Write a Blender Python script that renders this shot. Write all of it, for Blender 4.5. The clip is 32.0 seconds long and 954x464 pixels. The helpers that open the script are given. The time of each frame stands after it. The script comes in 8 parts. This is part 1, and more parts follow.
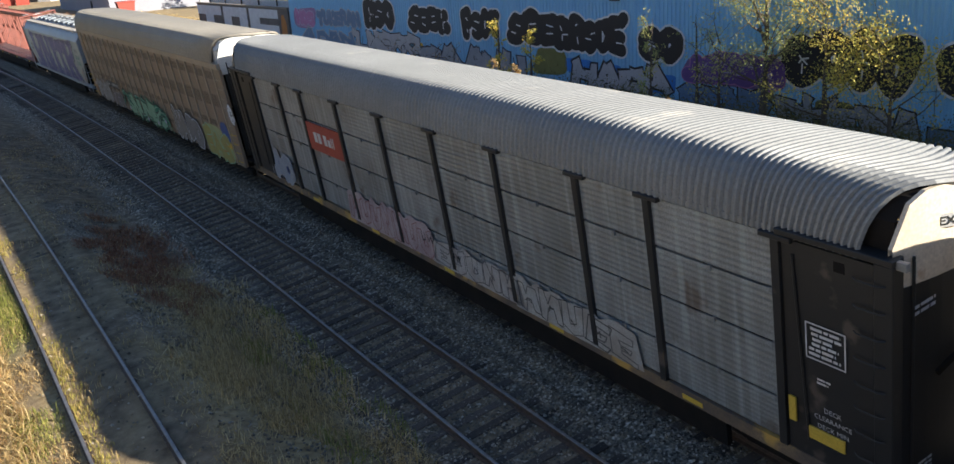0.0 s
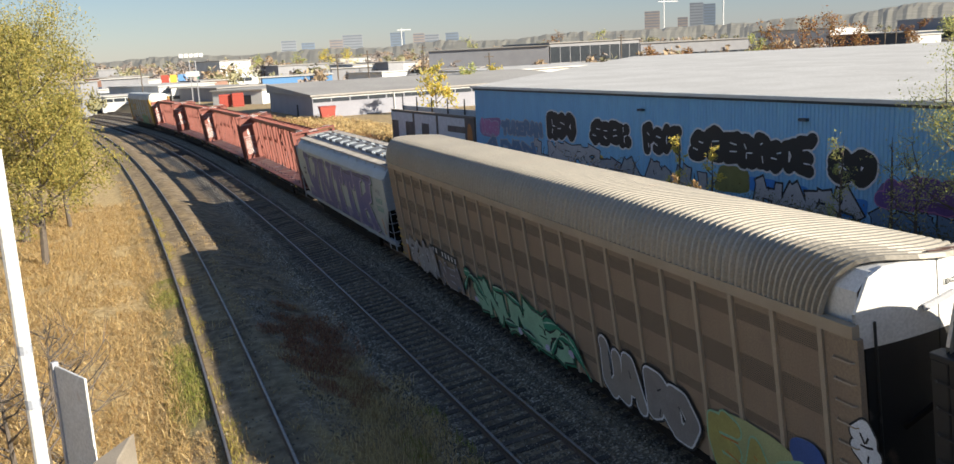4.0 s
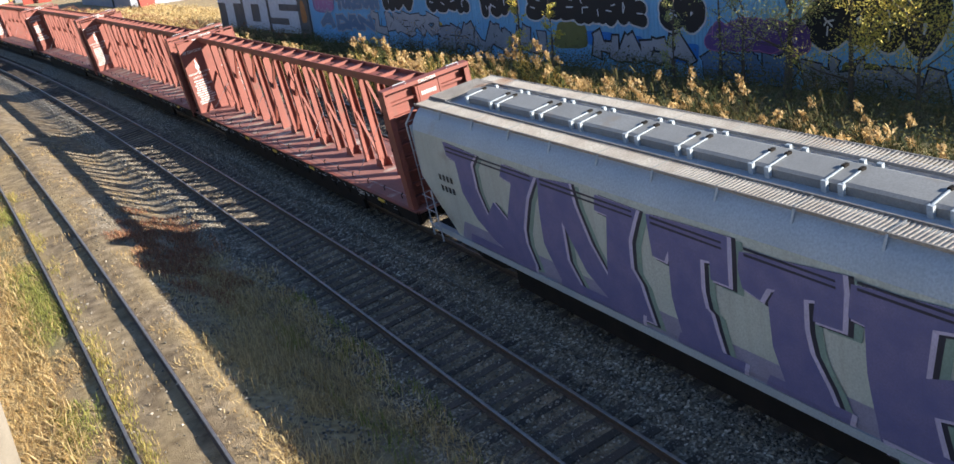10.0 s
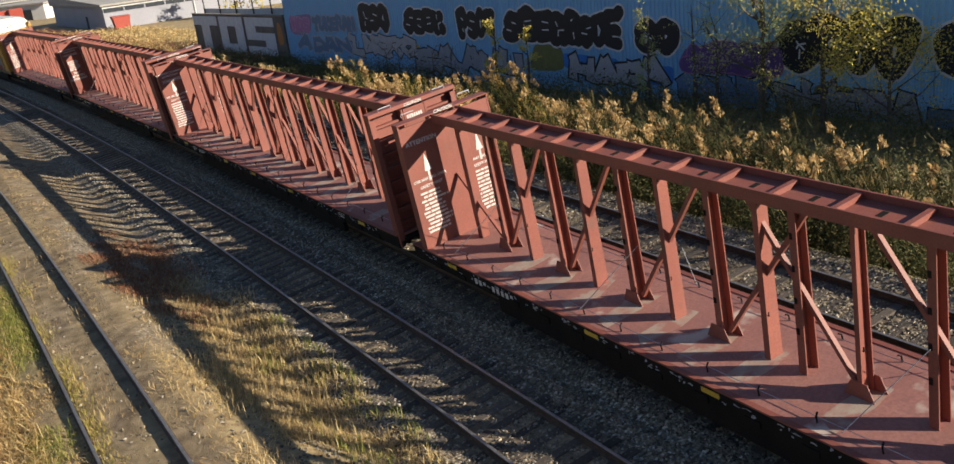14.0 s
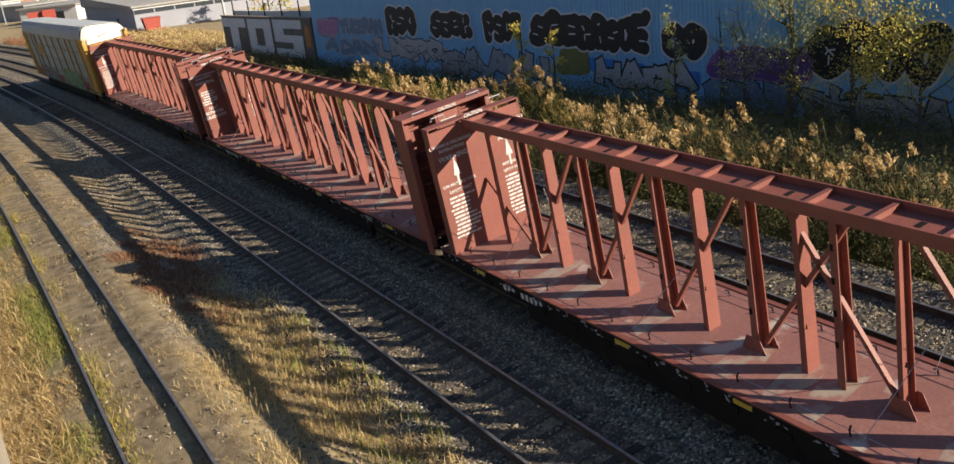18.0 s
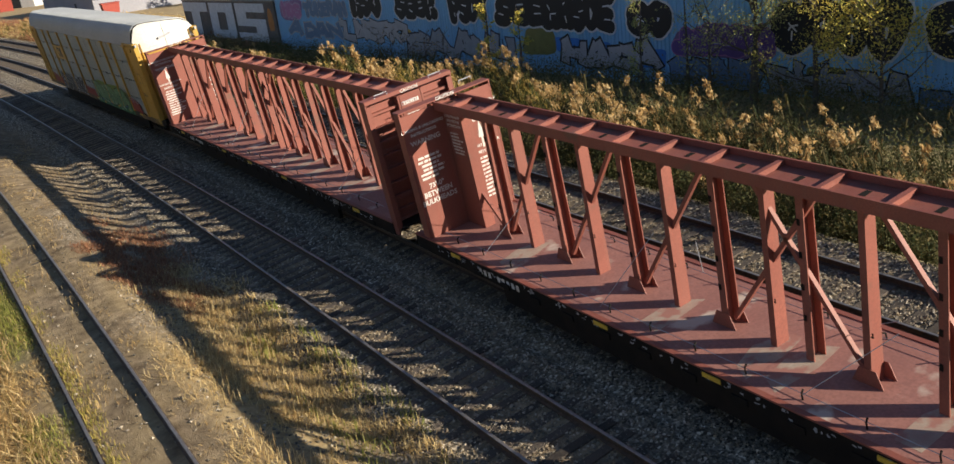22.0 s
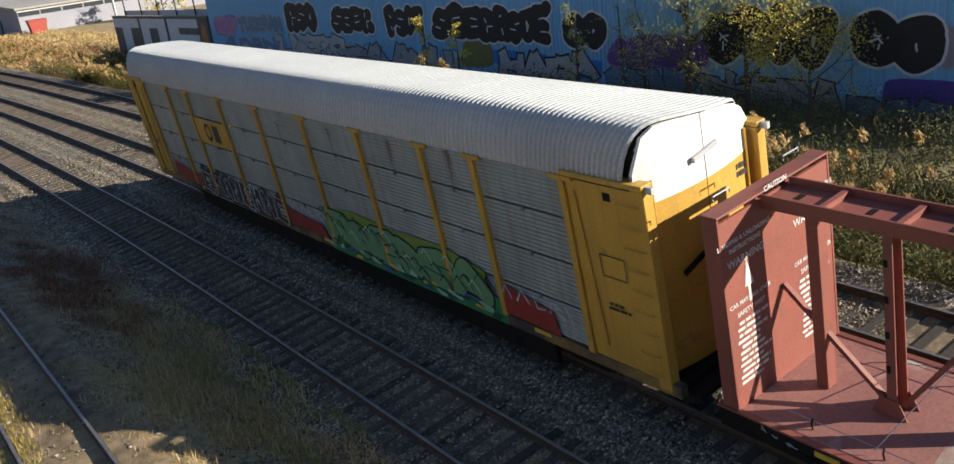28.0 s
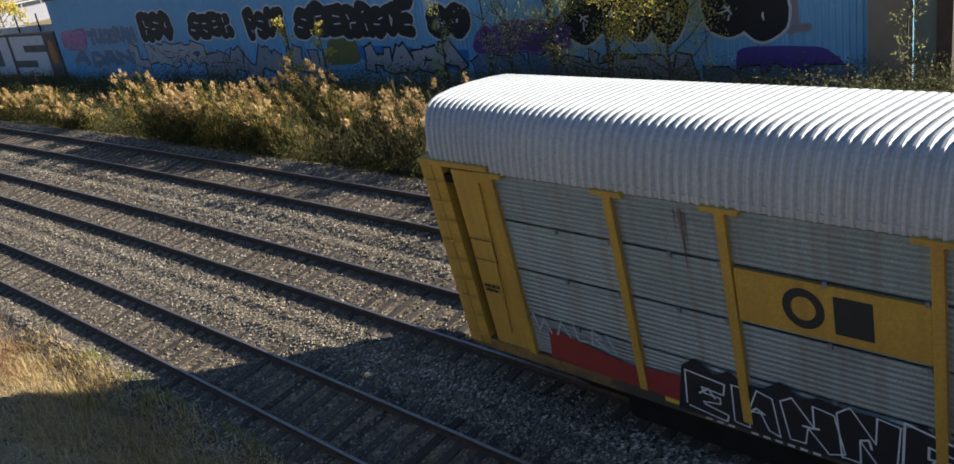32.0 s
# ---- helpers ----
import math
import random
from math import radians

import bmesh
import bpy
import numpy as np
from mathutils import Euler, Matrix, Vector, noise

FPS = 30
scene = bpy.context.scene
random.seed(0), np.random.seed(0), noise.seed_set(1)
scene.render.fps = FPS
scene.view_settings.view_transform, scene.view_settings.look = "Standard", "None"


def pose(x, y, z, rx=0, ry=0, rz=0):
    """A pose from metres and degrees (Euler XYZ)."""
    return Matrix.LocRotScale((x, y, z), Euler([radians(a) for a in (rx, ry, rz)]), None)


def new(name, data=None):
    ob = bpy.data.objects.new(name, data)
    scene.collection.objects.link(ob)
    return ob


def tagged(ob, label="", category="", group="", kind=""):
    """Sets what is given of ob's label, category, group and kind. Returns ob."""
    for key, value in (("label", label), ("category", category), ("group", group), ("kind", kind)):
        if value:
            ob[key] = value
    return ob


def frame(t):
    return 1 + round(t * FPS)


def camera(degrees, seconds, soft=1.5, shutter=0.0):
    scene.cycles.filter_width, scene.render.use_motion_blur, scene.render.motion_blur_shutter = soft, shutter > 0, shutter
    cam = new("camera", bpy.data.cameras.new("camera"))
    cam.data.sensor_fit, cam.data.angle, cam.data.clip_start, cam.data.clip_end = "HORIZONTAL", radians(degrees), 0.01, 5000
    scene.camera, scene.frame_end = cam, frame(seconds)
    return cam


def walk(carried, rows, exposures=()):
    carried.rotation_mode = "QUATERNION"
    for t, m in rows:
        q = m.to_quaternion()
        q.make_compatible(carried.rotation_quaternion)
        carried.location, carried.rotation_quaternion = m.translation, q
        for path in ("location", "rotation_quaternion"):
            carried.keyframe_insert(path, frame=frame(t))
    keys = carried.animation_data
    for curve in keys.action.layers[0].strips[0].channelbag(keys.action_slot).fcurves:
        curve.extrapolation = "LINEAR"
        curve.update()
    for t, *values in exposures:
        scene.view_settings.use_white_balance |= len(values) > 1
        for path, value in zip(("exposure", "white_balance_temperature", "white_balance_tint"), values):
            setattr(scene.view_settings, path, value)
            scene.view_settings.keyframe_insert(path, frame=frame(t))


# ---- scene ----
cam = camera(55.39, 32.0, 1.5)
# The camera is held over a bridge rail: it turns, and stays in its place.
EX, EY, EZ = -12.36, 0.0, 9.40
PATH = [
    (0, pose(EX, EY, EZ, 70.99, 3.79, -31.62)),
    (0.5, pose(EX, EY, EZ, 71.07, 3.95, -31.69)),
    (1, pose(EX, EY, EZ, 71.13, 3.82, -31.73)),
    (1.5, pose(EX, EY, EZ, 71.24, 4.04, -31.76)),
    (2, pose(EX, EY, EZ, 71.30, 3.95, -31.63)),
    (2.5, pose(EX, EY, EZ, 71.90, 3.78, -31.48)),
    (3, pose(EX, EY, EZ, 77.14, 2.75, -27.47)),
    (3.5, pose(EX, EY, EZ, 79.01, 1.59, -21.26)),
    (5.5, pose(EX, EY, EZ, 75.25, 4.02, -20.60)),
    (6, pose(EX, EY, EZ, 73.75, 4.32, -24.68)),
    (6.5, pose(EX, EY, EZ, 73.59, 4.57, -25.50)),
    (7, pose(EX, EY, EZ, 73.49, 4.82, -25.65)),
    (7.5, pose(EX, EY, EZ, 73.43, 4.96, -25.83)),
    (8, pose(EX, EY, EZ, 73.25, 5.15, -25.91)),
    (8.5, pose(EX, EY, EZ, 73.00, 5.56, -26.32)),
    (9, pose(EX, EY, EZ, 71.52, 5.86, -29.07)),
    (9.5, pose(EX, EY, EZ, 69.92, 6.14, -30.48)),
    (10, pose(EX, EY, EZ, 69.70, 6.42, -30.75)),
    (10.5, pose(EX, EY, EZ, 69.55, 6.58, -30.95)),
    (11, pose(EX, EY, EZ, 69.46, 6.62, -31.17)),
    (11.5, pose(EX, EY, EZ, 69.33, 6.58, -31.42)),
    (12, pose(EX, EY, EZ, 69.14, 6.52, -31.70)),
    (12.5, pose(EX, EY, EZ, 69.04, 6.51, -31.89)),
    (13, pose(EX, EY, EZ, 70.40, 6.27, -32.08)),
    (13.5, pose(EX, EY, EZ, 70.87, 6.21, -32.42)),
    (14, pose(EX, EY, EZ, 70.90, 6.12, -32.16)),
    (14.5, pose(EX, EY, EZ, 70.87, 5.99, -31.57)),
    (16.5, pose(EX, EY, EZ, 71.27, 5.97, -31.21)),
    (17, pose(EX, EY, EZ, 71.12, 5.75, -31.48)),
    (17.5, pose(EX, EY, EZ, 71.43, 5.99, -30.44)),
    (18, pose(EX, EY, EZ, 71.29, 5.95, -30.49)),
    (18.5, pose(EX, EY, EZ, 71.05, 5.86, -31.04)),
    (19, pose(EX, EY, EZ, 71.56, 6.01, -30.95)),
    (19.5, pose(EX, EY, EZ, 71.97, 6.31, -30.09)),
    (20, pose(EX, EY, EZ, 71.71, 6.30, -29.92)),
    (20.5, pose(EX, EY, EZ, 71.48, 5.93, -30.44)),
    (21, pose(EX, EY, EZ, 70.96, 5.86, -31.11)),
    (21.5, pose(EX, EY, EZ, 70.36, 6.42, -32.03)),
    (22, pose(EX, EY, EZ, 69.89, 6.51, -32.72)),
    (22.5, pose(EX, EY, EZ, 69.84, 6.54, -33.10)),
    (23, pose(EX, EY, EZ, 69.89, 6.98, -32.20)),
    (23.5, pose(EX, EY, EZ, 69.34, 6.97, -32.67)),
    (24, pose(EX, EY, EZ, 68.81, 7.31, -32.83)),
    (24.5, pose(EX, EY, EZ, 68.30, 7.27, -33.34)),
    (26.5, pose(EX, EY, EZ, 70.18, 7.35, -34.85)),
    (27, pose(EX, EY, EZ, 70.51, 6.89, -35.42)),
    (27.5, pose(EX, EY, EZ, 70.55, 6.73, -36.01)),
    (28, pose(EX, EY, EZ, 70.23, 6.58, -36.64)),
    (28.5, pose(EX, EY, EZ, 69.81, 6.55, -37.19)),
    (29, pose(EX, EY, EZ, 69.13, 7.81, -38.31)),
    (29.5, pose(EX, EY, EZ, 67.83, 9.08, -41.38)),
    (30, pose(EX, EY, EZ, 66.94, 8.94, -43.95)),
    (30.5, pose(EX, EY, EZ, 66.48, 9.03, -44.33)),
    (31, pose(EX, EY, EZ, 67.33, 9.08, -44.81)),
    (31.5, pose(EX, EY, EZ, 68.50, 9.10, -45.16)),
    (32, pose(EX, EY, EZ, 68.58, 9.10, -45.50)),
]
walk(cam, PATH, [(0, 1.4, 5950, 10), (2, 1.48, 6083, 10), (3, 1.32, 6150, 10), (6, 1.08, 6050, 10), (8, 1.2, 5850, 10), (9, 1.13, 5817, 10), (10, 1.53, 5783, 10), (11, 1.83, 5750, 10), (12, 1.83, 5950, 10), (13, 1.58, 6150, 10), (14, 0.9, 6325, 10), (17, 0.9, 6400, 10), (20, 0.84, 6350, 10), (24, 0.87, 6500, 10), (27, 0.93, 6450, 10), (28, 0.93, 6050, 10), (29, 0.93, 5450, 10), (31, 0.93, 5650, 10), (32, 0.93, 5850, 10)])

# The curve is banked: all tracks and cars lean to its inner side.
LEAN = Matrix.Rotation(-0.124, 4, "Y")
LC, LS = math.cos(0.124), math.sin(0.124)
BEND = 0.000378
TRACK_B, TRACK_C, TRACK_D, C_LIFT = -3.86, -10.35, 3.92, 0.85
SPEEDS = (6.19, 6.23, 6.22, 6.15, 6.18, 5.97, 6.08, 6.12, 6.20)


def bend(y):
    """Sideways shift of the curve at y."""
    if y > 320:
        return -BEND * 320 * 320 - 2 * BEND * 320 * (y - 320)
    return -BEND * y * y


def travelled(t):
    """Metres that the train has gone at t seconds."""
    i = min(int(t // 4), 7)
    d = sum(2 * (SPEEDS[j] + SPEEDS[j + 1]) for j in range(i))
    u = t - 4 * i
    return d + SPEEDS[i] * u + (SPEEDS[i + 1] - SPEEDS[i]) * u * u / 8


def banked(u, y, z=0.0):
    """World place of a point u metres right of the train's track, z over its rails."""
    x = u + bend(y)
    return Vector((LC * x - LS * z, y, LS * x + LC * z))


def on_track(s, u=0.0, z=0.0):
    """World pose on the curve, s metres along it."""
    y = s
    for _ in range(3):
        y = s - (2 * BEND * y) ** 2 * y / 6
    return LEAN @ pose(bend(y) + u, y + u * 2 * BEND * y, z, 0, 0, math.degrees(math.atan(2 * BEND * y)))


def ground_height(u, y):
    """World place of the ground sheet."""
    fade = min(1.0, max(0.0, (380 - abs(y)) / 120))
    if u <= -12.6:
        k = min(1.0, (-12.6 - u) / 4.0)
        edge = banked(-12.6, y, 0.58)
        rise = 0.35 * k
        p = Vector((edge.x + (u + 12.6), y, edge.z + rise - 0.02 * max(0, -u - 30) * fade))
        if u < -40:
            p.z = edge.z + rise - 0.2 * fade
    elif u >= 6.0:
        k = min(1.0, (u - 6.0) / 3.0)
        edge = banked(6.0, y, -0.45)
        p = Vector((edge.x + (u - 6.0), y, edge.z + (-0.9 - edge.z) * (3 * k * k - 2 * k ** 3)))
    else:
        if u < -6.2:
            k = min(1.0, (-6.2 - u) / 2.7)
            z = -0.32 + (C_LIFT - 0.172 + 0.32) * (0.75 * k + 0.25 * (3 * k * k - 2 * k ** 3))
            if u < -11.5:
                z -= 0.05 * min(1.0, (-11.5 - u) / 0.9)
        else:
            z = -0.34 + 0.033 * max(0.0, min(1.0, (-5.6 - u)))
            for c in (0.0, TRACK_B, TRACK_D):
                a = abs(u - c)
                z = max(z, (-0.205 if a < 1.25 else -0.205 + 0.07 * min(1.0, (a - 1.25) / 0.35)) - max(0.0, a - 1.6) * 0.3)
        p = banked(u, y, z)
    if fade < 1:
        p.z = p.z * fade - 3.0 * (1 - fade)
    return p

# ---- light ----
sky_world = bpy.data.worlds.new("sky")
scene.world = sky_world
sky_world.use_nodes = True
nt = sky_world.node_tree
sky = nt.nodes.new("ShaderNodeTexSky")
sky.sky_type = "NISHITA"
sky.sun_disc = False
SUN = Vector((1.73, -2.24, 1.223)).normalized()
sky.sun_elevation = math.asin(SUN.z)
sky.sun_rotation = math.atan2(SUN.x, SUN.y)
sky.air_density, sky.dust_density, sky.ozone_density = 1.0, 0.1, 1.2
veil = nt.nodes.new("ShaderNodeMix")
veil.data_type = "RGBA"
veil.inputs[0].default_value = 0.55
veil.inputs[7].default_value = (0.72, 1.3, 2.6, 1)
nt.links.new(sky.outputs[0], veil.inputs[6])
nt.links.new(veil.outputs[2], nt.nodes["Background"].inputs[0])
nt.nodes["Background"].inputs[1].default_value = 0.06
sun_data = bpy.data.lights.new("sun", "SUN")
sun_data.energy, sun_data.angle, sun_data.color = 5.0, radians(0.55), (1.0, 0.89, 0.7)
sun = new("sun", sun_data)
sun.rotation_euler = SUN.to_track_quat("Z", "Y").to_euler()


# ---- materials ----
def material(name, c1, c2=None, scale=6.0, rough=0.8, metal=0.0, bump=0.0, fine=60.0, spots=None, spot_scale=2.0,
             spot_cut=0.6, vary=0.0, stretch=(1, 1, 1), bump_dist=0.01, streak=None, streak_amount=0.6, coords="Object", spec=0.5):
    """A surface of two mixed tones with grain, stains and fine relief. streak: tone of vertical runs of dirt."""
    m = bpy.data.materials.new(name)
    m.use_nodes = True
    t = m.node_tree
    b = t.nodes["Principled BSDF"]
    link = t.links.new
    b.inputs["Roughness"].default_value, b.inputs["Metallic"].default_value = rough, metal
    b.inputs["Specular IOR Level"].default_value = spec
    co = t.nodes.new("ShaderNodeTexCoord")
    mp = t.nodes.new("ShaderNodeMapping")
    mp.inputs["Scale"].default_value = stretch
    link(co.outputs[coords], mp.inputs[0])

    def noise_node(s, detail=5, source=None):
        n = t.nodes.new("ShaderNodeTexNoise")
        n.inputs["Scale"].default_value, n.inputs["Detail"].default_value = s, detail
        link((source or mp).outputs[0], n.inputs["Vector"])
        return n

    def ramp(src, lo, hi):
        r = t.nodes.new("ShaderNodeMapRange")
        r.inputs[1].default_value, r.inputs[2].default_value = lo, hi
        link(src, r.inputs[0])
        return r.outputs[0]

    def mix(fac, a, bb):
        x = t.nodes.new("ShaderNodeMix")
        x.data_type = "RGBA"
        if isinstance(fac, float):
            x.inputs[0].default_value = fac
        else:
            link(fac, x.inputs[0])
        for k, v in ((6, a), (7, bb)):
            if isinstance(v, tuple):
                x.inputs[k].default_value = (*v, 1)
            else:
                link(v, x.inputs[k])
        return x.outputs[2]

    c2 = c2 or tuple(v * 0.75 for v in c1)
    n1, n2 = noise_node(scale), noise_node(fine, 3)
    col = mix(ramp(n1.outputs[0], 0.35, 0.65), c1, c2)
    col = mix(ramp(n2.outputs[0], 0.3, 0.9), col, tuple(v * 0.7 for v in c2))
    if spots:
        n3 = noise_node(spot_scale, 6)
        col = mix(ramp(n3.outputs[0], spot_cut, spot_cut + 0.08), col, spots)
    if streak:
        ms = t.nodes.new("ShaderNodeMapping")
        ms.inputs["Scale"].default_value = (3.2, 3.2, 0.12)
        link(co.outputs[coords], ms.inputs[0])
        n4 = noise_node(1.6, 4, ms)
        f = t.nodes.new("ShaderNodeMath")
        f.operation = "MULTIPLY"
        f.inputs[1].default_value = streak_amount
        link(ramp(n4.outputs[0], 0.48, 0.72), f.inputs[0])
        col = mix(f.outputs[0], col, streak)
    if vary:
        oi = t.nodes.new("ShaderNodeObjectInfo")
        hs = t.nodes.new("ShaderNodeHueSaturation")
        r = t.nodes.new("ShaderNodeMapRange")
        r.inputs[3].default_value, r.inputs[4].default_value = 1 - vary, 1 + vary
        link(oi.outputs["Random"], r.inputs[0])
        link(r.outputs[0], hs.inputs["Value"])
        link(col, hs.inputs["Color"])
        col = hs.outputs[0]
    link(col, b.inputs["Base Color"])
    if bump:
        bp = t.nodes.new("ShaderNodeBump")
        bp.inputs["Strength"].default_value, bp.inputs["Distance"].default_value = bump, bump_dist
        link(n2.outputs[0], bp.inputs["Height"])
        link(bp.outputs[0], b.inputs["Normal"])
    return m


def island_material(name, colours, rough=0.9, translucent=0.0):
    """For joined blades, leaves and stones: every loose piece takes a tone of its own."""
    m = bpy.data.materials.new(name)
    m.use_nodes = True
    t = m.node_tree
    b = t.nodes["Principled BSDF"]
    b.inputs["Roughness"].default_value = rough
    b.inputs["Specular IOR Level"].default_value = 0.25
    g = t.nodes.new("ShaderNodeNewGeometry")
    r = t.nodes.new("ShaderNodeValToRGB")
    els = r.color_ramp.elements
    for i, c in enumerate(colours):
        e = els[i] if i < 2 else els.new(i / (len(colours) - 1))
        e.color = (*c, 1)
    for i, e in enumerate(els):
        e.position = i / (len(colours) - 1)
    t.links.new(g.outputs["Random Per Island"], r.inputs[0])
    t.links.new(r.outputs[0], b.inputs["Base Color"])
    if translucent:
        tr = t.nodes.new("ShaderNodeBsdfTranslucent")
        ms = t.nodes.new("ShaderNodeMixShader")
        ms.inputs[0].default_value = translucent
        t.links.new(r.outputs[0], tr.inputs[0])
        t.links.new(b.outputs[0], ms.inputs[1])
        t.links.new(tr.outputs[0], ms.inputs[2])
        t.links.new(ms.outputs[0], t.nodes["Material Output"].inputs[0])
    return m


RAIL_STEEL = material("rail_steel", (0.15, 0.095, 0.065), (0.075, 0.05, 0.036), 12, 0.6, 0.4, 0.2)
RAIL_TOP = material("rail_top", (0.24, 0.21, 0.19), (0.36, 0.33, 0.31), 8, 0.45, 0.7)
TIE_WOOD = material("tie_wood", (0.115, 0.088, 0.068), (0.065, 0.052, 0.042), 7, 0.9, 0, 0.5, 45, (0.15, 0.12, 0.095), 5, 0.62, 0.4, (6, 1, 1))
BALLAST_STONE = island_material("ballast_stone", [(0.11, 0.095, 0.076), (0.22, 0.182, 0.132), (0.14, 0.12, 0.094), (0.46, 0.395, 0.31), (0.06, 0.054, 0.046), (0.18, 0.147, 0.105), (0.095, 0.083, 0.067), (0.3, 0.23, 0.15)], 0.6)
HATCH_GREY = material("hatch_grey", (0.25, 0.25, 0.25), (0.2, 0.2, 0.2), 0.9, 0.6, 0, 0, 30, (0.2, 0.18, 0.16), 1.2, 0.6)
BLUE_SHEET = material("blue_sheet", (0.282, 0.592, 0.85), (0.24, 0.507, 0.803), 0.5, 0.5, 0.0, 0, 40, (0.31, 0.578, 0.845), 1.1, 0.62, streak=(0.197, 0.352, 0.535), streak_amount=0.35)
ROOF_WHITE = material("roof_white", (0.62, 0.6, 0.57), (0.5, 0.48, 0.45), 0.2, 0.8, 0, 0, 6)
PALE_STRAW = island_material("pale_straw", [(0.575, 0.414, 0.184), (0.782, 0.609, 0.322), (0.322, 0.218, 0.103), (0.69, 0.517, 0.241), (0.46, 0.322, 0.138)], 0.85, 0.4)
GALVANISED = material("galvanised_panel", (0.372, 0.413, 0.398), (0.289, 0.323, 0.309), 0.9, 0.55, 0.35, 0, 30, (0.413, 0.33, 0.261), 1.4, 0.66, 0.08, streak=(0.234, 0.179, 0.138), streak_amount=0.55)
DULL_PANEL = material("dull_panel", (0.348, 0.361, 0.362), (0.224, 0.226, 0.216), 0.8, 0.5, 0.3, 0, 30, (0.145, 0.119, 0.102), 1.1, 0.62, 0.1, streak=(0.471, 0.497, 0.508), streak_amount=0.55)
ROOF_GREY = material("roof_grey", (0.275, 0.275, 0.271), (0.232, 0.232, 0.228), 0.6, 0.5, 0.1, 0, 20, (0.327, 0.31, 0.284), 0.8, 0.64)
ROOF_TAN = material("roof_tan", (0.395, 0.352, 0.285), (0.339, 0.304, 0.249), 0.5, 0.5, 0.3, 0, 20, (0.335, 0.279, 0.223), 0.9, 0.62)
ROOF_BRIGHT = material("roof_bright", (0.505, 0.519, 0.523), (0.451, 0.46, 0.465), 0.6, 0.5, 0.1, 0, 20, (0.541, 0.514, 0.469), 0.9, 0.68)
BLACK_PAINT = material("black_paint", (0.014, 0.015, 0.017), (0.025, 0.023, 0.022), 1.2, 0.55, 0, 0, 30, (0.09, 0.07, 0.055), 1.6, 0.63)
FRAME_BLACK = material("frame_black", (0.011, 0.01, 0.0095), (0.02, 0.016, 0.0135), 2, 0.85, 0, 0.2, 40, spec=0.15)
CREAM_PAINT = material("cream_paint", (0.7, 0.6, 0.47), (0.6, 0.5, 0.38), 1.0, 0.6, 0, 0, 20, (0.4, 0.24, 0.13), 1.5, 0.68)
WHITE_PAINT = material("white_paint", (0.8, 0.79, 0.77), (0.7, 0.68, 0.64), 1.4, 0.6, 0, 0, 20, (0.5, 0.42, 0.34), 1.8, 0.7)
YELLOW_PAINT = material("yellow_paint", (0.591, 0.353, 0.0525), (0.496, 0.286, 0.0429), 1.0, 0.55, 0, 0, 25, (0.318, 0.18, 0.053), 1.7, 0.66, streak=(0.265, 0.148, 0.053), streak_amount=0.35)
TAN_PAINT = material("tan_paint", (0.313, 0.233, 0.157), (0.261, 0.191, 0.131), 0.7, 0.6, 0, 0, 25, (0.218, 0.16, 0.117), 1.3, 0.64, streak=(0.218, 0.16, 0.117), streak_amount=0.4)
TAN_POST = material("tan_post", (0.451, 0.361, 0.258), (0.386, 0.309, 0.218), 1.5, 0.6)
RED_OXIDE = material("red_oxide", (0.29, 0.088, 0.062), (0.225, 0.068, 0.05), 0.8, 0.6, 0, 0.1, 30, (0.16, 0.07, 0.05), 1.6, 0.62, 0.06, streak=(0.2, 0.09, 0.07), streak_amount=0.4)
DECK_RED = material("deck_red", (0.366, 0.165, 0.136), (0.283, 0.124, 0.106), 0.7, 0.7, 0, 0.1, 18, (0.496, 0.401, 0.342), 0.9, 0.6)
DECK_WORN = material("worn_deck", (0.35, 0.2, 0.165), (0.4, 0.32, 0.26), 3.5, 0.75, 0, 0.1, 22, (0.31, 0.14, 0.115), 2.2, 0.5)
HOPPER_GREY = material("hopper_grey", (0.439, 0.485, 0.53), (0.374, 0.413, 0.453), 0.7, 0.5, 0.1, 0, 25, (0.336, 0.336, 0.336), 1.2, 0.66)
HOPPER_BUFF = material("hopper_buff", (0.537, 0.58, 0.537), (0.435, 0.477, 0.45), 0.6, 0.55, 0, 0, 25, (0.348, 0.348, 0.319), 0.9, 0.64, streak=(0.29, 0.275, 0.246), streak_amount=0.3)
GRATING = material("grating", (0.38, 0.36, 0.34), (0.28, 0.25, 0.23), 1.1, 0.6, 0.4, 0, 20, (0.2, 0.12, 0.08), 0.5, 0.64)
WHEEL_STEEL = material("wheel_steel", (0.07, 0.055, 0.045), (0.12, 0.1, 0.09), 5, 0.6, 0.5)


def spray(name, c, rough=0.6, c2=None):
    return material(name, c, c2 or tuple(v * 0.82 for v in c), 2.2, rough, 0, 0, 30)


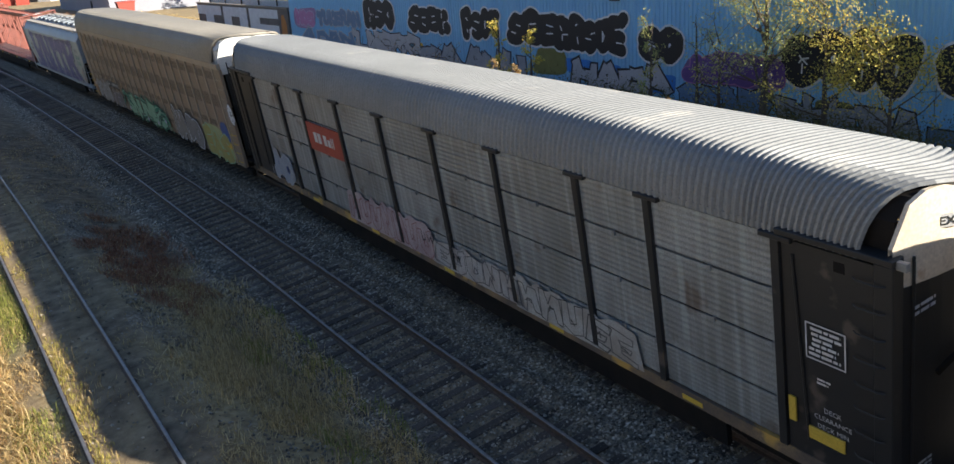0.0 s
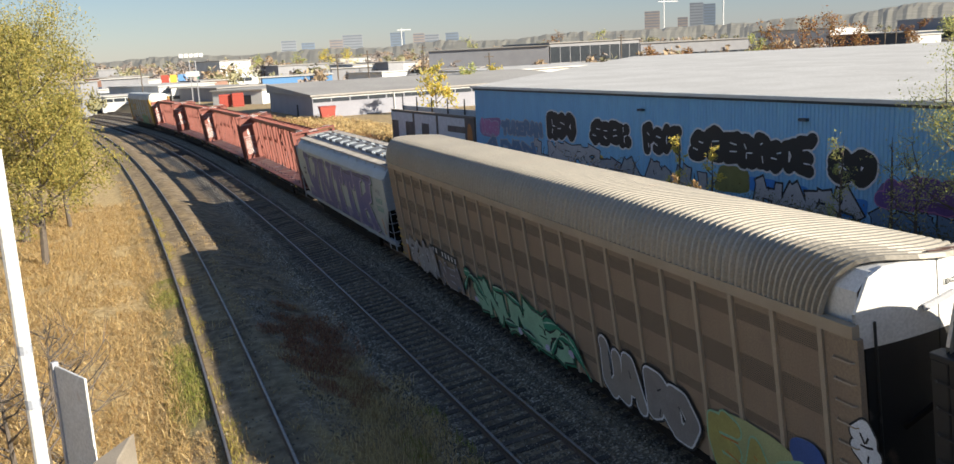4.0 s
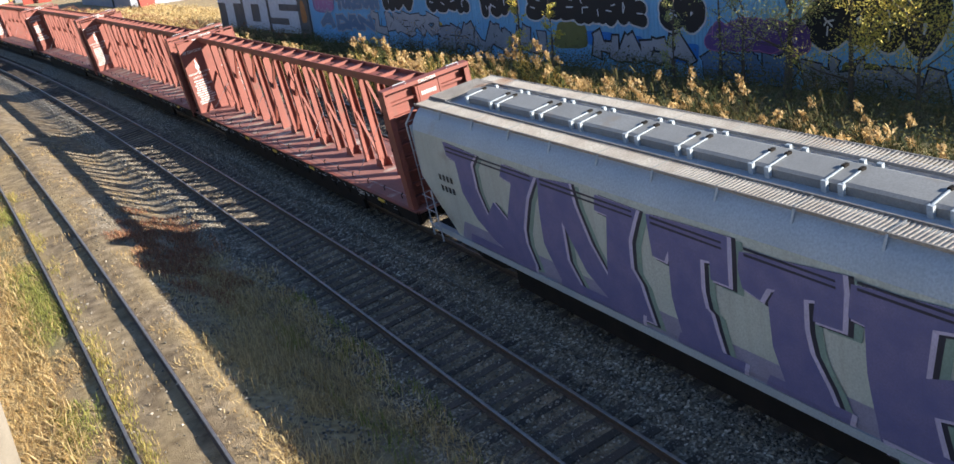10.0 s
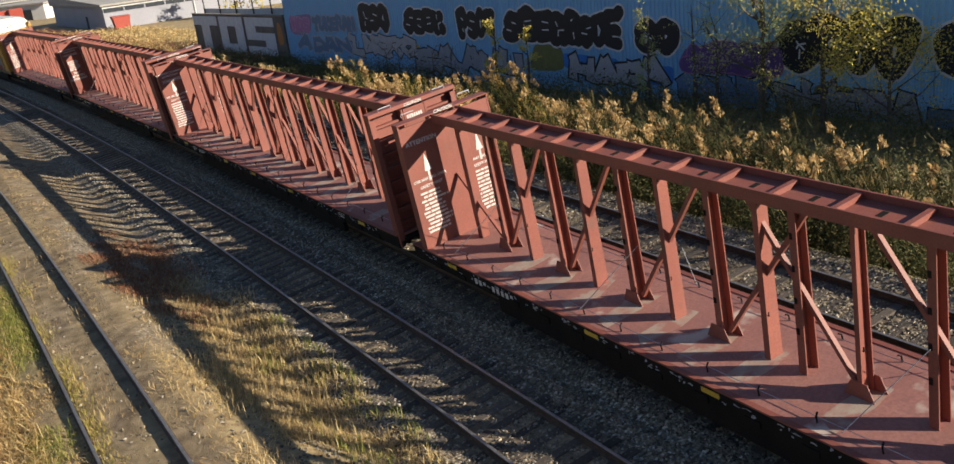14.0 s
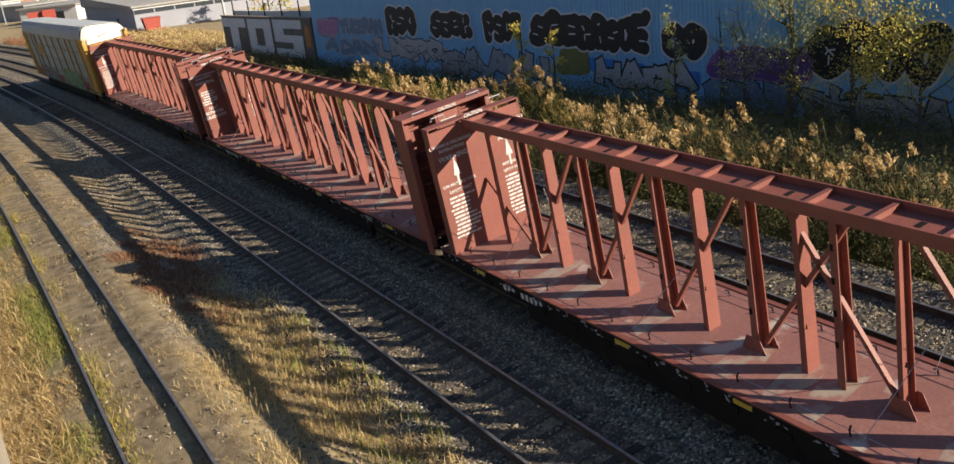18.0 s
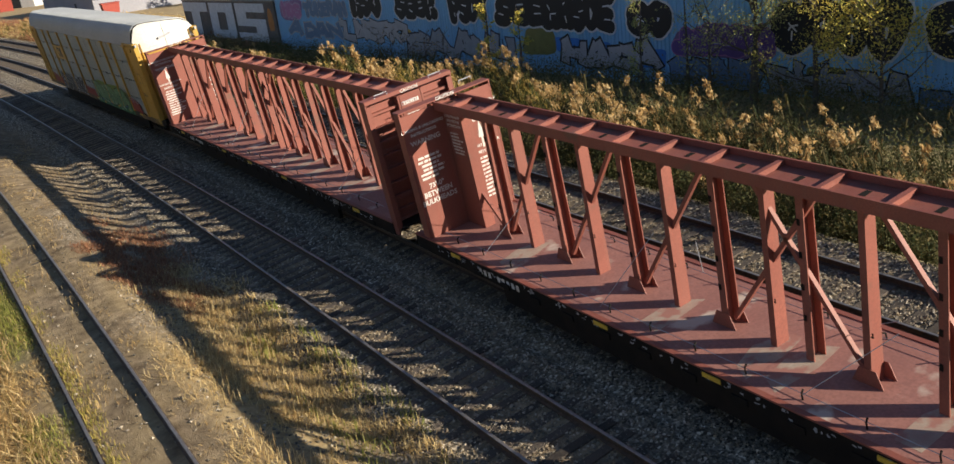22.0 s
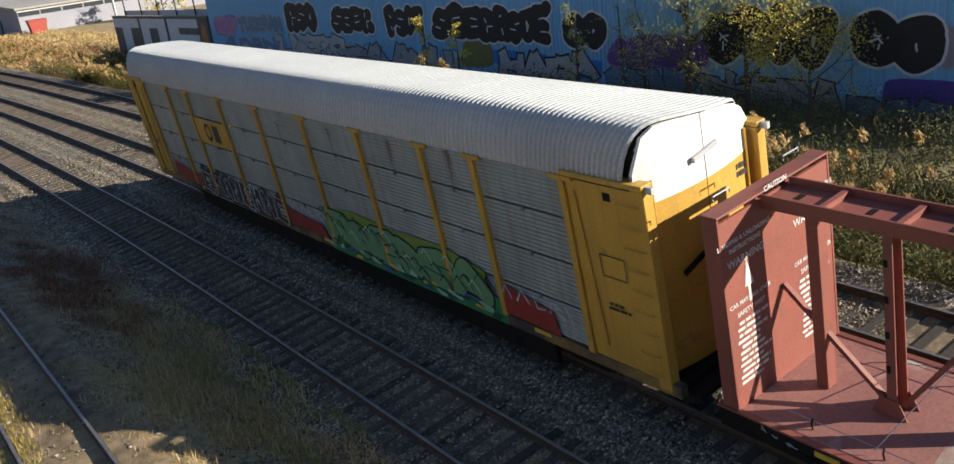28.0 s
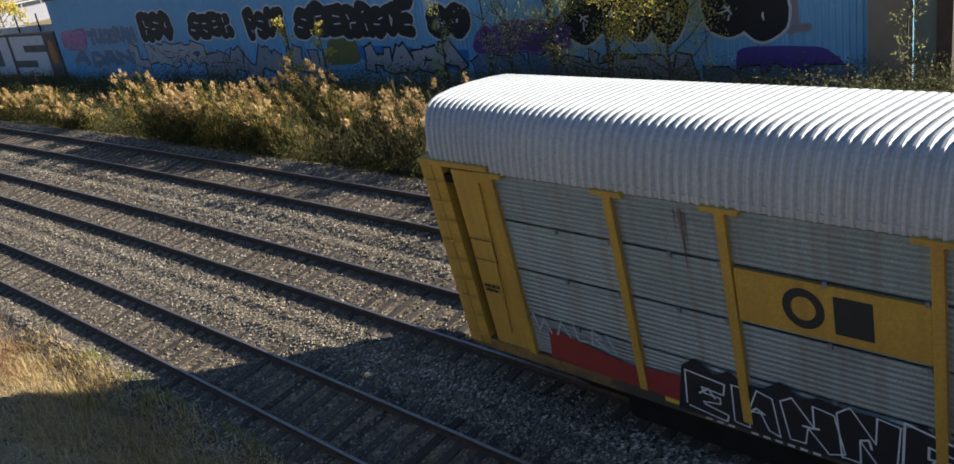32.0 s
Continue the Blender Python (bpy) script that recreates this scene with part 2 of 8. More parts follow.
SP_BLACK = spray("spray_black", (0.018, 0.018, 0.022))
SP_WHITE = spray("spray_white", (0.756, 0.777, 0.819))
SP_GREEN = spray("spray_green", (0.03, 0.26, 0.15))
SP_DKGREEN = spray("spray_dark_green", (0.012, 0.09, 0.05))
SP_LTGREEN = spray("spray_light_green", (0.32, 0.55, 0.36))
SP_PURPLE = spray("spray_purple", (0.111, 0.117, 0.28), c2=(0.169, 0.156, 0.312))
SP_DKPURPLE = spray("spray_dark_purple", (0.028, 0.028, 0.05))
SP_LILAC = spray("spray_lilac", (0.56, 0.51, 0.7))
SP_RED = spray("spray_red", (0.3, 0.035, 0.03))
SP_LIME = spray("spray_lime", (0.42, 0.45, 0.22))
SP_BLUE = spray("spray_blue", (0.06, 0.12, 0.36))
SP_SKY = spray("spray_sky", (0.14, 0.32, 0.62))
SP_PINK = spray("spray_pink", (0.5, 0.2, 0.42))
SP_SILVER = spray("spray_silver", (0.5, 0.5, 0.54), 0.5)
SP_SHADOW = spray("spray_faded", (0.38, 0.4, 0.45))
SP_YELLOW = spray("spray_yellow", (0.75, 0.5, 0.06))
SP_ORANGE = spray("spray_orange", (0.55, 0.22, 0.05))
SIGN_RED = spray("sign_red", (0.42, 0.07, 0.045))
PRINT_WHITE = spray("print_white", (0.7, 0.68, 0.66))
PRINT_BLACK = spray("print_black", (0.03, 0.03, 0.03))
STRAW = island_material("straw_blades", [(0.472, 0.319, 0.118), (0.684, 0.496, 0.212), (0.307, 0.189, 0.0826), (0.802, 0.614, 0.319), (0.401, 0.248, 0.0944), (0.236, 0.153, 0.0708)], 0.8, 0.35)
GREEN_BLADES = island_material("green_blades", [(0.16, 0.19, 0.035), (0.27, 0.28, 0.06), (0.4, 0.34, 0.11), (0.2, 0.23, 0.045)], 0.8, 0.3)
YELLOW_GRASS = island_material("yellow_grass", [(0.34, 0.29, 0.07), (0.46, 0.36, 0.1), (0.26, 0.25, 0.06), (0.5, 0.38, 0.14)], 0.8, 0.35)
BROWN_WEED = island_material("brown_weed", [(0.27, 0.115, 0.065), (0.36, 0.17, 0.095), (0.22, 0.1, 0.06), (0.44, 0.25, 0.13)], 0.9, 0.3)
REED_LEAF = island_material("reed_leaves", [(0.06, 0.075, 0.025), (0.13, 0.125, 0.04), (0.035, 0.048, 0.016), (0.42, 0.28, 0.065), (0.26, 0.2, 0.05), (0.08, 0.095, 0.03), (0.045, 0.06, 0.02)], 0.75, 0.35)
REED_DARK = island_material("dark_reed_leaves", [(0.035, 0.045, 0.016), (0.06, 0.068, 0.022), (0.028, 0.036, 0.014), (0.13, 0.09, 0.035), (0.05, 0.055, 0.02), (0.2, 0.14, 0.05)], 0.75, 0.3)
REED_PLUME = island_material("reed_plumes", [(0.52, 0.35, 0.15), (0.6, 0.45, 0.25), (0.42, 0.26, 0.1), (0.56, 0.38, 0.16)], 0.9, 0.4)
WEED_LEAF = island_material("weed_leaves", [(0.03, 0.042, 0.016), (0.07, 0.078, 0.025), (0.12, 0.105, 0.04), (0.045, 0.055, 0.02), (0.17, 0.13, 0.05)], 0.8, 0.25)
# Weed leaves in lighter tones, to offset the shade along the warehouse wall.
LIFTED_WEED_LEAF = island_material("lifted_weed_leaves", [(0.07, 0.085, 0.04), (0.13, 0.14, 0.06), (0.22, 0.19, 0.09), (0.1, 0.11, 0.05), (0.28, 0.22, 0.11)], 0.8, 0.25)
YELLOW_LEAF = island_material("yellow_leaves", [(0.66, 0.528, 0.106), (0.792, 0.66, 0.172), (0.475, 0.449, 0.119), (0.818, 0.607, 0.119), (0.343, 0.37, 0.0924)], 0.7, 0.5)
WILLOW_LEAF = island_material("willow_leaves", [(0.3, 0.27, 0.07), (0.42, 0.35, 0.1), (0.22, 0.21, 0.06), (0.5, 0.39, 0.11)], 0.75, 0.4)
RUSSET_LEAF = island_material("russet_leaves", [(0.28, 0.13, 0.06), (0.36, 0.2, 0.08), (0.2, 0.1, 0.055), (0.4, 0.27, 0.1)], 0.8, 0.3)
OLIVE_LEAF = island_material("olive_leaves", [(0.397, 0.437, 0.159), (0.555, 0.529, 0.198), (0.317, 0.37, 0.132), (0.635, 0.555, 0.212)], 0.8, 0.45)
BARK = material("bark", (0.16, 0.13, 0.1), (0.1, 0.08, 0.065), 8, 0.9, 0, 0.5)
CONCRETE = material("concrete", (0.34, 0.29, 0.225), (0.27, 0.225, 0.17), 1.2, 0.9, 0, 0.3, 40, (0.24, 0.2, 0.16), 1.5, 0.6)
PALE_WALL = material("pale_wall", (0.68, 0.68, 0.67), (0.58, 0.58, 0.57), 0.3, 0.8, 0, 0, 5)
GREY_WALL = material("grey_wall", (0.34, 0.34, 0.36), (0.29, 0.29, 0.31), 0.3, 0.8, 0, 0, 5)
DARK_GLASS = material("dark_glass", (0.05, 0.06, 0.07), (0.035, 0.04, 0.05), 1, 0.25)
FLAT_ROOF = material("flat_roof", (0.4, 0.38, 0.35), (0.33, 0.31, 0.29), 0.1, 0.9, 0, 0, 3)
# Woods on the horizon, with distance haze put into the tones.
HAZY_HILL = material("hazy_hill", (0.28, 0.26, 0.22), (0.2, 0.19, 0.155), 0.03, 0.95, 0, 0, 0.5)
FAR_RUSSET = island_material("far_russet", [(0.3, 0.22, 0.15), (0.36, 0.27, 0.17), (0.24, 0.18, 0.13)], 0.95)
FAR_OLIVE = island_material("far_olive", [(0.25, 0.24, 0.14), (0.33, 0.3, 0.17), (0.2, 0.2, 0.13)], 0.95)
FAR_TWIG = island_material("far_twigs", [(0.26, 0.22, 0.2), (0.32, 0.27, 0.24), (0.2, 0.17, 0.15)], 0.95)


# ---- builders ----
def mesh_object(name, bm, mat, parent=None, smooth=False):
    me = bpy.data.meshes.new(name)
    bm.to_mesh(me)
    bm.free()
    if smooth:
        me.polygons.foreach_set("use_smooth", [True] * len(me.polygons))
    me.materials.append(mat)
    ob = new(name, me)
    if parent:
        ob.parent = parent
    return ob


def part(name, bm, mat, parent, label="", smooth=False):
    ob = mesh_object(name, bm, mat, parent, smooth)
    if label:
        ob["label"] = label
    return ob


def thing(name, label, category, m=None, group="", kind=""):
    ob = new(name)
    ob.empty_display_size = 0.2
    if m is not None:
        ob.matrix_basis = m
    return tagged(ob, label, category, group, kind)


def poly_object(name, verts, faces, mat, parent=None, smooth=False):
    me = bpy.data.meshes.new(name)
    me.from_pydata(verts, [], faces)
    if smooth:
        me.polygons.foreach_set("use_smooth", [True] * len(me.polygons))
    me.materials.append(mat)
    ob = new(name, me)
    if parent:
        ob.parent = parent
    return ob


def add_box(bm, x0, x1, y0, y1, z0, z1, m=None):
    """A box added to bm, given by its limits."""
    vs = [bm.verts.new((x, y, z)) for x in (x0, x1) for y in (y0, y1) for z in (z0, z1)]
    if m is not None:
        for v in vs:
            v.co = m @ v.co
    for f in ((0, 1, 3, 2), (4, 6, 7, 5), (0, 4, 5, 1), (2, 3, 7, 6), (0, 2, 6, 4), (1, 5, 7, 3)):
        bm.faces.new([vs[i] for i in f])
    return vs


def box(x0, x1, y0, y1, z0, z1, bevel=0.0):
    bm = bmesh.new()
    add_box(bm, x0, x1, y0, y1, z0, z1)
    if bevel:
        bmesh.ops.bevel(bm, geom=bm.edges[:], offset=bevel, segments=1, affect="EDGES")
    return bm


def add_beam(bm, a, b, w, h, up=(0, 0, 1)):
    """A bar of section w x h from a to b."""
    a, b = Vector(a), Vector(b)
    d = (b - a)
    n = d.length
    d.normalize()
    side = d.cross(Vector(up))
    if side.length < 1e-4:
        side = d.cross(Vector((1, 0, 0)))
    side.normalize()
    top = side.cross(d)
    m = Matrix((side, d, top)).transposed().to_4x4()
    m.translation = a
    return add_box(bm, -w / 2, w / 2, 0, n, -h / 2, h / 2, m)


def beam(a, b, w, h, up=(0, 0, 1)):
    bm = bmesh.new()
    add_beam(bm, a, b, w, h, up)
    return bm


def add_tube(bm, points, r, n=6):
    """A round bar along points."""
    rings = []
    points = [Vector(p) for p in points]
    for i, p in enumerate(points):
        d = (points[min(i + 1, len(points) - 1)] - points[max(i - 1, 0)]).normalized()
        s = d.cross(Vector((0, 0, 1)))
        if s.length < 1e-3:
            s = d.cross(Vector((1, 0, 0)))
        s.normalize()
        t = s.cross(d)
        rr = r[i] if isinstance(r, (list, tuple)) else r
        rings.append([bm.verts.new(p + s * math.cos(k * math.tau / n) * rr + t * math.sin(k * math.tau / n) * rr) for k in range(n)])
    for q, w in zip(rings, rings[1:]):
        for k in range(n):
            bm.faces.new((q[k], q[(k + 1) % n], w[(k + 1) % n], w[k]))
    for ring in (rings[0], rings[-1]):
        if n > 2:
            bm.faces.new(ring)


def tube(points, r, n=6):
    bm = bmesh.new()
    add_tube(bm, points, r, n)
    return bm


def ground_material():
    m = bpy.data.materials.new("ground_cover")
    m.use_nodes = True
    t = m.node_tree
    b = t.nodes["Principled BSDF"]
    b.inputs["Roughness"].default_value = 0.95
    b.inputs["Specular IOR Level"].default_value = 0.2
    link = t.links.new
    co = t.nodes.new("ShaderNodeTexCoord")
    at = t.nodes.new("ShaderNodeAttribute")
    at.attribute_name = "cover"
    sep = t.nodes.new("ShaderNodeSeparateColor")
    link(at.outputs["Color"], sep.inputs[0])

    def noise_node(s, d=6):
        n = t.nodes.new("ShaderNodeTexNoise")
        n.inputs["Scale"].default_value, n.inputs["Detail"].default_value = s, d
        link(co.outputs["Object"], n.inputs["Vector"])
        return n.outputs[0]

    def ramp(src, stops):
        r = t.nodes.new("ShaderNodeValToRGB")
        e = r.color_ramp.elements
        while len(e) < len(stops):
            e.new(0.5)
        for el, (p, c) in zip(e, stops):
            el.position, el.color = p, (*c, 1)
        link(src, r.inputs[0])
        return r.outputs[0]

    def mix(f, a, bb):
        x = t.nodes.new("ShaderNodeMix")
        x.data_type = "RGBA"
        link(f, x.inputs[0])
        link(a, x.inputs[6])
        link(bb, x.inputs[7])
        return x.outputs[2]

    vor = t.nodes.new("ShaderNodeTexVoronoi")
    vor.inputs["Scale"].default_value = 17
    link(co.outputs["Object"], vor.inputs["Vector"])
    sc = t.nodes.new("ShaderNodeSeparateColor")
    link(vor.outputs["Color"], sc.inputs[0])
    gravel = ramp(sc.outputs[0], [(0, (0.032, 0.028, 0.024)), (0.45, (0.145, 0.127, 0.1)), (0.8, (0.285, 0.243, 0.185)), (1, (0.7, 0.61, 0.49))])
    dirt = ramp(noise_node(2.2), [(0.3, (0.12, 0.085, 0.054)), (0.5, (0.225, 0.168, 0.105)), (0.7, (0.35, 0.265, 0.168))])
    straw = ramp(noise_node(5), [(0.3, (0.24, 0.165, 0.08)), (0.5, (0.42, 0.31, 0.155)), (0.7, (0.54, 0.42, 0.225))])
    green = ramp(noise_node(4), [(0.35, (0.05, 0.08, 0.02)), (0.65, (0.13, 0.16, 0.05))])
    col = mix(sep.outputs[0], gravel, dirt)
    col = mix(sep.outputs[1], col, straw)
    col = mix(sep.outputs[2], col, green)
    link(col, b.inputs["Base Color"])
    bp = t.nodes.new("ShaderNodeBump")
    bp.inputs["Strength"].default_value, bp.inputs["Distance"].default_value = 0.8, 0.04
    loose = t.nodes.new("ShaderNodeMath")
    loose.operation = "MAXIMUM"
    link(sep.outputs[0], loose.inputs[0])
    link(sep.outputs[1], loose.inputs[1])
    relief = t.nodes.new("ShaderNodeMix")
    link(loose.outputs[0], relief.inputs[0])
    link(vor.outputs["Distance"], relief.inputs[2])
    link(noise_node(38, 4), relief.inputs[3])
    link(relief.outputs[0], bp.inputs["Height"])
    link(bp.outputs[0], b.inputs["Normal"])
    return m


def soft(v, lo, hi):
    return min(1.0, max(0.0, (v - lo) / (hi - lo)))


def cover(u, y):
    """Shares of dirt, straw and green that cover the gravel."""
    n1 = noise.noise((u * 0.35, y * 0.12, 3.0))
    n2 = noise.noise((u * 0.9, y * 0.5, 9.0))
    dirt = max(0.0, 0.28 + 0.5 * n1 + 0.3 * n2)
    straw = green = 0.0
    if -8.9 < u < -5.4:
        dirt = (0.85 + 0.5 * n2 + 0.3 * n1) * soft(-u, 5.5 + 0.5 * n2, 6.5 + 0.5 * n1)
        straw = soft(n1 + n2 * 0.6, -0.3, 0.4) * 0.75 * soft(34 - y, 0, 10) * soft(-u, 5.7, 6.4)
    if u <= -8.9:
        dirt = 0.95
        straw = 0.15 + 0.5 * n2 + 0.5 * soft(-u, 10.6, 11.2)
    if u < -11.6:
        straw = soft(-u, 11.6, 12.4)
    if u < -11.1:
        green = soft(n1 + 0.15, 0.1, 0.4) * soft(-u, 11.05, 11.4) * soft(12.7 + u, 0, 0.6) * soft(48 - y, 0, 12) * 0.45
    if abs(u) < 1.1 or abs(u - TRACK_B) < 1.1 or abs(u - TRACK_D) < 1.1:
        dirt = 0.75 + 0.3 * n2
    if u > 5.6:
        dirt, straw, green = 0.6, 0.55 * soft(u, 5.6, 7) + 0.3 * n2, (0.25 + n1 * 0.4) * soft(70 - y, 0, 15)
    return dirt, max(0, straw), max(0, green)


us = [-2500, -1200, -600, -300, -150, -90, -60, -40, -30, -24, -19, -16] + [-14.5 + 0.25 * i for i in range(86)] + [7.5, 8, 9, 11, 14, 18, 25, 40, 60, 90, 150, 300, 600, 1200, 2500]
vs = [-300, -200, -120, -60, -30, -10, -4] + [0.5 * i for i in range(141)] + [70 + 2.0 * i for i in range(1, 40)] + [150 + 10 * i for i in range(24)] + [400, 450, 520, 620, 800, 1100, 1600, 2300, 3300]
gv, gf, gc = [], [], []
for y in vs:
    for u in us:
        p = ground_height(u, y)
        if -14 < u < 6 and 0 < y < 140:
            p.z += 0.035 * noise.noise((u * 1.3, y * 1.3, 0)) * (0.4 if u > -5 else 1.0)
        gv.append(p)
        gc.append(cover(u, y))
nu = len(us)
for j in range(len(vs) - 1):
    for i in range(nu - 1):
        a = j * nu + i
        gf.append((a, a + 1, a + nu + 1, a + nu))
ground = poly_object("ground", gv, gf, ground_material(), None, True)
tagged(ground, "grey ballast and dry grass beside the railway tracks", "ground", kind="structure")
attr = ground.data.color_attributes.new("cover", "FLOAT_COLOR", "POINT")
attr.data.foreach_set("color", [v for c in gc for v in (*c, 1.0)])


# ---- tracks ----
RAIL_SECTION = [(-0.075, -0.172), (0.075, -0.172), (0.075, -0.158), (0.012, -0.14), (0.009, -0.045), (0.036, -0.035), (0.036, -0.006), (0.028, 0.0),
                (-0.028, 0.0), (-0.036, -0.006), (-0.036, -0.035), (-0.009, -0.045), (-0.012, -0.14), (-0.075, -0.158)]


def rail_mesh(name, u, lift, y0, y1, parent, top_bright=True):
    verts, faces = [], []
    n = len(RAIL_SECTION)
    ys = np.arange(y0, y1 + 0.1, 2.5)
    for y in ys:
        for px, pz in RAIL_SECTION:
            verts.append(banked(u + px, float(y), lift + pz))
    mats = []
    for j in range(len(ys) - 1):
        for i in range(n):
            a, b = j * n + i, j * n + (i + 1) % n
            faces.append((a, b, b + n, a + n))
            mats.append(1 if i in (6, 7, 8) and top_bright else 0)
    ob = poly_object(name, verts, faces, RAIL_STEEL, parent)
    ob.data.materials.append(RAIL_TOP)
    ob.data.polygons.foreach_set("material_index", mats)
    return ob


def tie_mesh():
    bm = box(-1.3, 1.3, -0.115, 0.115, -0.16, 0.0, 0.012)
    me = bpy.data.meshes.new("tie")
    bm.to_mesh(me)
    bm.free()
    me.materials.append(TIE_WOOD)
    return me


def build_track(name, u, lift, y0, near0, near1, y1, sink, label):
    track = thing(name, label, "railway track", kind="structure")
    for side in (-1, 1):
        rail_mesh("rail", u + side * 0.7525, lift, y0, y1, track)
    me = tie_mesh()
    y = y0
    verts, faces = [], []
    while y < y1:
        if near0 < y < near1:
            ob = new("tie", me)
            ob.parent = track
            ob.matrix_basis = Matrix.Translation(banked(u + random.uniform(-0.05, 0.05), y, lift - 0.175 - sink + random.uniform(-0.02, 0.012))) @ LEAN.to_3x3().to_4x4() @ pose(0, 0, 0, random.uniform(-1, 1), 0, math.degrees(math.atan(2 * BEND * y)) + random.uniform(-1.5, 1.5))
        else:
            b = len(verts)
            for du, dy in ((-1.3, -0.11), (1.3, -0.11), (1.3, 0.11), (-1.3, 0.11)):
                verts.append(banked(u + du, y + dy, lift - 0.162 - sink))
            for du, dy in ((-1.3, -0.11), (1.3, -0.11), (1.3, 0.11), (-1.3, 0.11)):
                verts.append(banked(u + du, y + dy, lift - 0.3 - sink))
            faces += [(b, b + 1, b + 2, b + 3), (b, b + 4, b + 5, b + 1), (b + 2, b + 6, b + 7, b + 3), (b + 1, b + 5, b + 6, b + 2), (b, b + 3, b + 7, b + 4)]
        y += 0.56
    far = poly_object("far_ties", verts, faces, TIE_WOOD, track)
    tagged(far, kind="stuff")
    return track


build_track("track_main", 0.0, 0.0, -60, 10, 90, 330, 0.0, "dark steel rails on wooden ties in grey ballast")
build_track("track_second", TRACK_B, 0.0, -60, 8, 90, 330, 0.0, "worn steel rails on dark wooden ties in ballast")
build_track("track_far", TRACK_D, 0.0, -60, 10, 80, 330, 0.0, "dark steel rails on brown wooden ties beside reeds")
build_track("track_siding", TRACK_C, C_LIFT, -60, 14, 110, 330, 0.02, "rusty siding rails on weathered ties sunk in dirt")


# ---- lettering and sprayed paint ----
from mathutils.geometry import tessellate_polygon

def text_bm(words, size, m, bold=0.0, spacing=1.0):
    """Flat lettering in the built-in font, in the plane given by m (x along the line, y up)."""
    cu = bpy.data.curves.new("words", "FONT")
    cu.body, cu.size, cu.offset, cu.space_character = words, size, bold, spacing
    cu.align_x, cu.resolution_u = "CENTER", 2
    ob = bpy.data.objects.new("words", cu)
    me = ob.to_mesh()
    bm = bmesh.new()
    bm.from_mesh(me)
    ob.to_mesh_clear()
    bpy.data.objects.remove(ob)
    bpy.data.curves.remove(cu)
    bmesh.ops.transform(bm, matrix=m, verts=bm.verts[:])
    return bm


def side_plane(y, z, x=-1.63):
    """Plane on the camera's side of a car: letters run towards the front."""
    return Matrix(((0, 0, -1, x), (-1, 0, 0, y), (0, 1, 0, z), (0, 0, 0, 1)))


def front_plane(x, y, z):
    """Plane that faces the front of the train."""
    return Matrix(((1, 0, 0, x), (0, 0, -1, y), (0, 1, 0, z), (0, 0, 0, 1)))


def flat_shapes(shapes, m, lift=0.0):
    """Flat polygons, each a list of (along, up), in the plane m."""
    bm = bmesh.new()
    for s in shapes:
        if len(s) < 3:
            continue
        vs = [bm.verts.new(m @ Vector((a, b, lift))) for a, b in s]
        if len(vs) < 5:
            bm.faces.new(vs)
        else:
            for tri in tessellate_polygon([[Vector((a, b, 0)) for a, b in s]]):
                if len(set(tri)) == 3:
                    bm.faces.new([vs[i] for i in tri])
    return bm


def rect(x0, x1, y0, y1):
    return [(x0, y0), (x1, y0), (x1, y1), (x0, y1)]


def bars(rng, x0, x1, y0, y1, rows, gap=0.45, ragged=0.35):
    """Lines of small writing that cannot be read, as plain bars."""
    out = []
    step = (y1 - y0) / rows
    for i in range(rows):
        a, b = y1 - (i + 1) * step + step * gap / 2, y1 - i * step - step * gap / 2
        x, w = x0 + rng.random() * ragged * (x1 - x0) * 0.4, x1 - rng.random() * ragged * (x1 - x0)
        while x < w:
            e = min(w, x + (0.6 + rng.random() * 1.6) * step * 1.4)
            out.append(rect(x, e, a, b))
            x = e + step * 0.28
    return out


def strokes(lines, width):
    """Painted lines as thin quads."""
    out = []
    for pts in lines:
        for (x0, y0), (x1, y1) in zip(pts, pts[1:]):
            dx, dy = x1 - x0, y1 - y0
            n = math.hypot(dx, dy) or 1
            ox, oy = -dy / n * width / 2, dx / n * width / 2
            ex, ey = dx / n * width * 0.3, dy / n * width * 0.3
            out.append([(x0 + ox - ex, y0 + oy - ey), (x0 - ox - ex, y0 - oy - ey), (x1 - ox + ex, y1 - oy + ey), (x1 + ox + ex, y1 + oy + ey)])
    return out


def blob(cx, cy, rx, ry, rng, n=26, wob=0.12, square=2.6):
    """An uneven rounded shape, as bubble letters have."""
    p1, p2 = rng.random() * 6.28, rng.random() * 6.28
    out = []
    for i in range(n):
        a = i * math.tau / n
        c, s = math.cos(a), math.sin(a)
        k = 1 + wob * math.sin(2 * a + p1) + wob * 0.7 * math.sin(3 * a + p2)
        out.append((cx + rx * k * math.copysign(abs(c) ** (2 / square), c), cy + ry * k * math.copysign(abs(s) ** (2 / square), s)))
    return out


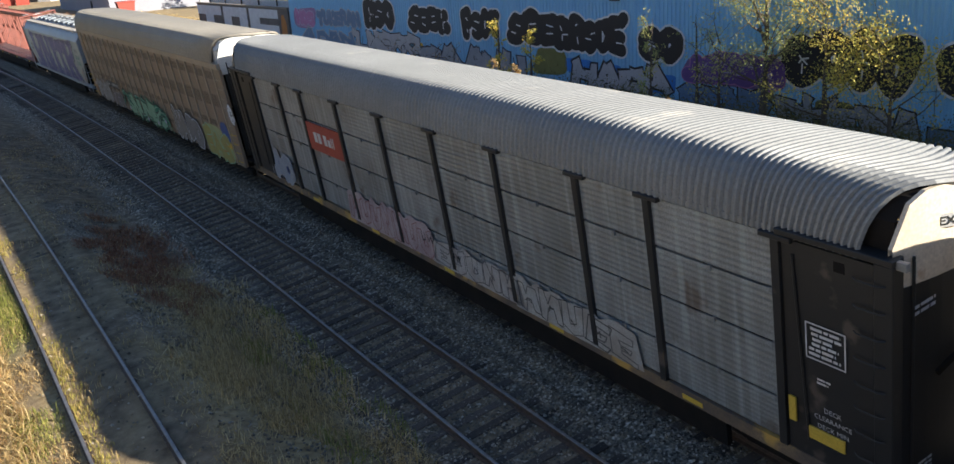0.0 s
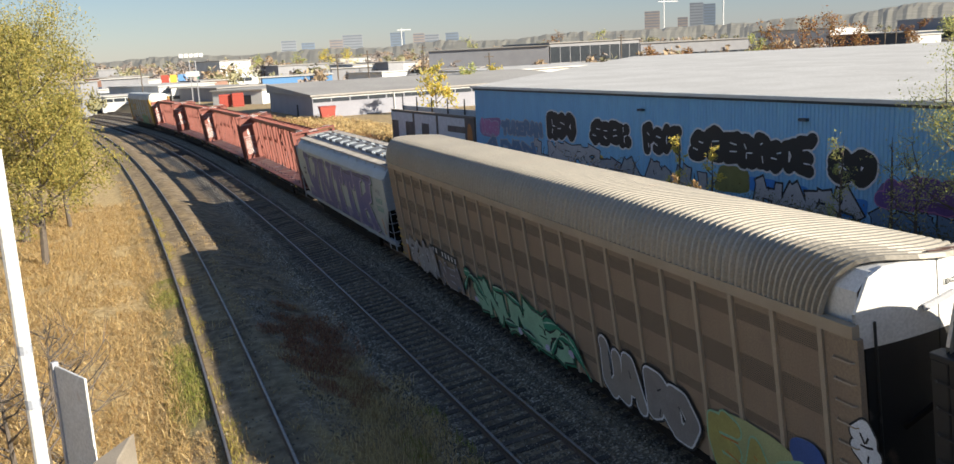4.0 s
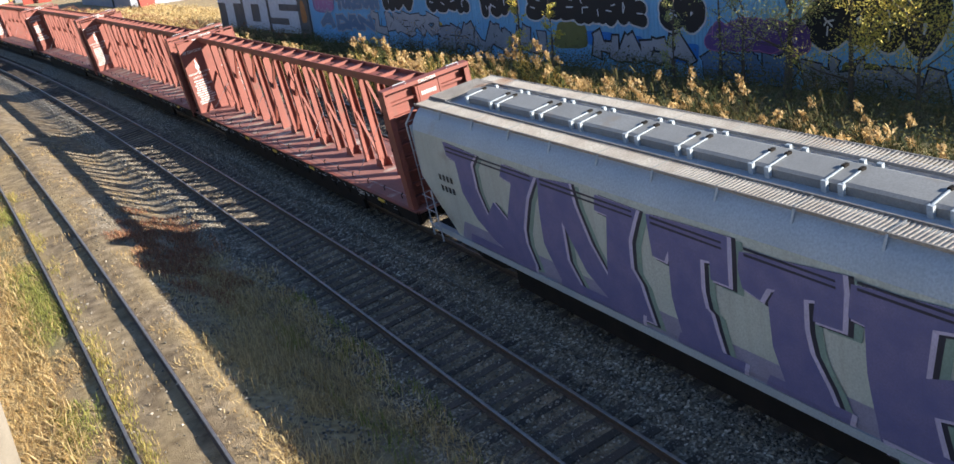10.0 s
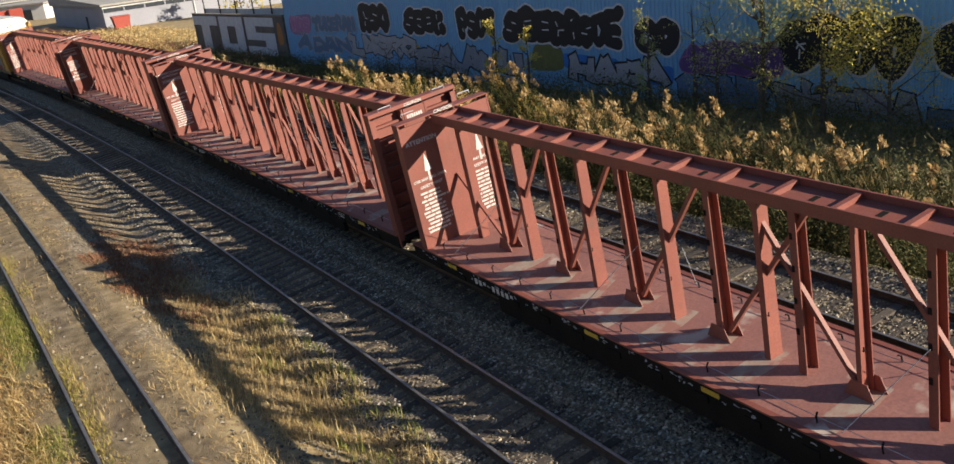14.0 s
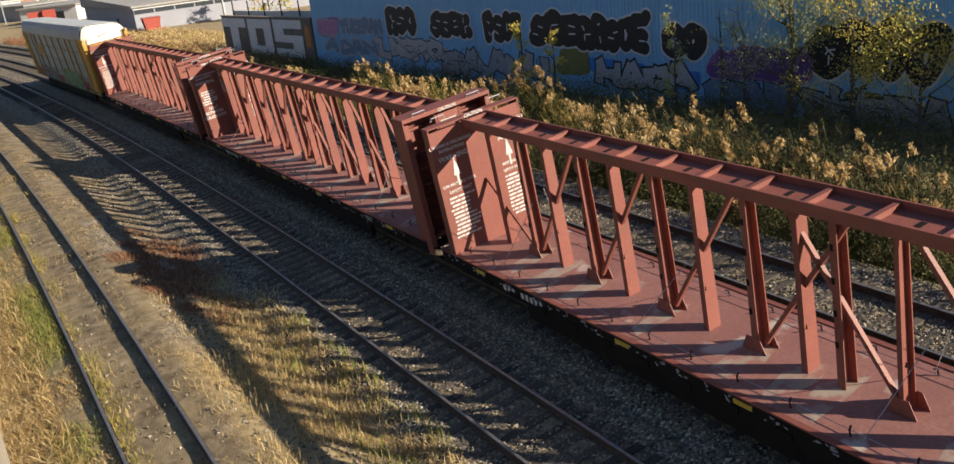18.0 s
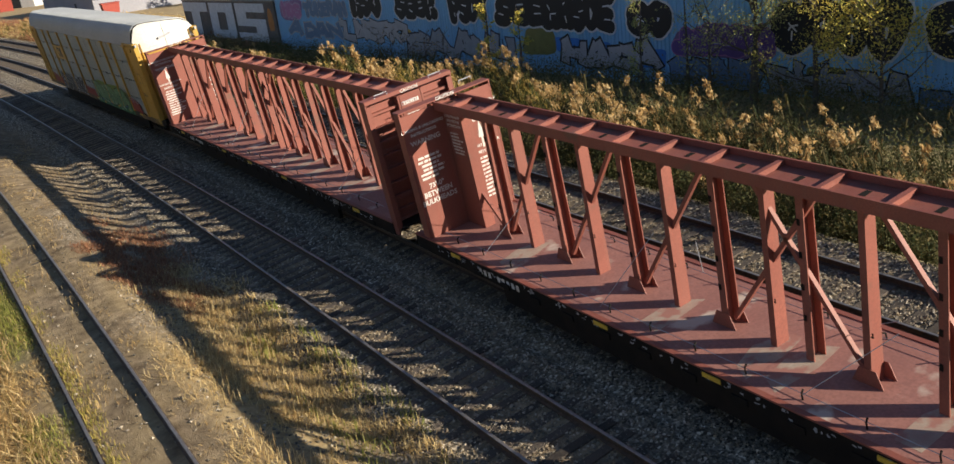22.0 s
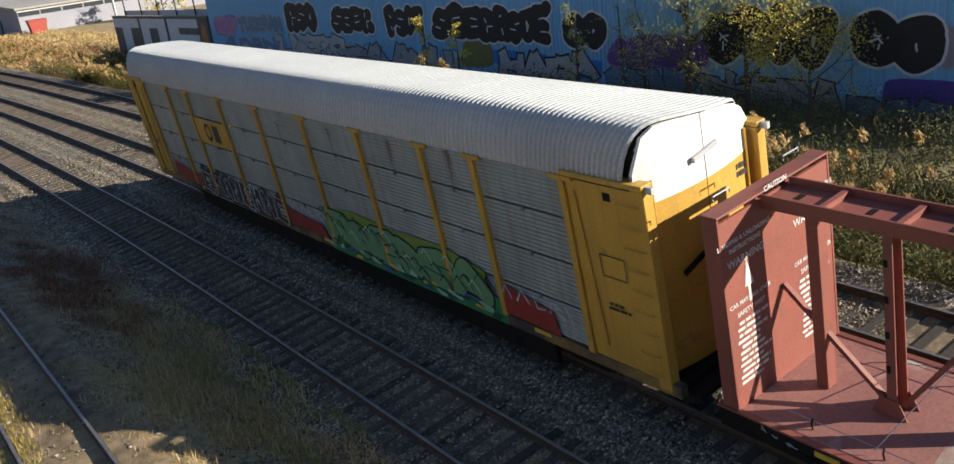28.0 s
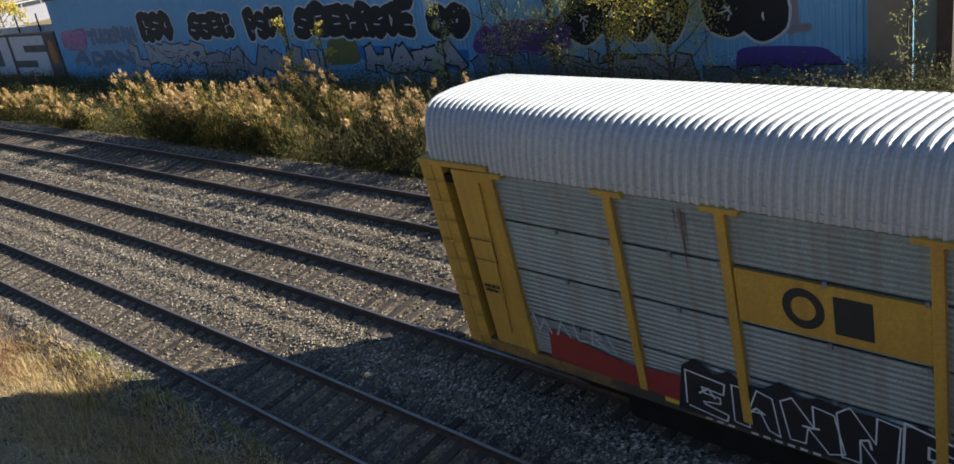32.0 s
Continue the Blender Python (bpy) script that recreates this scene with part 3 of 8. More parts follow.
GLYPHS = {
    "S": ([[(0.95, 0.85), (0.55, 1.0), (0.08, 0.8), (0.35, 0.52), (0.8, 0.42), (0.92, 0.15), (0.45, 0.0), (0.05, 0.15)]], [[(1.0, 0.66), (0.5, 0.72)], [(0.0, 0.34), (0.5, 0.28)]]),
    "E": ([[(0.95, 1.0), (0.1, 0.97), (0.05, 0.5), (0.1, 0.03), (0.95, 0.0)], [(0.1, 0.5), (0.8, 0.5)]], [[(1.0, 0.75), (0.45, 0.74)], [(1.0, 0.25), (0.45, 0.26)]]),
    "K": ([[(0.1, 1.0), (0.08, 0.0)], [(0.95, 1.0), (0.15, 0.5), (0.95, 0.0)]], [[(0.48, 1.0), (0.42, 0.68)], [(1.0, 0.5), (0.62, 0.5)], [(0.48, 0.0), (0.42, 0.32)]]),
    "P": ([[(0.1, 0.0), (0.1, 1.0), (0.75, 1.0), (0.95, 0.72), (0.7, 0.45), (0.15, 0.45)]], [[(0.45, 0.75), (0.6, 0.72)], [(0.45, 0.0), (0.5, 0.24)]]),
    "O": ([[(0.5, 1.0), (0.08, 0.8), (0.03, 0.3), (0.5, 0.0), (0.95, 0.3), (0.92, 0.8), (0.5, 1.0)]], [[(0.5, 0.66), (0.44, 0.5), (0.52, 0.34), (0.57, 0.5), (0.5, 0.66)]]),
    "T": ([[(0.0, 0.95), (1.0, 1.0)], [(0.5, 0.95), (0.5, 0.0)]], [[(0.22, 0.62), (0.26, 0.3)], [(0.78, 0.62), (0.74, 0.3)]]),
    "N": ([[(0.06, 0.0), (0.1, 1.0), (0.88, 0.0), (0.94, 1.0)]], [[(0.36, 0.0), (0.36, 0.38)], [(0.64, 1.0), (0.64, 0.62)]]),
    "U": ([[(0.06, 1.0), (0.08, 0.25), (0.5, 0.0), (0.92, 0.25), (0.94, 1.0)]], [[(0.5, 1.0), (0.5, 0.4)]]),
    "A": ([[(0.0, 0.0), (0.42, 1.0), (0.6, 1.0), (1.0, 0.0)], [(0.25, 0.35), (0.78, 0.35)]], [[(0.5, 0.75), (0.5, 0.6)], [(0.5, 0.12), (0.5, 0.0)]]),
    "R": ([[(0.08, 0.0), (0.08, 1.0), (0.75, 1.0), (0.92, 0.74), (0.6, 0.5), (0.15, 0.5)], [(0.5, 0.5), (0.98, 0.0)]], [[(0.42, 0.76), (0.6, 0.74)], [(0.45, 0.0), (0.45, 0.24)]]),
    "M": ([[(0.04, 0.0), (0.1, 1.0), (0.5, 0.4), (0.9, 1.0), (0.96, 0.0)]], [[(0.3, 0.0), (0.32, 0.45)], [(0.7, 0.0), (0.68, 0.45)]]),
    "H": ([[(0.06, 1.0), (0.06, 0.0)], [(0.94, 1.0), (0.94, 0.0)], [(0.1, 0.5), (0.9, 0.5)]], [[(0.5, 1.0), (0.5, 0.75)], [(0.5, 0.0), (0.5, 0.25)]]),
    "L": ([[(0.1, 1.0), (0.1, 0.05), (0.95, 0.0)]], [[(0.55, 0.9), (0.5, 0.35)]]),
    "V": ([[(0.0, 1.0), (0.45, 0.0), (0.6, 0.0), (1.0, 1.0)]], [[(0.5, 1.0), (0.52, 0.45)]]),
    "8": ([[(0.5, 0.52), (0.14, 0.78), (0.5, 1.0), (0.86, 0.78), (0.5, 0.52), (0.06, 0.26), (0.5, 0.0), (0.94, 0.26), (0.5, 0.52)]], [[(0.5, 0.58), (0.3, 0.72)], [(0.52, 0.58), (0.72, 0.66)], [(0.5, 0.5), (0.22, 0.4)], [(0.5, 0.5), (0.8, 0.42)], [(0.5, 0.0), (0.5, 0.24)]]),
    "D": ([[(0.08, 0.0), (0.08, 1.0), (0.6, 0.95), (0.95, 0.5), (0.6, 0.05), (0.08, 0.0)]], [[(0.42, 0.65), (0.55, 0.5), (0.42, 0.35)]]),
}


def capsule(p, q, r, n=6):
    """A fat line with round ends."""
    a = math.atan2(q[1] - p[1], q[0] - p[0])
    out = [(q[0] + r * math.cos(a - math.pi / 2 + math.pi * k / n), q[1] + r * math.sin(a - math.pi / 2 + math.pi * k / n)) for k in range(n + 1)]
    return out + [(p[0] + r * math.cos(a + math.pi / 2 + math.pi * k / n), p[1] + r * math.sin(a + math.pi / 2 + math.pi * k / n)) for k in range(n + 1)]


def fat_lines(lines, r, m, lift, rng=None, slab=False):
    """Fat lines as overlapping flat strokes, each a hair above the last; slab: square-cut and flaring."""
    bm = bmesh.new()
    i = 0
    for line in lines:
        for p, q in zip(line, line[1:]):
            if slab:
                n = math.hypot(q[0] - p[0], q[1] - p[1]) or 1
                dx, dy = (q[0] - p[0]) / n, (q[1] - p[1]) / n
                e0, e1 = r * 0.75, r * 1.15
                shape = [(p[0] - dx * r * 0.8 + dy * e0, p[1] - dy * r * 0.8 - dx * e0), (q[0] + dx * r * 0.9 + dy * e1, q[1] + dy * r * 0.5 - dx * e1), (q[0] + dx * r * 0.5 - dy * e1, q[1] + dy * r * 0.9 + dx * e1), (p[0] - dx * r - dy * e0, p[1] - dy * r + dx * e0)]
            else:
                shape = capsule(p, q, r)
            bm.faces.new([bm.verts.new(m @ Vector((a, b, lift + 0.0004 * i))) for a, b in shape])
            i += 1
    return bm


def sprayed_letters(name, parent, m, rng, glyphs, width, height, fill, edge, line=None, weight=0.4, edge_w=0.1, halo=None, lift=0.0, slope=0.0, counters=True, slab=False, loose=0.1):
    """A row of fat sprayed shapes that crowd one another; each has a filled body, an outline and thin counter lines."""
    cell = width / len(glyphs)
    for i, ch in enumerate(glyphs):
        r = weight * min(cell, height * 0.75) / 2 * rng.uniform(0.85, 1.15)
        x0, w = -width / 2 + cell * i + r * 0.55, cell * rng.uniform(1.0, 1.22) - r * 1.2
        h = (height - 2 * r) * rng.uniform(0.88, 1.12)
        y0 = -height / 2 + r + rng.uniform(-0.07, 0.05) * height + slope * (x0 + w / 2)
        tilt = rng.uniform(-0.2, 0.12)
        wob = {}

        def put(q):
            if q not in wob:
                wob[q] = (rng.uniform(-loose, loose), rng.uniform(-loose, loose))
            return (x0 + w * (q[0] + wob[q][0]) + tilt * h * (q[1] - 0.5), y0 + h * (q[1] + wob[q][1] * 0.8))

        body, gaps = GLYPHS[ch]
        body = [[put(q) for q in ln] for ln in body]
        if rng.random() < 0.6:
            body.append([body[0][0], (body[0][0][0] + rng.uniform(-0.5, 0.5) * w, body[0][0][1] + rng.uniform(0.0, 0.14) * h)])
        up = lift + 0.001 * (i % 2)
        letter = part(name, fat_lines(body, r, m, up + 0.012, rng, slab), fill, parent)
        part("outline", fat_lines(body, r + edge_w, m, up + 0.006, rng, slab), edge, letter)
        if halo:
            part("halo", fat_lines(body, r + edge_w * 2.2, m, up, rng, slab), halo, letter)
        if counters:
            tagged(part("counter_line", fat_lines([[put(q) for q in ln] for ln in gaps], max(edge_w * 0.36, 0.022), m, up + 0.017), line or edge, letter), kind="stuff")


SCRAWL = (
    ((0.0, 0.0), (0.05, 0.95), (0.3, 1.0), (0.38, 0.55), (0.55, 0.98), (0.9, 0.9), (0.95, 0.0), (0.68, 0.05), (0.62, 0.45), (0.36, 0.42), (0.3, -0.05), (0.0, 0.0)),
    ((0.0, 0.05), (0.1, 1.05), (0.95, 0.9), (0.9, 0.65), (0.4, 0.7), (0.42, 0.52), (0.8, 0.5), (0.78, 0.3), (0.4, 0.3), (0.42, 0.2), (0.95, 0.1), (0.85, -0.1), (0.0, 0.05)),
    ((0.05, 0.0), (0.0, 0.9), (0.25, 1.05), (0.55, 0.45), (0.6, 1.0), (0.95, 0.92), (0.9, 0.0), (0.65, -0.05), (0.35, 0.45), (0.32, 0.0), (0.05, 0.0)),
    ((0.0, 0.9), (0.3, 1.0), (0.35, 0.3), (0.62, 0.32), (0.6, 0.95), (0.95, 1.05), (0.9, 0.1), (0.5, -0.1), (0.05, 0.15), (0.0, 0.9)),
)


def outline_scrawl(name, parent, m, rng, width, height, count, ground_mat, line_mat):
    """A jagged dark field with crooked letters drawn on it in thin, uneven lines."""
    n = count * 3
    rim = [(-width / 2 + width * k / n, height * (0.5 + rng.uniform(-0.16, 0.12))) for k in range(n + 1)]
    field = part(name, flat_shapes([rim + [(width / 2 + 0.15, -height * 0.5), (-width / 2 - 0.2, -height * 0.55)]], m, 0.006), ground_mat, parent)
    cell = width / count
    for i in range(count):
        shape = SCRAWL[(i * 3 + rng.randrange(2)) % 4]
        w, h, x0 = cell * rng.uniform(0.9, 1.08), height * rng.uniform(0.72, 0.92), -width / 2 + cell * i
        tilt = rng.uniform(-0.15, 0.2)
        pts = [(x0 + w * (x + rng.uniform(-0.05, 0.05)) + tilt * h * (z - 0.5), -height * 0.42 + h * (z + rng.uniform(-0.05, 0.05))) for x, z in shape]
        tagged(part("outline", fat_lines([pts], rng.uniform(0.012, 0.019), m, 0.01), line_mat, field), kind="stuff")
        inner = [(x0 + w * rng.uniform(0.3, 0.45), height * rng.uniform(-0.2, 0.0)), (x0 + w * rng.uniform(0.4, 0.6), height * rng.uniform(-0.1, 0.1)), (x0 + w * rng.uniform(0.5, 0.7), height * rng.uniform(-0.2, 0.0))]
        tagged(part("outline", fat_lines([inner], 0.018, m, 0.014), line_mat, field), kind="stuff")


# ---- the train ----
TRAIN = []
# The roofs sit level while the cars lean with the curve.
ROOF_ARCH = [(-1.57, 4.93), (-1.55, 5.12), (-1.49, 5.38), (-1.4, 5.61), (-1.29, 5.77), (-1.17, 5.865), (-1.03, 5.905), (-0.85, 5.91), (-0.4, 5.86), (0.1, 5.78), (0.6, 5.69),
             (0.95, 5.61), (1.15, 5.53), (1.32, 5.39), (1.46, 5.2), (1.54, 5.06), (1.57, 4.93)]


def car_at(name, label, s0, s1):
    car = thing(name, label, "freight car", on_track((s0 + s1) / 2), "train")
    TRAIN.append((car, (s0 + s1) / 2))
    return car, (s0 + s1) / 2


def wheel_bm(x, y):
    bm = bmesh.new()
    prof = [(0.0, 0.09), (0.14, 0.1), (0.2, 0.03), (0.38, 0.03), (0.42, 0.08), (0.455, 0.085), (0.455, -0.045), (0.485, -0.05), (0.485, -0.075), (0.4, -0.07), (0.0, -0.07)]
    n = 20
    rings = [[bm.verts.new((x + a * (1 if x < 0 else -1) * -1, y + r * math.cos(k * math.tau / n), 0.46 + r * math.sin(k * math.tau / n))) for k in range(n)] for r, a in prof if r > 0]
    for q, w in zip(rings, rings[1:]):
        for k in range(n):
            bm.faces.new((q[k], q[(k + 1) % n], w[(k + 1) % n], w[k]))
    bm.faces.new(rings[0])
    bm.faces.new(rings[-1][::-1])
    bmesh.ops.recalc_face_normals(bm, faces=bm.faces[:])
    return bm


def add_bogie(car, y):
    bm = bmesh.new()
    for sx in (-1, 1):
        x = sx * 1.02
        extr = [(-1.25, 0.42), (-1.2, 0.62), (-0.7, 0.66), (-0.45, 0.82), (0.45, 0.82), (0.7, 0.66), (1.2, 0.62), (1.25, 0.42), (0.95, 0.4), (0.5, 0.28), (-0.5, 0.28), (-0.95, 0.4)]
        a = [bm.verts.new((x - 0.09, y + p, q)) for p, q in extr]
        b = [bm.verts.new((x + 0.09, y + p, q)) for p, q in extr]
        for i in range(len(extr)):
            j = (i + 1) % len(extr)
            bm.faces.new((a[i], a[j], b[j], b[i]))
        bm.faces.new(a)
        bm.faces.new(b[::-1])
    add_box(bm, -1.1, 1.1, y - 0.25, y + 0.25, 0.45, 0.75)
    bogie = part("bogie", bm, FRAME_BLACK, car)
    for dy in (-0.86, 0.86):
        for sx in (-1, 1):
            part("wheel", wheel_bm(sx * 0.76, y + dy), WHEEL_STEEL, bogie)
        part("axle", tube([(-0.95, y + dy, 0.46), (0.95, y + dy, 0.46)], 0.08, 8), WHEEL_STEEL, bogie)
    return bogie


def add_coupler(car, y, d):
    bm = box(-0.1, 0.1, min(y, y + d * 0.75), max(y, y + d * 0.75), 0.72, 0.92)
    add_box(bm, -0.17, 0.17, min(y + d * 0.5, y + d * 0.8), max(y + d * 0.5, y + d * 0.8), 0.66, 0.98)
    part("coupler", bm, FRAME_BLACK, car)
    hose = [(0.35, y + d * 0.1, 0.7), (0.35, y + d * 0.35, 0.42), (0.3, y + d * 0.6, 0.38), (0.22, y + d * 0.8, 0.55)]
    part("air_hose", tube(hose, 0.025, 6), FRAME_BLACK, car)


def ribbed_panel(y0, y1, z0, z1, x, ribs, depth=0.022):
    """A sheet with horizontal ribs, its back closed."""
    bm = bmesh.new()
    rows = []
    n = ribs * 4
    for i in range(n + 1):
        z = z0 + (z1 - z0) * i / n
        k = (0, 1, 1, 0)[i % 4] if 0 < i < n else 0
        xx = x + (-depth * k if x < 0 else depth * k)
        rows.append((bm.verts.new((xx, y0, z)), bm.verts.new((xx, y1, z))))
    for a, b in zip(rows, rows[1:]):
        bm.faces.new((a[0], b[0], b[1], a[1]))
    sx = 1 if x < 0 else -1
    q = [bm.verts.new((x + sx * 0.03, y, z)) for y, z in ((y0, z0), (y1, z0), (y1, z1), (y0, z1))]
    bm.faces.new(q)
    bm.faces.new((rows[0][0], rows[0][1], q[1], q[0]))
    bm.faces.new((rows[-1][1], rows[-1][0], q[3], q[2]))
    return bm


def roof_bm(y0, y1, pitch, depth, arch=ROOF_ARCH, bulge=1.0, tail=0.4):
    """A corrugated arched roof; its front end bows forward in the middle."""
    bm = bmesh.new()
    n = int((y1 - y0) / pitch) * 4
    rows = []
    for i in range(n + 1):
        y = y0 + (y1 - y0) * i / n
        k = (0.0, 0.9, 1.0, 0.1)[i % 4] * depth
        row = []
        for j, (x, z) in enumerate(arch):
            a, b = arch[max(j - 1, 0)], arch[min(j + 1, len(arch) - 1)]
            t = Vector((b[0] - a[0], b[1] - a[1])).normalized()
            row.append(bm.verts.new((x - t.y * k, y + (x / 1.56) ** 2 * (bulge * max(0.0, 1 - (y - y0) / 3.0) - tail * max(0.0, 1 - (y1 - y) / 3.0)), z + t.x * k)))
        rows.append(row)
    for a, b in zip(rows, rows[1:]):
        for j in range(len(arch) - 1):
            bm.faces.new((a[j], a[j + 1], b[j + 1], b[j]))
    return bm


def bowed(bm, y, d, bow):
    """Bend a flat end so that its middle stands forward."""
    for v in bm.verts:
        v.co.y -= d * bow * (v.co.x / 1.56) ** 2


def end_doors(car, y, d, upper, lower, split=4.55, bow=0.0, hood_mat=None):
    """The two end doors of an autorack, with rounded top; d: which way is out."""
    for sx in (-1, 1):
        bm = bmesh.new()
        n = 6
        for i in range(n):
            x0, x1 = 0.012 + 1.38 * i / n, 0.012 + 1.38 * (i + 1) / n
            add_box(bm, *sorted((sx * x0, sx * x1)), *sorted((y, y - d * 0.06)), 1.15, split)
        bmesh.ops.remove_doubles(bm, verts=bm.verts[:], dist=0.0005)
        bowed(bm, y, d, bow)
        door = part("end_door", bm, lower, car)
        bm = bmesh.new()
        for i in range(n):
            x0, x1 = 0.012 + 1.52 * i / n, 0.012 + 1.52 * (i + 1) / n
            q = []
            for x in (x0, x1):
                z = float(np.interp(sx * x, [p[0] for p in ROOF_ARCH], [p[1] for p in ROOF_ARCH])) - 0.035
                q.append(max(z, split + 0.05))
            f = [bm.verts.new((sx * x, y + d * 0.006, z)) for x, z in ((x0, split + 0.004), (x1, split + 0.004), (x1, q[1]), (x0, q[0]))]
            g = [bm.verts.new((sx * x, y - d * 0.06, z)) for x, z in ((x0, split + 0.004), (x1, split + 0.004), (x1, q[1]), (x0, q[0]))]
            bm.faces.new(f)
            bm.faces.new(g[::-1])
            bm.faces.new((f[2], f[3], g[3], g[2]))
            bm.faces.new((f[0], f[1], g[1], g[0]))
        bowed(bm, y, d, bow)
        bmesh.ops.remove_doubles(bm, verts=bm.verts[:], dist=0.0005)
        bmesh.ops.recalc_face_normals(bm, faces=bm.faces[:])
        part("door_top", bm, upper, door)
        bm = bmesh.new()
        for i in range(n):
            q = []
            for x in (1.42 * i / n, 1.42 * (i + 1) / n):
                z = float(np.interp(sx * x, [p[0] for p in ROOF_ARCH], [p[1] for p in ROOF_ARCH])) - 0.055
                q += [bm.verts.new((sx * x, y - d * (0.07 + bow * (x / 1.56) ** 2), z)), bm.verts.new((sx * x, y - d * (1.1 + bow * (x / 1.56) ** 2), z))]
            bm.faces.new((q[0], q[1], q[3], q[2]))
            if i == n - 1:
                lo = [bm.verts.new((q[k].co.x, q[k].co.y, split)) for k in (2, 3)]
                bm.faces.new((q[2], q[3], lo[1], lo[0]))
        bmesh.ops.remove_doubles(bm, verts=bm.verts[:], dist=0.0005)
        part("roof_liner", bm, hood_mat or FRAME_BLACK, car)
        off = bow * (1.25 / 1.56) ** 2
        part("hinge_bar", tube([(sx * 1.25, y - d * (off - 0.05), 1.3), (sx * 1.25, y - d * (off - 0.05), 5.0)], 0.025, 6), lower, door)
        off = bow * (0.55 / 1.56) ** 2
        part("door_latch", beam((sx * 0.25, y - d * (off - 0.1), 3.3), (sx * 0.85, y - d * (off + 0.12 * bow - 0.06), 3.05), 0.05, 0.09), FRAME_BLACK, door)
    part("lock_bar", beam((-0.35, y + d * 0.05, 5.02), (0.3, y + d * 0.03, 5.12), 0.06, 0.1), SP_SILVER if upper == WHITE_PAINT else upper, car)


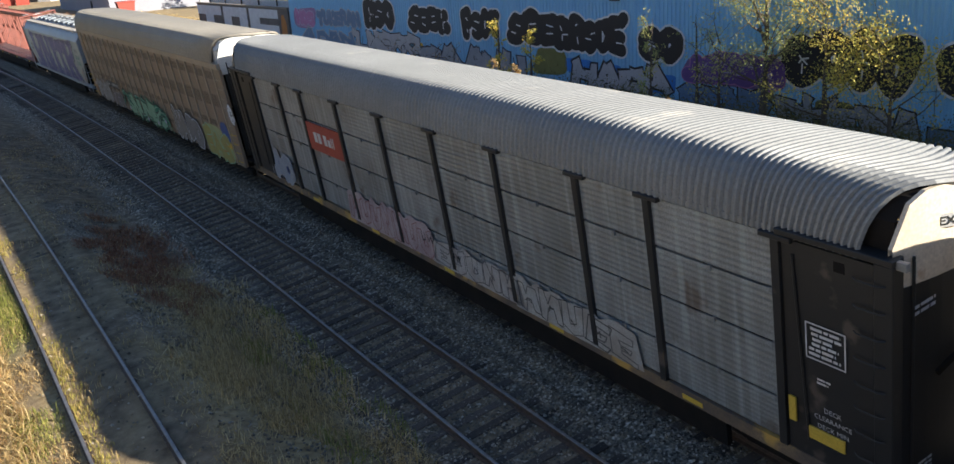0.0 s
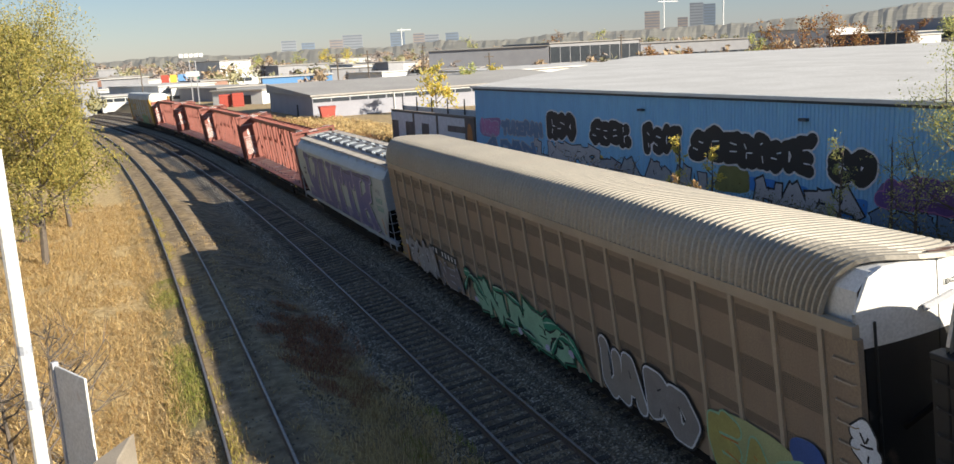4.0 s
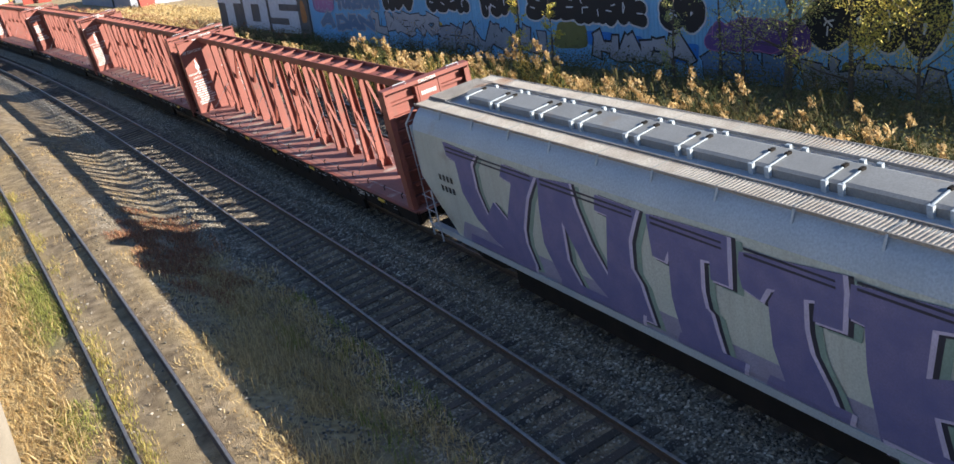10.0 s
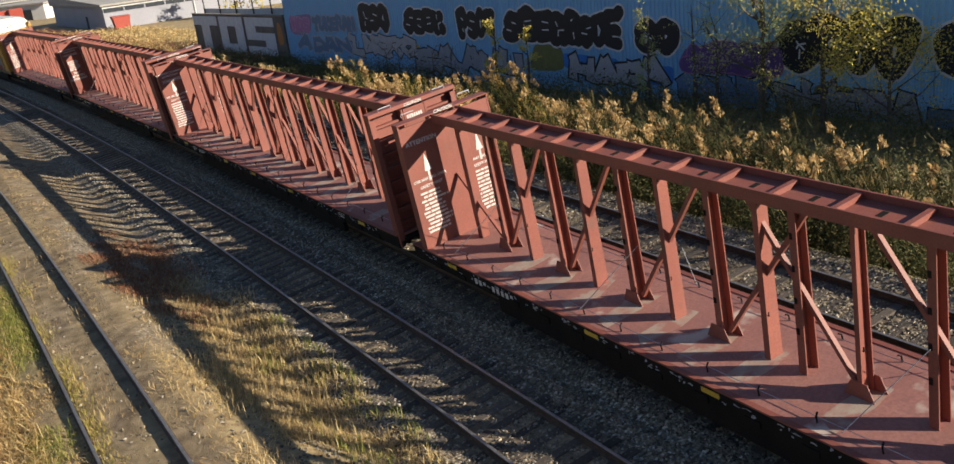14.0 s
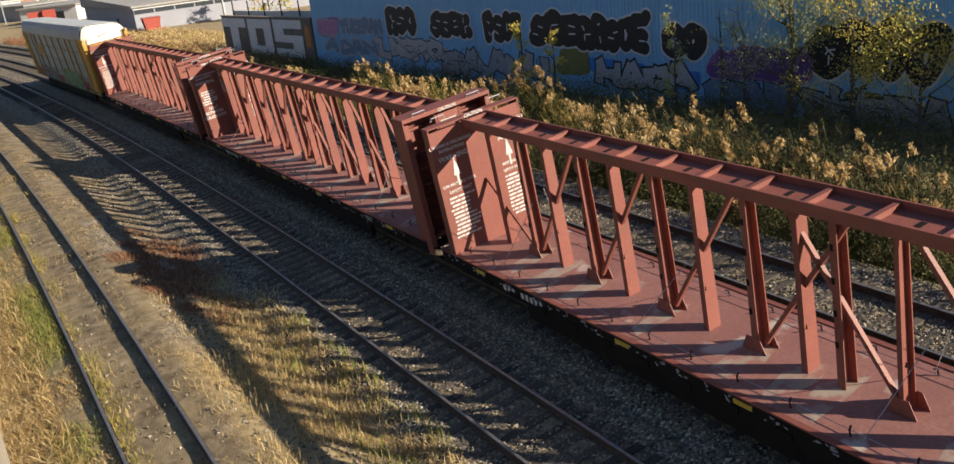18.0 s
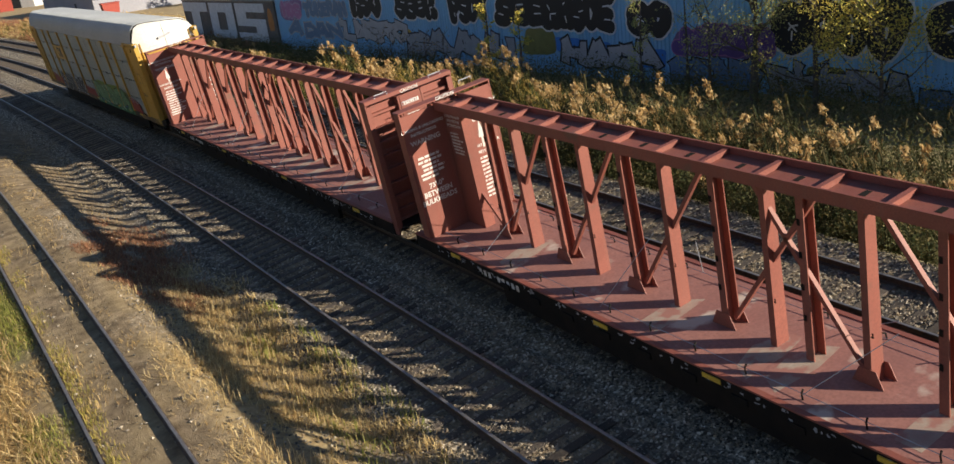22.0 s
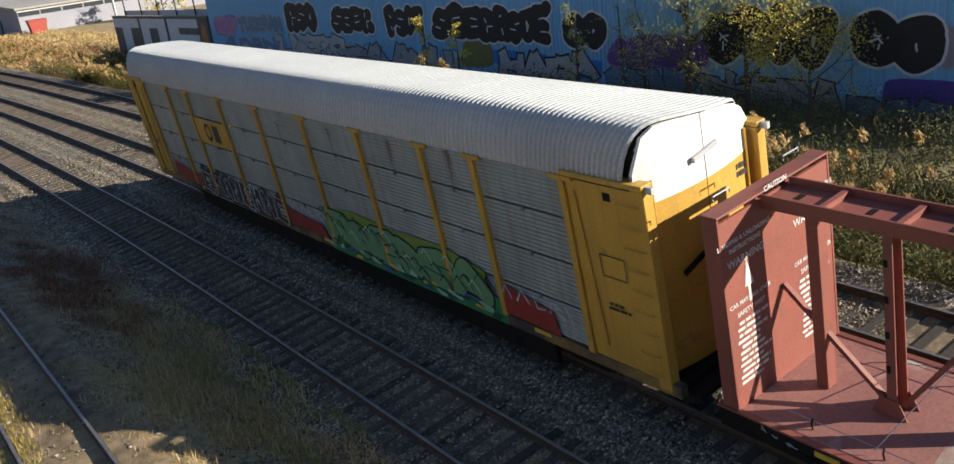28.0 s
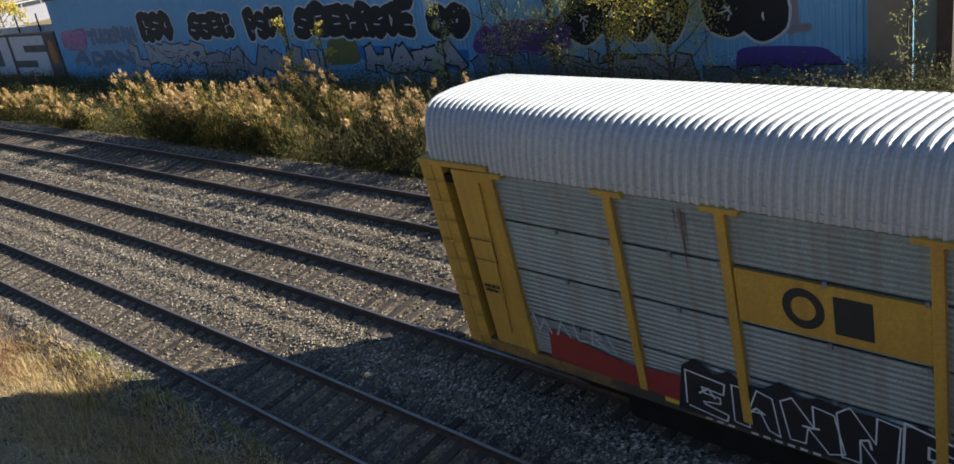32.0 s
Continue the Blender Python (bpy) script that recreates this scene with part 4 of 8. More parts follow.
def autorack(label, s0, s1, posts, post_mat, end_mat, panel_mat, roof_mat, roof_pitch, upper, lower, sill_mat, roof_in=0.1, bulge=0.9, door_in=0.3, tail=0.4, rows=(1.19, 2.04, 3.03, 4.02, 4.92), ribs=10, rib_depth=0.014):
    car, c = car_at("autorack_car", label, s0, s1)
    h = (s1 - s0) / 2
    part("underframe", box(-0.35, 0.35, -h + 0.3, h - 0.3, 0.55, 1.0, 0.02), FRAME_BLACK, car)
    part("floor", box(-1.5, 1.5, -h + 0.35, h - 0.35, 1.0, 1.08), FRAME_BLACK, car)
    for sx in (-1, 1):
        bm = bmesh.new()
        a, b = sx * 1.62, sx * 1.45
        add_box(bm, min(a, b), max(a, b), -h + 0.25, h - 0.25, 0.92, 1.17)
        part("side_sill", bm, sill_mat, car)
        # Low black plate that stands for the shade under the car.
        bm = bmesh.new()
        a, b = sx * 1.42, sx * 1.3
        add_box(bm, min(a, b), max(a, b), -h + 3.9, h - 3.9, 0.2, 0.92)
        part("skirt", bm, FRAME_BLACK, car)
    part("roof", roof_bm(-h + roof_in, h - 0.1, roof_pitch, 0.052, bulge=bulge, tail=tail), roof_mat, car, "corrugated arched metal roof")
    for sx in (-1, 1):
        part("roof_rail", box(*sorted((sx * 1.58, sx * 1.5)), -h + 0.3, h - 0.3, 4.92, 5.04), roof_mat, car)
        x = sx * 1.57
        for p0, p1 in zip(posts, posts[1:]):
            for z0, z1 in zip(rows, rows[1:]):
                part("side_panel", ribbed_panel(p0 - c + 0.03, p1 - c - 0.03, z0 + 0.02, z1 - 0.02, x, ribs, rib_depth), panel_mat, car)
        for p in posts:
            bm = box(*sorted((sx * 1.535, sx * 1.655)), p - c - 0.075, p - c + 0.075, 1.17, 4.86)
            post = part("side_post", bm, post_mat, car)
            part("post_cap", box(*sorted((sx * 1.53, sx * 1.665)), p - c - 0.3, p - c + 0.3, 4.862, 4.95, 0.01), post_mat, post)
        if sx < 0:
            for p0, p1 in zip(posts, posts[1:]):
                for z in rows[1:-1]:
                    part("panel_clip", box(-1.63, -1.59, (p0 + p1) / 2 - c - 0.03, (p0 + p1) / 2 - c + 0.03, z - 0.06, z + 0.04), HATCH_GREY, car)
                    part("panel_clip", box(-1.63, -1.59, p0 - c + 0.1, p0 - c + 0.16, z - 0.05, z + 0.04), HATCH_GREY, car)
        for d, e in ((-1, posts[0]), (1, posts[-1])):
            inner, outer = e - c, d * (h - (0.55 if d < 0 else 0.35))
            lo, hi = sorted((inner + d * 0.09, outer - d * (0.22 if d < 0 else 0.68)))
            ep = part("end_panel", box(*sorted((sx * 1.6, sx * 1.5)), lo, hi, 1.17, 4.9), end_mat, car)
            part("corner_post", box(*sorted((sx * 1.64, sx * 1.4)), *sorted((outer - d * 0.2, outer + d * 0.1)), 1.0, 4.96, 0.015), end_mat, car)
            if d > 0:
                part("corner_flange", box(*sorted((sx * 1.62, sx * 1.42)), outer - 0.46, outer - 0.21, 1.0, 4.96), end_mat, car)
                part("gap_plate", box(*sorted((sx * 1.4, sx * 1.38)), outer - 0.7, outer - 0.44, 1.1, 4.9), FRAME_BLACK, car)
            part("end_cap", box(*sorted((sx * 1.66, sx * 1.4)), *sorted((inner + d * 0.0, outer + d * 0.1)), 4.962, 5.06, 0.012), end_mat, car)
            if sx < 0:
                for i in range(9):
                    z = 1.3 + i * 0.42
                    part("ladder_rung", tube([(-1.66, outer - d * 0.5, z), (-1.71, outer - d * 0.42, z), (-1.71, outer - d * 0.08, z), (-1.66, outer, z)], 0.014, 5), end_mat, ep)
                part("brace", tube([(-1.63, inner + d * 0.3, 4.7), (-1.63, inner + d * 0.5, 1.5)], 0.02, 5), end_mat, ep)
                part("cutout", box(-1.606, -1.56, *sorted((inner + d * 1.0, inner + d * 1.18)), 4.62, 4.78), FRAME_BLACK, ep)
    for d in (-1, 1):
        end_doors(car, d * (h - (door_in if d < 0 else 0.2)), d, upper, lower, bow=0.25)
        part("end_platform", box(-1.4, 1.4, *sorted((d * (h - 0.5), d * h)), 0.85, 0.95), FRAME_BLACK, car)
        add_bogie(car, d * (h - 3.2))
        add_coupler(car, d * h, d)
    return car, c


rngp = random.Random(11)

CP_POSTS = [8.7, 11.5, 13.5, 16.4, 19.14, 21.97, 24.8, 27.55, 29.5, 31.97]
# The car ahead is out of sight; it only throws its shade.
lead, c = autorack("grey autorack car with black posts", -21.9, 5.35, [p - 28.2 for p in CP_POSTS], BLACK_PAINT, BLACK_PAINT, DULL_PANEL, ROOF_GREY, 0.16, CREAM_PAINT, BLACK_PAINT, FRAME_BLACK)
cp, c = autorack("grey autorack car with black posts and white graffiti", 6.3, 34.55, CP_POSTS, BLACK_PAINT, BLACK_PAINT, DULL_PANEL, ROOF_GREY, 0.16, CREAM_PAINT, BLACK_PAINT,
                 material("dirty_sill", (0.3, 0.2, 0.1), (0.12, 0.09, 0.07), 1.3, 0.7, 0, 0, 30, (0.5, 0.3, 0.07), 1.1, 0.58), tail=0.85, rows=(1.19, 1.98, 2.99, 3.97, 4.92), ribs=8, rib_depth=0.006)
plate = part("sign_plate", box(-1.64, -1.6, 24.9 - c, 27.47 - c, 3.02, 3.94), SIGN_RED, cp, "red sign plate with white marks")
for x0, x1, z0, z1 in ((-0.78, -0.53, -0.14, 0.2), (-0.47, -0.22, -0.14, 0.2), (-0.02, 0.22, -0.14, 0.2), (0.28, 0.48, -0.14, 0.1), (0.54, 0.61, -0.14, 0.2), (0.67, 0.74, -0.14, 0.2)):
    part("sign_mark", flat_shapes([rect(x0, x1, z0, z1)], side_plane(26.2 - c, 3.46, -1.646)), PRINT_WHITE, plate)
P = lambda y, z, x=-1.635: side_plane(y - c, z, x)
rng = random.Random(3)
FADED = spray("faded_white", (0.5, 0.48, 0.46), c2=(0.36, 0.32, 0.29))
SOOT = spray("tag_soot", (0.1, 0.095, 0.09))
ROSE = spray("dull_rose", (0.3, 0.13, 0.13))
outline_scrawl("pink_tag", cp, P(22.7, 1.62), rng, 5.2, 1.0, 7, spray("faded_pink", (0.52, 0.44, 0.44), c2=(0.38, 0.27, 0.27)), ROSE)
outline_scrawl("pale_tag", cp, P(18.1, 1.5), rng, 3.9, 0.75, 5, FADED, spray("chalk_grey", (0.16, 0.15, 0.15)))
outline_scrawl("pale_tag", cp, P(14.2, 1.5), rng, 4.0, 0.8, 5, spray("pale_white", (0.48, 0.48, 0.46), c2=(0.34, 0.3, 0.26)), SOOT)
for y, z, k in ((20.3, 1.75, 0.8), (18.9, 1.6, 0.5)):
    tagged(part("thin_tag", flat_shapes(strokes([[(-0.4 * k, 0.2 * k), (-0.4 * k, -0.16 * k), (-0.2 * k, -0.1 * k), (-0.22 * k, 0.16 * k)], [(0.0, 0.16 * k), (0.02, -0.12 * k), (0.2 * k, 0.1 * k), (0.24 * k, -0.14 * k), (0.4 * k, 0.12 * k)]], 0.03), P(y, z, -1.66)), SP_BLACK, cp), kind="stuff")
sprayed_letters("grey_tag", cp, P(30.9, 1.7), rng, "AO", 1.7, 1.1, SP_SHADOW, SP_SILVER, SP_BLUE, 0.4, 0.04)
tagged(part("stencil_box", flat_shapes(strokes([[(-0.34, -0.3), (0.34, -0.3), (0.34, 0.3), (-0.34, 0.3), (-0.34, -0.3)]], 0.025) + bars(rng, -0.3, 0.3, -0.26, 0.26, 6), P(7.85, 3.35)), PRINT_WHITE, cp), kind="stuff")
tagged(part("stencil", flat_shapes(bars(rng, -0.15, 0.15, -0.08, 0.05, 2), P(7.9, 2.7)), PRINT_WHITE, cp), kind="stuff")
for i, w in enumerate(("DECK", "CLEARANCE", "DECK MIN")):
    tagged(part("stencil", text_bm(w, 0.12, P(7.75, 2.15 - i * 0.16)), PRINT_WHITE, cp), kind="stuff")
part("yellow_plate", box(-1.64, -1.6, 7.55 - c, 8.2 - c, 1.55, 1.78, 0.01), SP_YELLOW, cp, "yellow notice plate")
part("reflector", box(-1.66, -1.63, 8.42 - c, 8.55 - c, 1.75, 2.2), SP_YELLOW, cp, "yellow reflector strip")
for y in (10.8, 14.9, 19.5, 23.8, 28.3):
    part("reflector", box(-1.63, -1.61, y - c - 0.25, y - c + 0.25, 0.97, 1.07), SP_YELLOW, cp)
for x0, x1, lift, bm, mat, nm in ((0, 0, 0.012, flat_shapes([rect(-1.0 + i * 0.2, -0.8 + i * 0.2, -0.1, 0.1) for i in range(10)], front_plane(0.0, 0.0, 5.35)), PRINT_WHITE, "notice_strip"), (0, 0, 0.016, text_bm("EXCESS HEIGHT CAR", 0.17, front_plane(0.0, 0.0, 5.29), 0.004), PRINT_BLACK, "notice_line")):
    for v in bm.verts:
        v.co.y = 6.3 + 0.12 - c - lift + 1.0 * (v.co.x / 1.56) ** 2
    part(nm, bm, mat, cp)
tagged(part("stencil", flat_shapes(bars(rng, -0.4, 0.4, -0.1, 0.1, 2), front_plane(-0.9, 6.3 + 0.3 + 0.07 - c, 4.2)), SP_SHADOW, cp), kind="stuff")
tagged(part("stencil", flat_shapes(bars(rng, -0.3, 0.3, -0.12, 0.12, 3), front_plane(-0.9, 6.3 + 0.3 + 0.07 - c, 1.5)), PRINT_WHITE, cp), kind="stuff")


# Tan autorack with punched bands and many narrow bays
def punched_material():
    m = material("punched_band", (0.235, 0.175, 0.12), (0.205, 0.152, 0.105), 0.8, 0.7)
    t = m.node_tree
    b = t.nodes["Principled BSDF"]
    co = t.nodes.new("ShaderNodeTexCoord")
    mp = t.nodes.new("ShaderNodeMapping")
    mp.inputs["Scale"].default_value = (0, 22, 24)
    vor = t.nodes.new("ShaderNodeTexVoronoi")
    vor.inputs["Scale"].default_value, vor.inputs["Randomness"].default_value = 1.0, 0.0
    mr = t.nodes.new("ShaderNodeMapRange")
    mr.inputs[1].default_value, mr.inputs[2].default_value = 0.22, 0.3
    mx = t.nodes.new("ShaderNodeMix")
    mx.data_type = "RGBA"
    mx.inputs[6].default_value = (0.02, 0.016, 0.013, 1)
    old = b.inputs["Base Color"].links[0].from_socket
    t.links.new(co.outputs["Object"], mp.inputs[0])
    t.links.new(mp.outputs[0], vor.inputs["Vector"])
    t.links.new(vor.outputs["Distance"], mr.inputs[0])
    t.links.new(mr.outputs[0], mx.inputs[0])
    t.links.new(old, mx.inputs[7])
    t.links.new(mx.outputs[2], b.inputs["Base Color"])
    return m


PUNCHED = punched_material()


RUST = spray("rust", (0.2, 0.1, 0.06))


def tan_autorack(s0, s1):
    car, c = car_at("autorack_car", "brown autorack car with tan arched roof and green graffiti", s0, s1)
    h = (s1 - s0) / 2
    part("underframe", box(-0.35, 0.35, -h + 0.3, h - 0.3, 0.55, 1.0, 0.02), FRAME_BLACK, car)
    part("floor", box(-1.5, 1.5, -h + 0.35, h - 0.35, 0.98, 1.06), FRAME_BLACK, car)
    part("roof", roof_bm(-h + 0.72, h - 0.08, 0.21, 0.078, bulge=1.0, tail=0.0), ROOF_TAN, car, "corrugated arched tan roof")
    e0, e1 = 36.6 - c, 62.2 - c
    n = 21
    bay = (e1 - e0) / n
    bands = [(0.72, 1.28, 0), (1.28, 1.42, 1), (1.42, 2.2, 0), (2.2, 2.42, 1), (2.42, 3.1, 0), (3.1, 3.62, 1), (3.62, 4.3, 0), (4.3, 4.62, 1), (4.62, 4.75, 0)]
    for sx in (-1, 1):
        x0, x1 = sorted((sx * 1.6, sx * 1.54))
        for i in range(n):
            a, b = e0 + i * bay + 0.055, e0 + (i + 1) * bay - 0.055
            panel = part("side_panel", box(x0, x1, a, b, 0.72, 4.76), TAN_PAINT, car)
            if sx < 0:
                for z0, z1, k in bands:
                    if k:
                        part("punched_band", box(-1.604, -1.58, a + 0.03, b - 0.03, z0, z1), PUNCHED, panel)
        for i in range(n + 1):
            y = e0 + i * bay
            part("side_post", box(*sorted((sx * 1.5, sx * 1.66)), y - 0.055, y + 0.055, 0.72, 4.78), TAN_POST, car)
        part("roof_rail", box(*sorted((sx * 1.65, sx * 1.5)), -h + 1.0, h - 0.3, 4.78, 5.0), TAN_POST, car)
        part("side_sill", box(*sorted((sx * 1.62, sx * 1.45)), -h + 0.3, h - 0.3, 0.5, 0.72), FRAME_BLACK, car)
        for d, e in ((-1, e0), (1, e1)):
            outer = d * (h - (0.93 if d < 0 else 0.2))
            part("end_panel", box(*sorted((sx * 1.62, sx * 1.5)), *sorted((e + d * 0.07, outer)), 0.72, 4.78), TAN_PAINT, car)
            if sx < 0:
                for i in range(10):
                    z = 0.95 + i * 0.38
                    part("ladder_rung", tube([(-1.63, outer - d * 0.55, z), (-1.69, outer - d * 0.5, z), (-1.69, outer - d * 0.12, z), (-1.63, outer - d * 0.07, z)], 0.014, 5), SP_YELLOW if z < 2.2 else TAN_POST, car)
    for d in (-1, 1):
        end_doors(car, d * (h - (0.85 if d < 0 else 0.2)), d, WHITE_PAINT, BLACK_PAINT, bow=0.2, hood_mat=WHITE_PAINT)
        part("end_platform", box(-1.4, 1.4, *sorted((d * (h - 0.5), d * h)), 0.85, 0.95), FRAME_BLACK, car)
        add_bogie(car, d * (h - 3.2))
        add_coupler(car, d * h, d)
    bm = text_bm("EXCESS HEIGHT CAR", 0.125, front_plane(0.72, 0, 5.28), 0.003)
    for v in bm.verts:
        v.co.y = -h + 0.85 - 0.03 + 0.2 * (v.co.x / 1.56) ** 2
    part("notice_line", bm, PRINT_BLACK, car)
    tilt = Matrix.Translation((0.45, -h + 0.92, 5.795)) @ Matrix.Rotation(0.168, 4, "Y")
    for x0, x1, y0_, y1_ in ((-0.55, -0.05, -0.05, 0.06), (0.0, 0.42, -0.02, 0.08), (-0.3, 0.2, 0.09, 0.15)):
        part("rust_patch", flat_shapes([rect(x0, x1, y0_, y1_)], tilt), RUST, car)
    return car, c


tan, c = tan_autorack(34.85, 63.35)
P = lambda y, z, x=-1.665: side_plane(y - c, z, x)
rng = random.Random(21)
part("number_board", flat_shapes([rect(-1.5, 1.5, -0.17, 0.17)], P(57.2, 1.98)), PRINT_BLACK, tan)
tagged(part("number_bar", flat_shapes([rect(-1.2 + i * 0.36, -1.03 + i * 0.36, -0.1, 0.1) for i in (0, 1, 3, 4, 5, 6, 7)], P(57.2, 1.98, -1.669)), PRINT_WHITE, tan), kind="stuff")
sprayed_letters("grey_tag", tan, P(60.0, 1.35), rng, "SKRUA", 3.6, 1.2, spray("tag_grey", (0.36, 0.34, 0.33)), PRINT_BLACK, SP_WHITE, 0.5, 0.03, slab=True, loose=0.16)
sprayed_letters("grey_tag", tan, P(56.6, 1.2), rng, "NEA", 2.4, 0.9, spray("tag_umber", (0.24, 0.2, 0.19)), SP_SILVER, SP_SILVER, 0.4, 0.03)


def ribbon(points, w):
    """A band that follows points, with the width w."""
    out = []
    up, dn = [], []
    for i, (x, y) in enumerate(points):
        x0, y0 = points[max(i - 1, 0)]
        x1, y1 = points[min(i + 1, len(points) - 1)]
        n = math.hypot(x1 - x0, y1 - y0) or 1
        k = w * (0.55 + 0.45 * math.sin(i * 1.3))
        up.append((x - (y1 - y0) / n * k / 2, y + (x1 - x0) / n * k / 2))
        dn.append((x + (y1 - y0) / n * k / 2, y - (x1 - x0) / n * k / 2))
    for i in range(len(points) - 1):
        out.append([up[i], dn[i], dn[i + 1], up[i + 1]])
    return out


MINT = spray("mint", (0.42, 0.62, 0.48))
EMERALD = spray("emerald", (0.02, 0.2, 0.1))
sprayed_letters("green_letter", tan, P(50.6, 1.3), rng, "SNUNEO", 7.2, 1.15, SP_LTGREEN, SP_BLACK, SP_DKGREEN, 0.5, 0.05, halo=EMERALD, slab=True, loose=0.15)
# long sweeping bands that bind the letters
for k, (a0, a1, z0, z1, bow, wd) in enumerate(((4.3, 2.3, 0.5, -0.3, 0.35, 0.34), (4.5, 3.0, -0.2, 0.2, 0.45, 0.2), (-2.3, -5.0, 0.3, -0.6, 0.55, 0.42), (-2.6, -4.2, -0.5, 0.1, 0.4, 0.24), (1.5, -1.0, 0.55, 0.4, 0.12, 0.16), (0.8, -2.0, -0.45, -0.5, 0.1, 0.18))):
    curve = [(-(a0 + (a1 - a0) * q / 9), z0 + (z1 - z0) * q / 9 + bow * math.sin(math.pi * q / 9)) for q in range(10)]
    part("band_edge", flat_shapes(ribbon(curve, wd + 0.16), P(50.6, 1.3), 0.02 + 0.004 * k), SP_BLACK, tan)
    part("green_band", flat_shapes(ribbon(curve, wd), P(50.6, 1.3), 0.0215 + 0.004 * k), (SP_GREEN, EMERALD)[k % 2], tan)
    part("mint_line", flat_shapes(ribbon([(p, q + 0.05) for p, q in curve], 0.06), P(50.6, 1.3), 0.023 + 0.004 * k), MINT, tan)
for y, z in ((53.9, 1.0), (46.6, 1.2), (50.2, 0.85), (48.2, 0.9)):
    part("pale_bubble", flat_shapes([blob(0, 0, 0.17, 0.1, rng, 14)], P(y, z), 0.05), SP_LILAC, tan)
sprayed_letters("grey_tag", tan, P(43.9, 1.4), rng, "UA", 1.8, 1.3, spray("tag_stone", (0.3, 0.27, 0.24)), SP_WHITE, SP_BLACK, 0.42, 0.05, halo=SP_BLACK)
sprayed_letters("grey_tag", tan, P(41.7, 1.4), rng, "RD", 2.0, 1.3, spray("tag_ash", (0.27, 0.25, 0.24)), SP_WHITE, SP_BLACK, 0.42, 0.05, halo=SP_BLACK)
part("lime_ground", flat_shapes([blob(0, 0, 1.75, 0.75, rng, 26, 0.08)], P(38.5, 1.4)), SP_LIME, tan)
sprayed_letters("lime_piece", tan, P(38.6, 1.35), rng, "EAS", 3.2, 1.2, spray("straw_yellow", (0.42, 0.38, 0.12)), SP_LTGREEN, SP_ORANGE, 0.36, 0.05, lift=0.004)
part("blue_tag", flat_shapes([blob(0, 0, 0.45, 0.4, rng, 20, 0.15)], P(37.1, 2.1), 0.003), SP_BLUE, tan)
sprayed_letters("white_mark", tan, side_plane(35.75 - c, 3.0, -1.63), rng, "8", 0.55, 0.9, SP_WHITE, SP_BLACK, SP_BLACK, 0.5, 0.04)
part("yellow_plate", flat_shapes([rect(-0.25, 0.25, -0.12, 0.12)], P(36.9, 1.5, -1.68)), SP_YELLOW, tan)
part("marker_stripe", flat_shapes([rect(-0.09, 0.09, -0.45, 0.3)], P(62.1, 1.2, -1.67)), SP_ORANGE, tan)
part("marker_tip", flat_shapes([rect(-0.09, 0.09, 0.3, 0.5)], P(62.1, 1.2, -1.67)), SP_WHITE, tan)
tagged(part("tag_script", flat_shapes(strokes([[(-0.4, 0.1), (-0.25, -0.1), (-0.1, 0.1), (0.05, -0.1), (0.2, 0.1), (0.3, -0.05), (0.45, 0.08)]], 0.03), P(51.0, 0.95)), SP_WHITE, tan), kind="stuff")


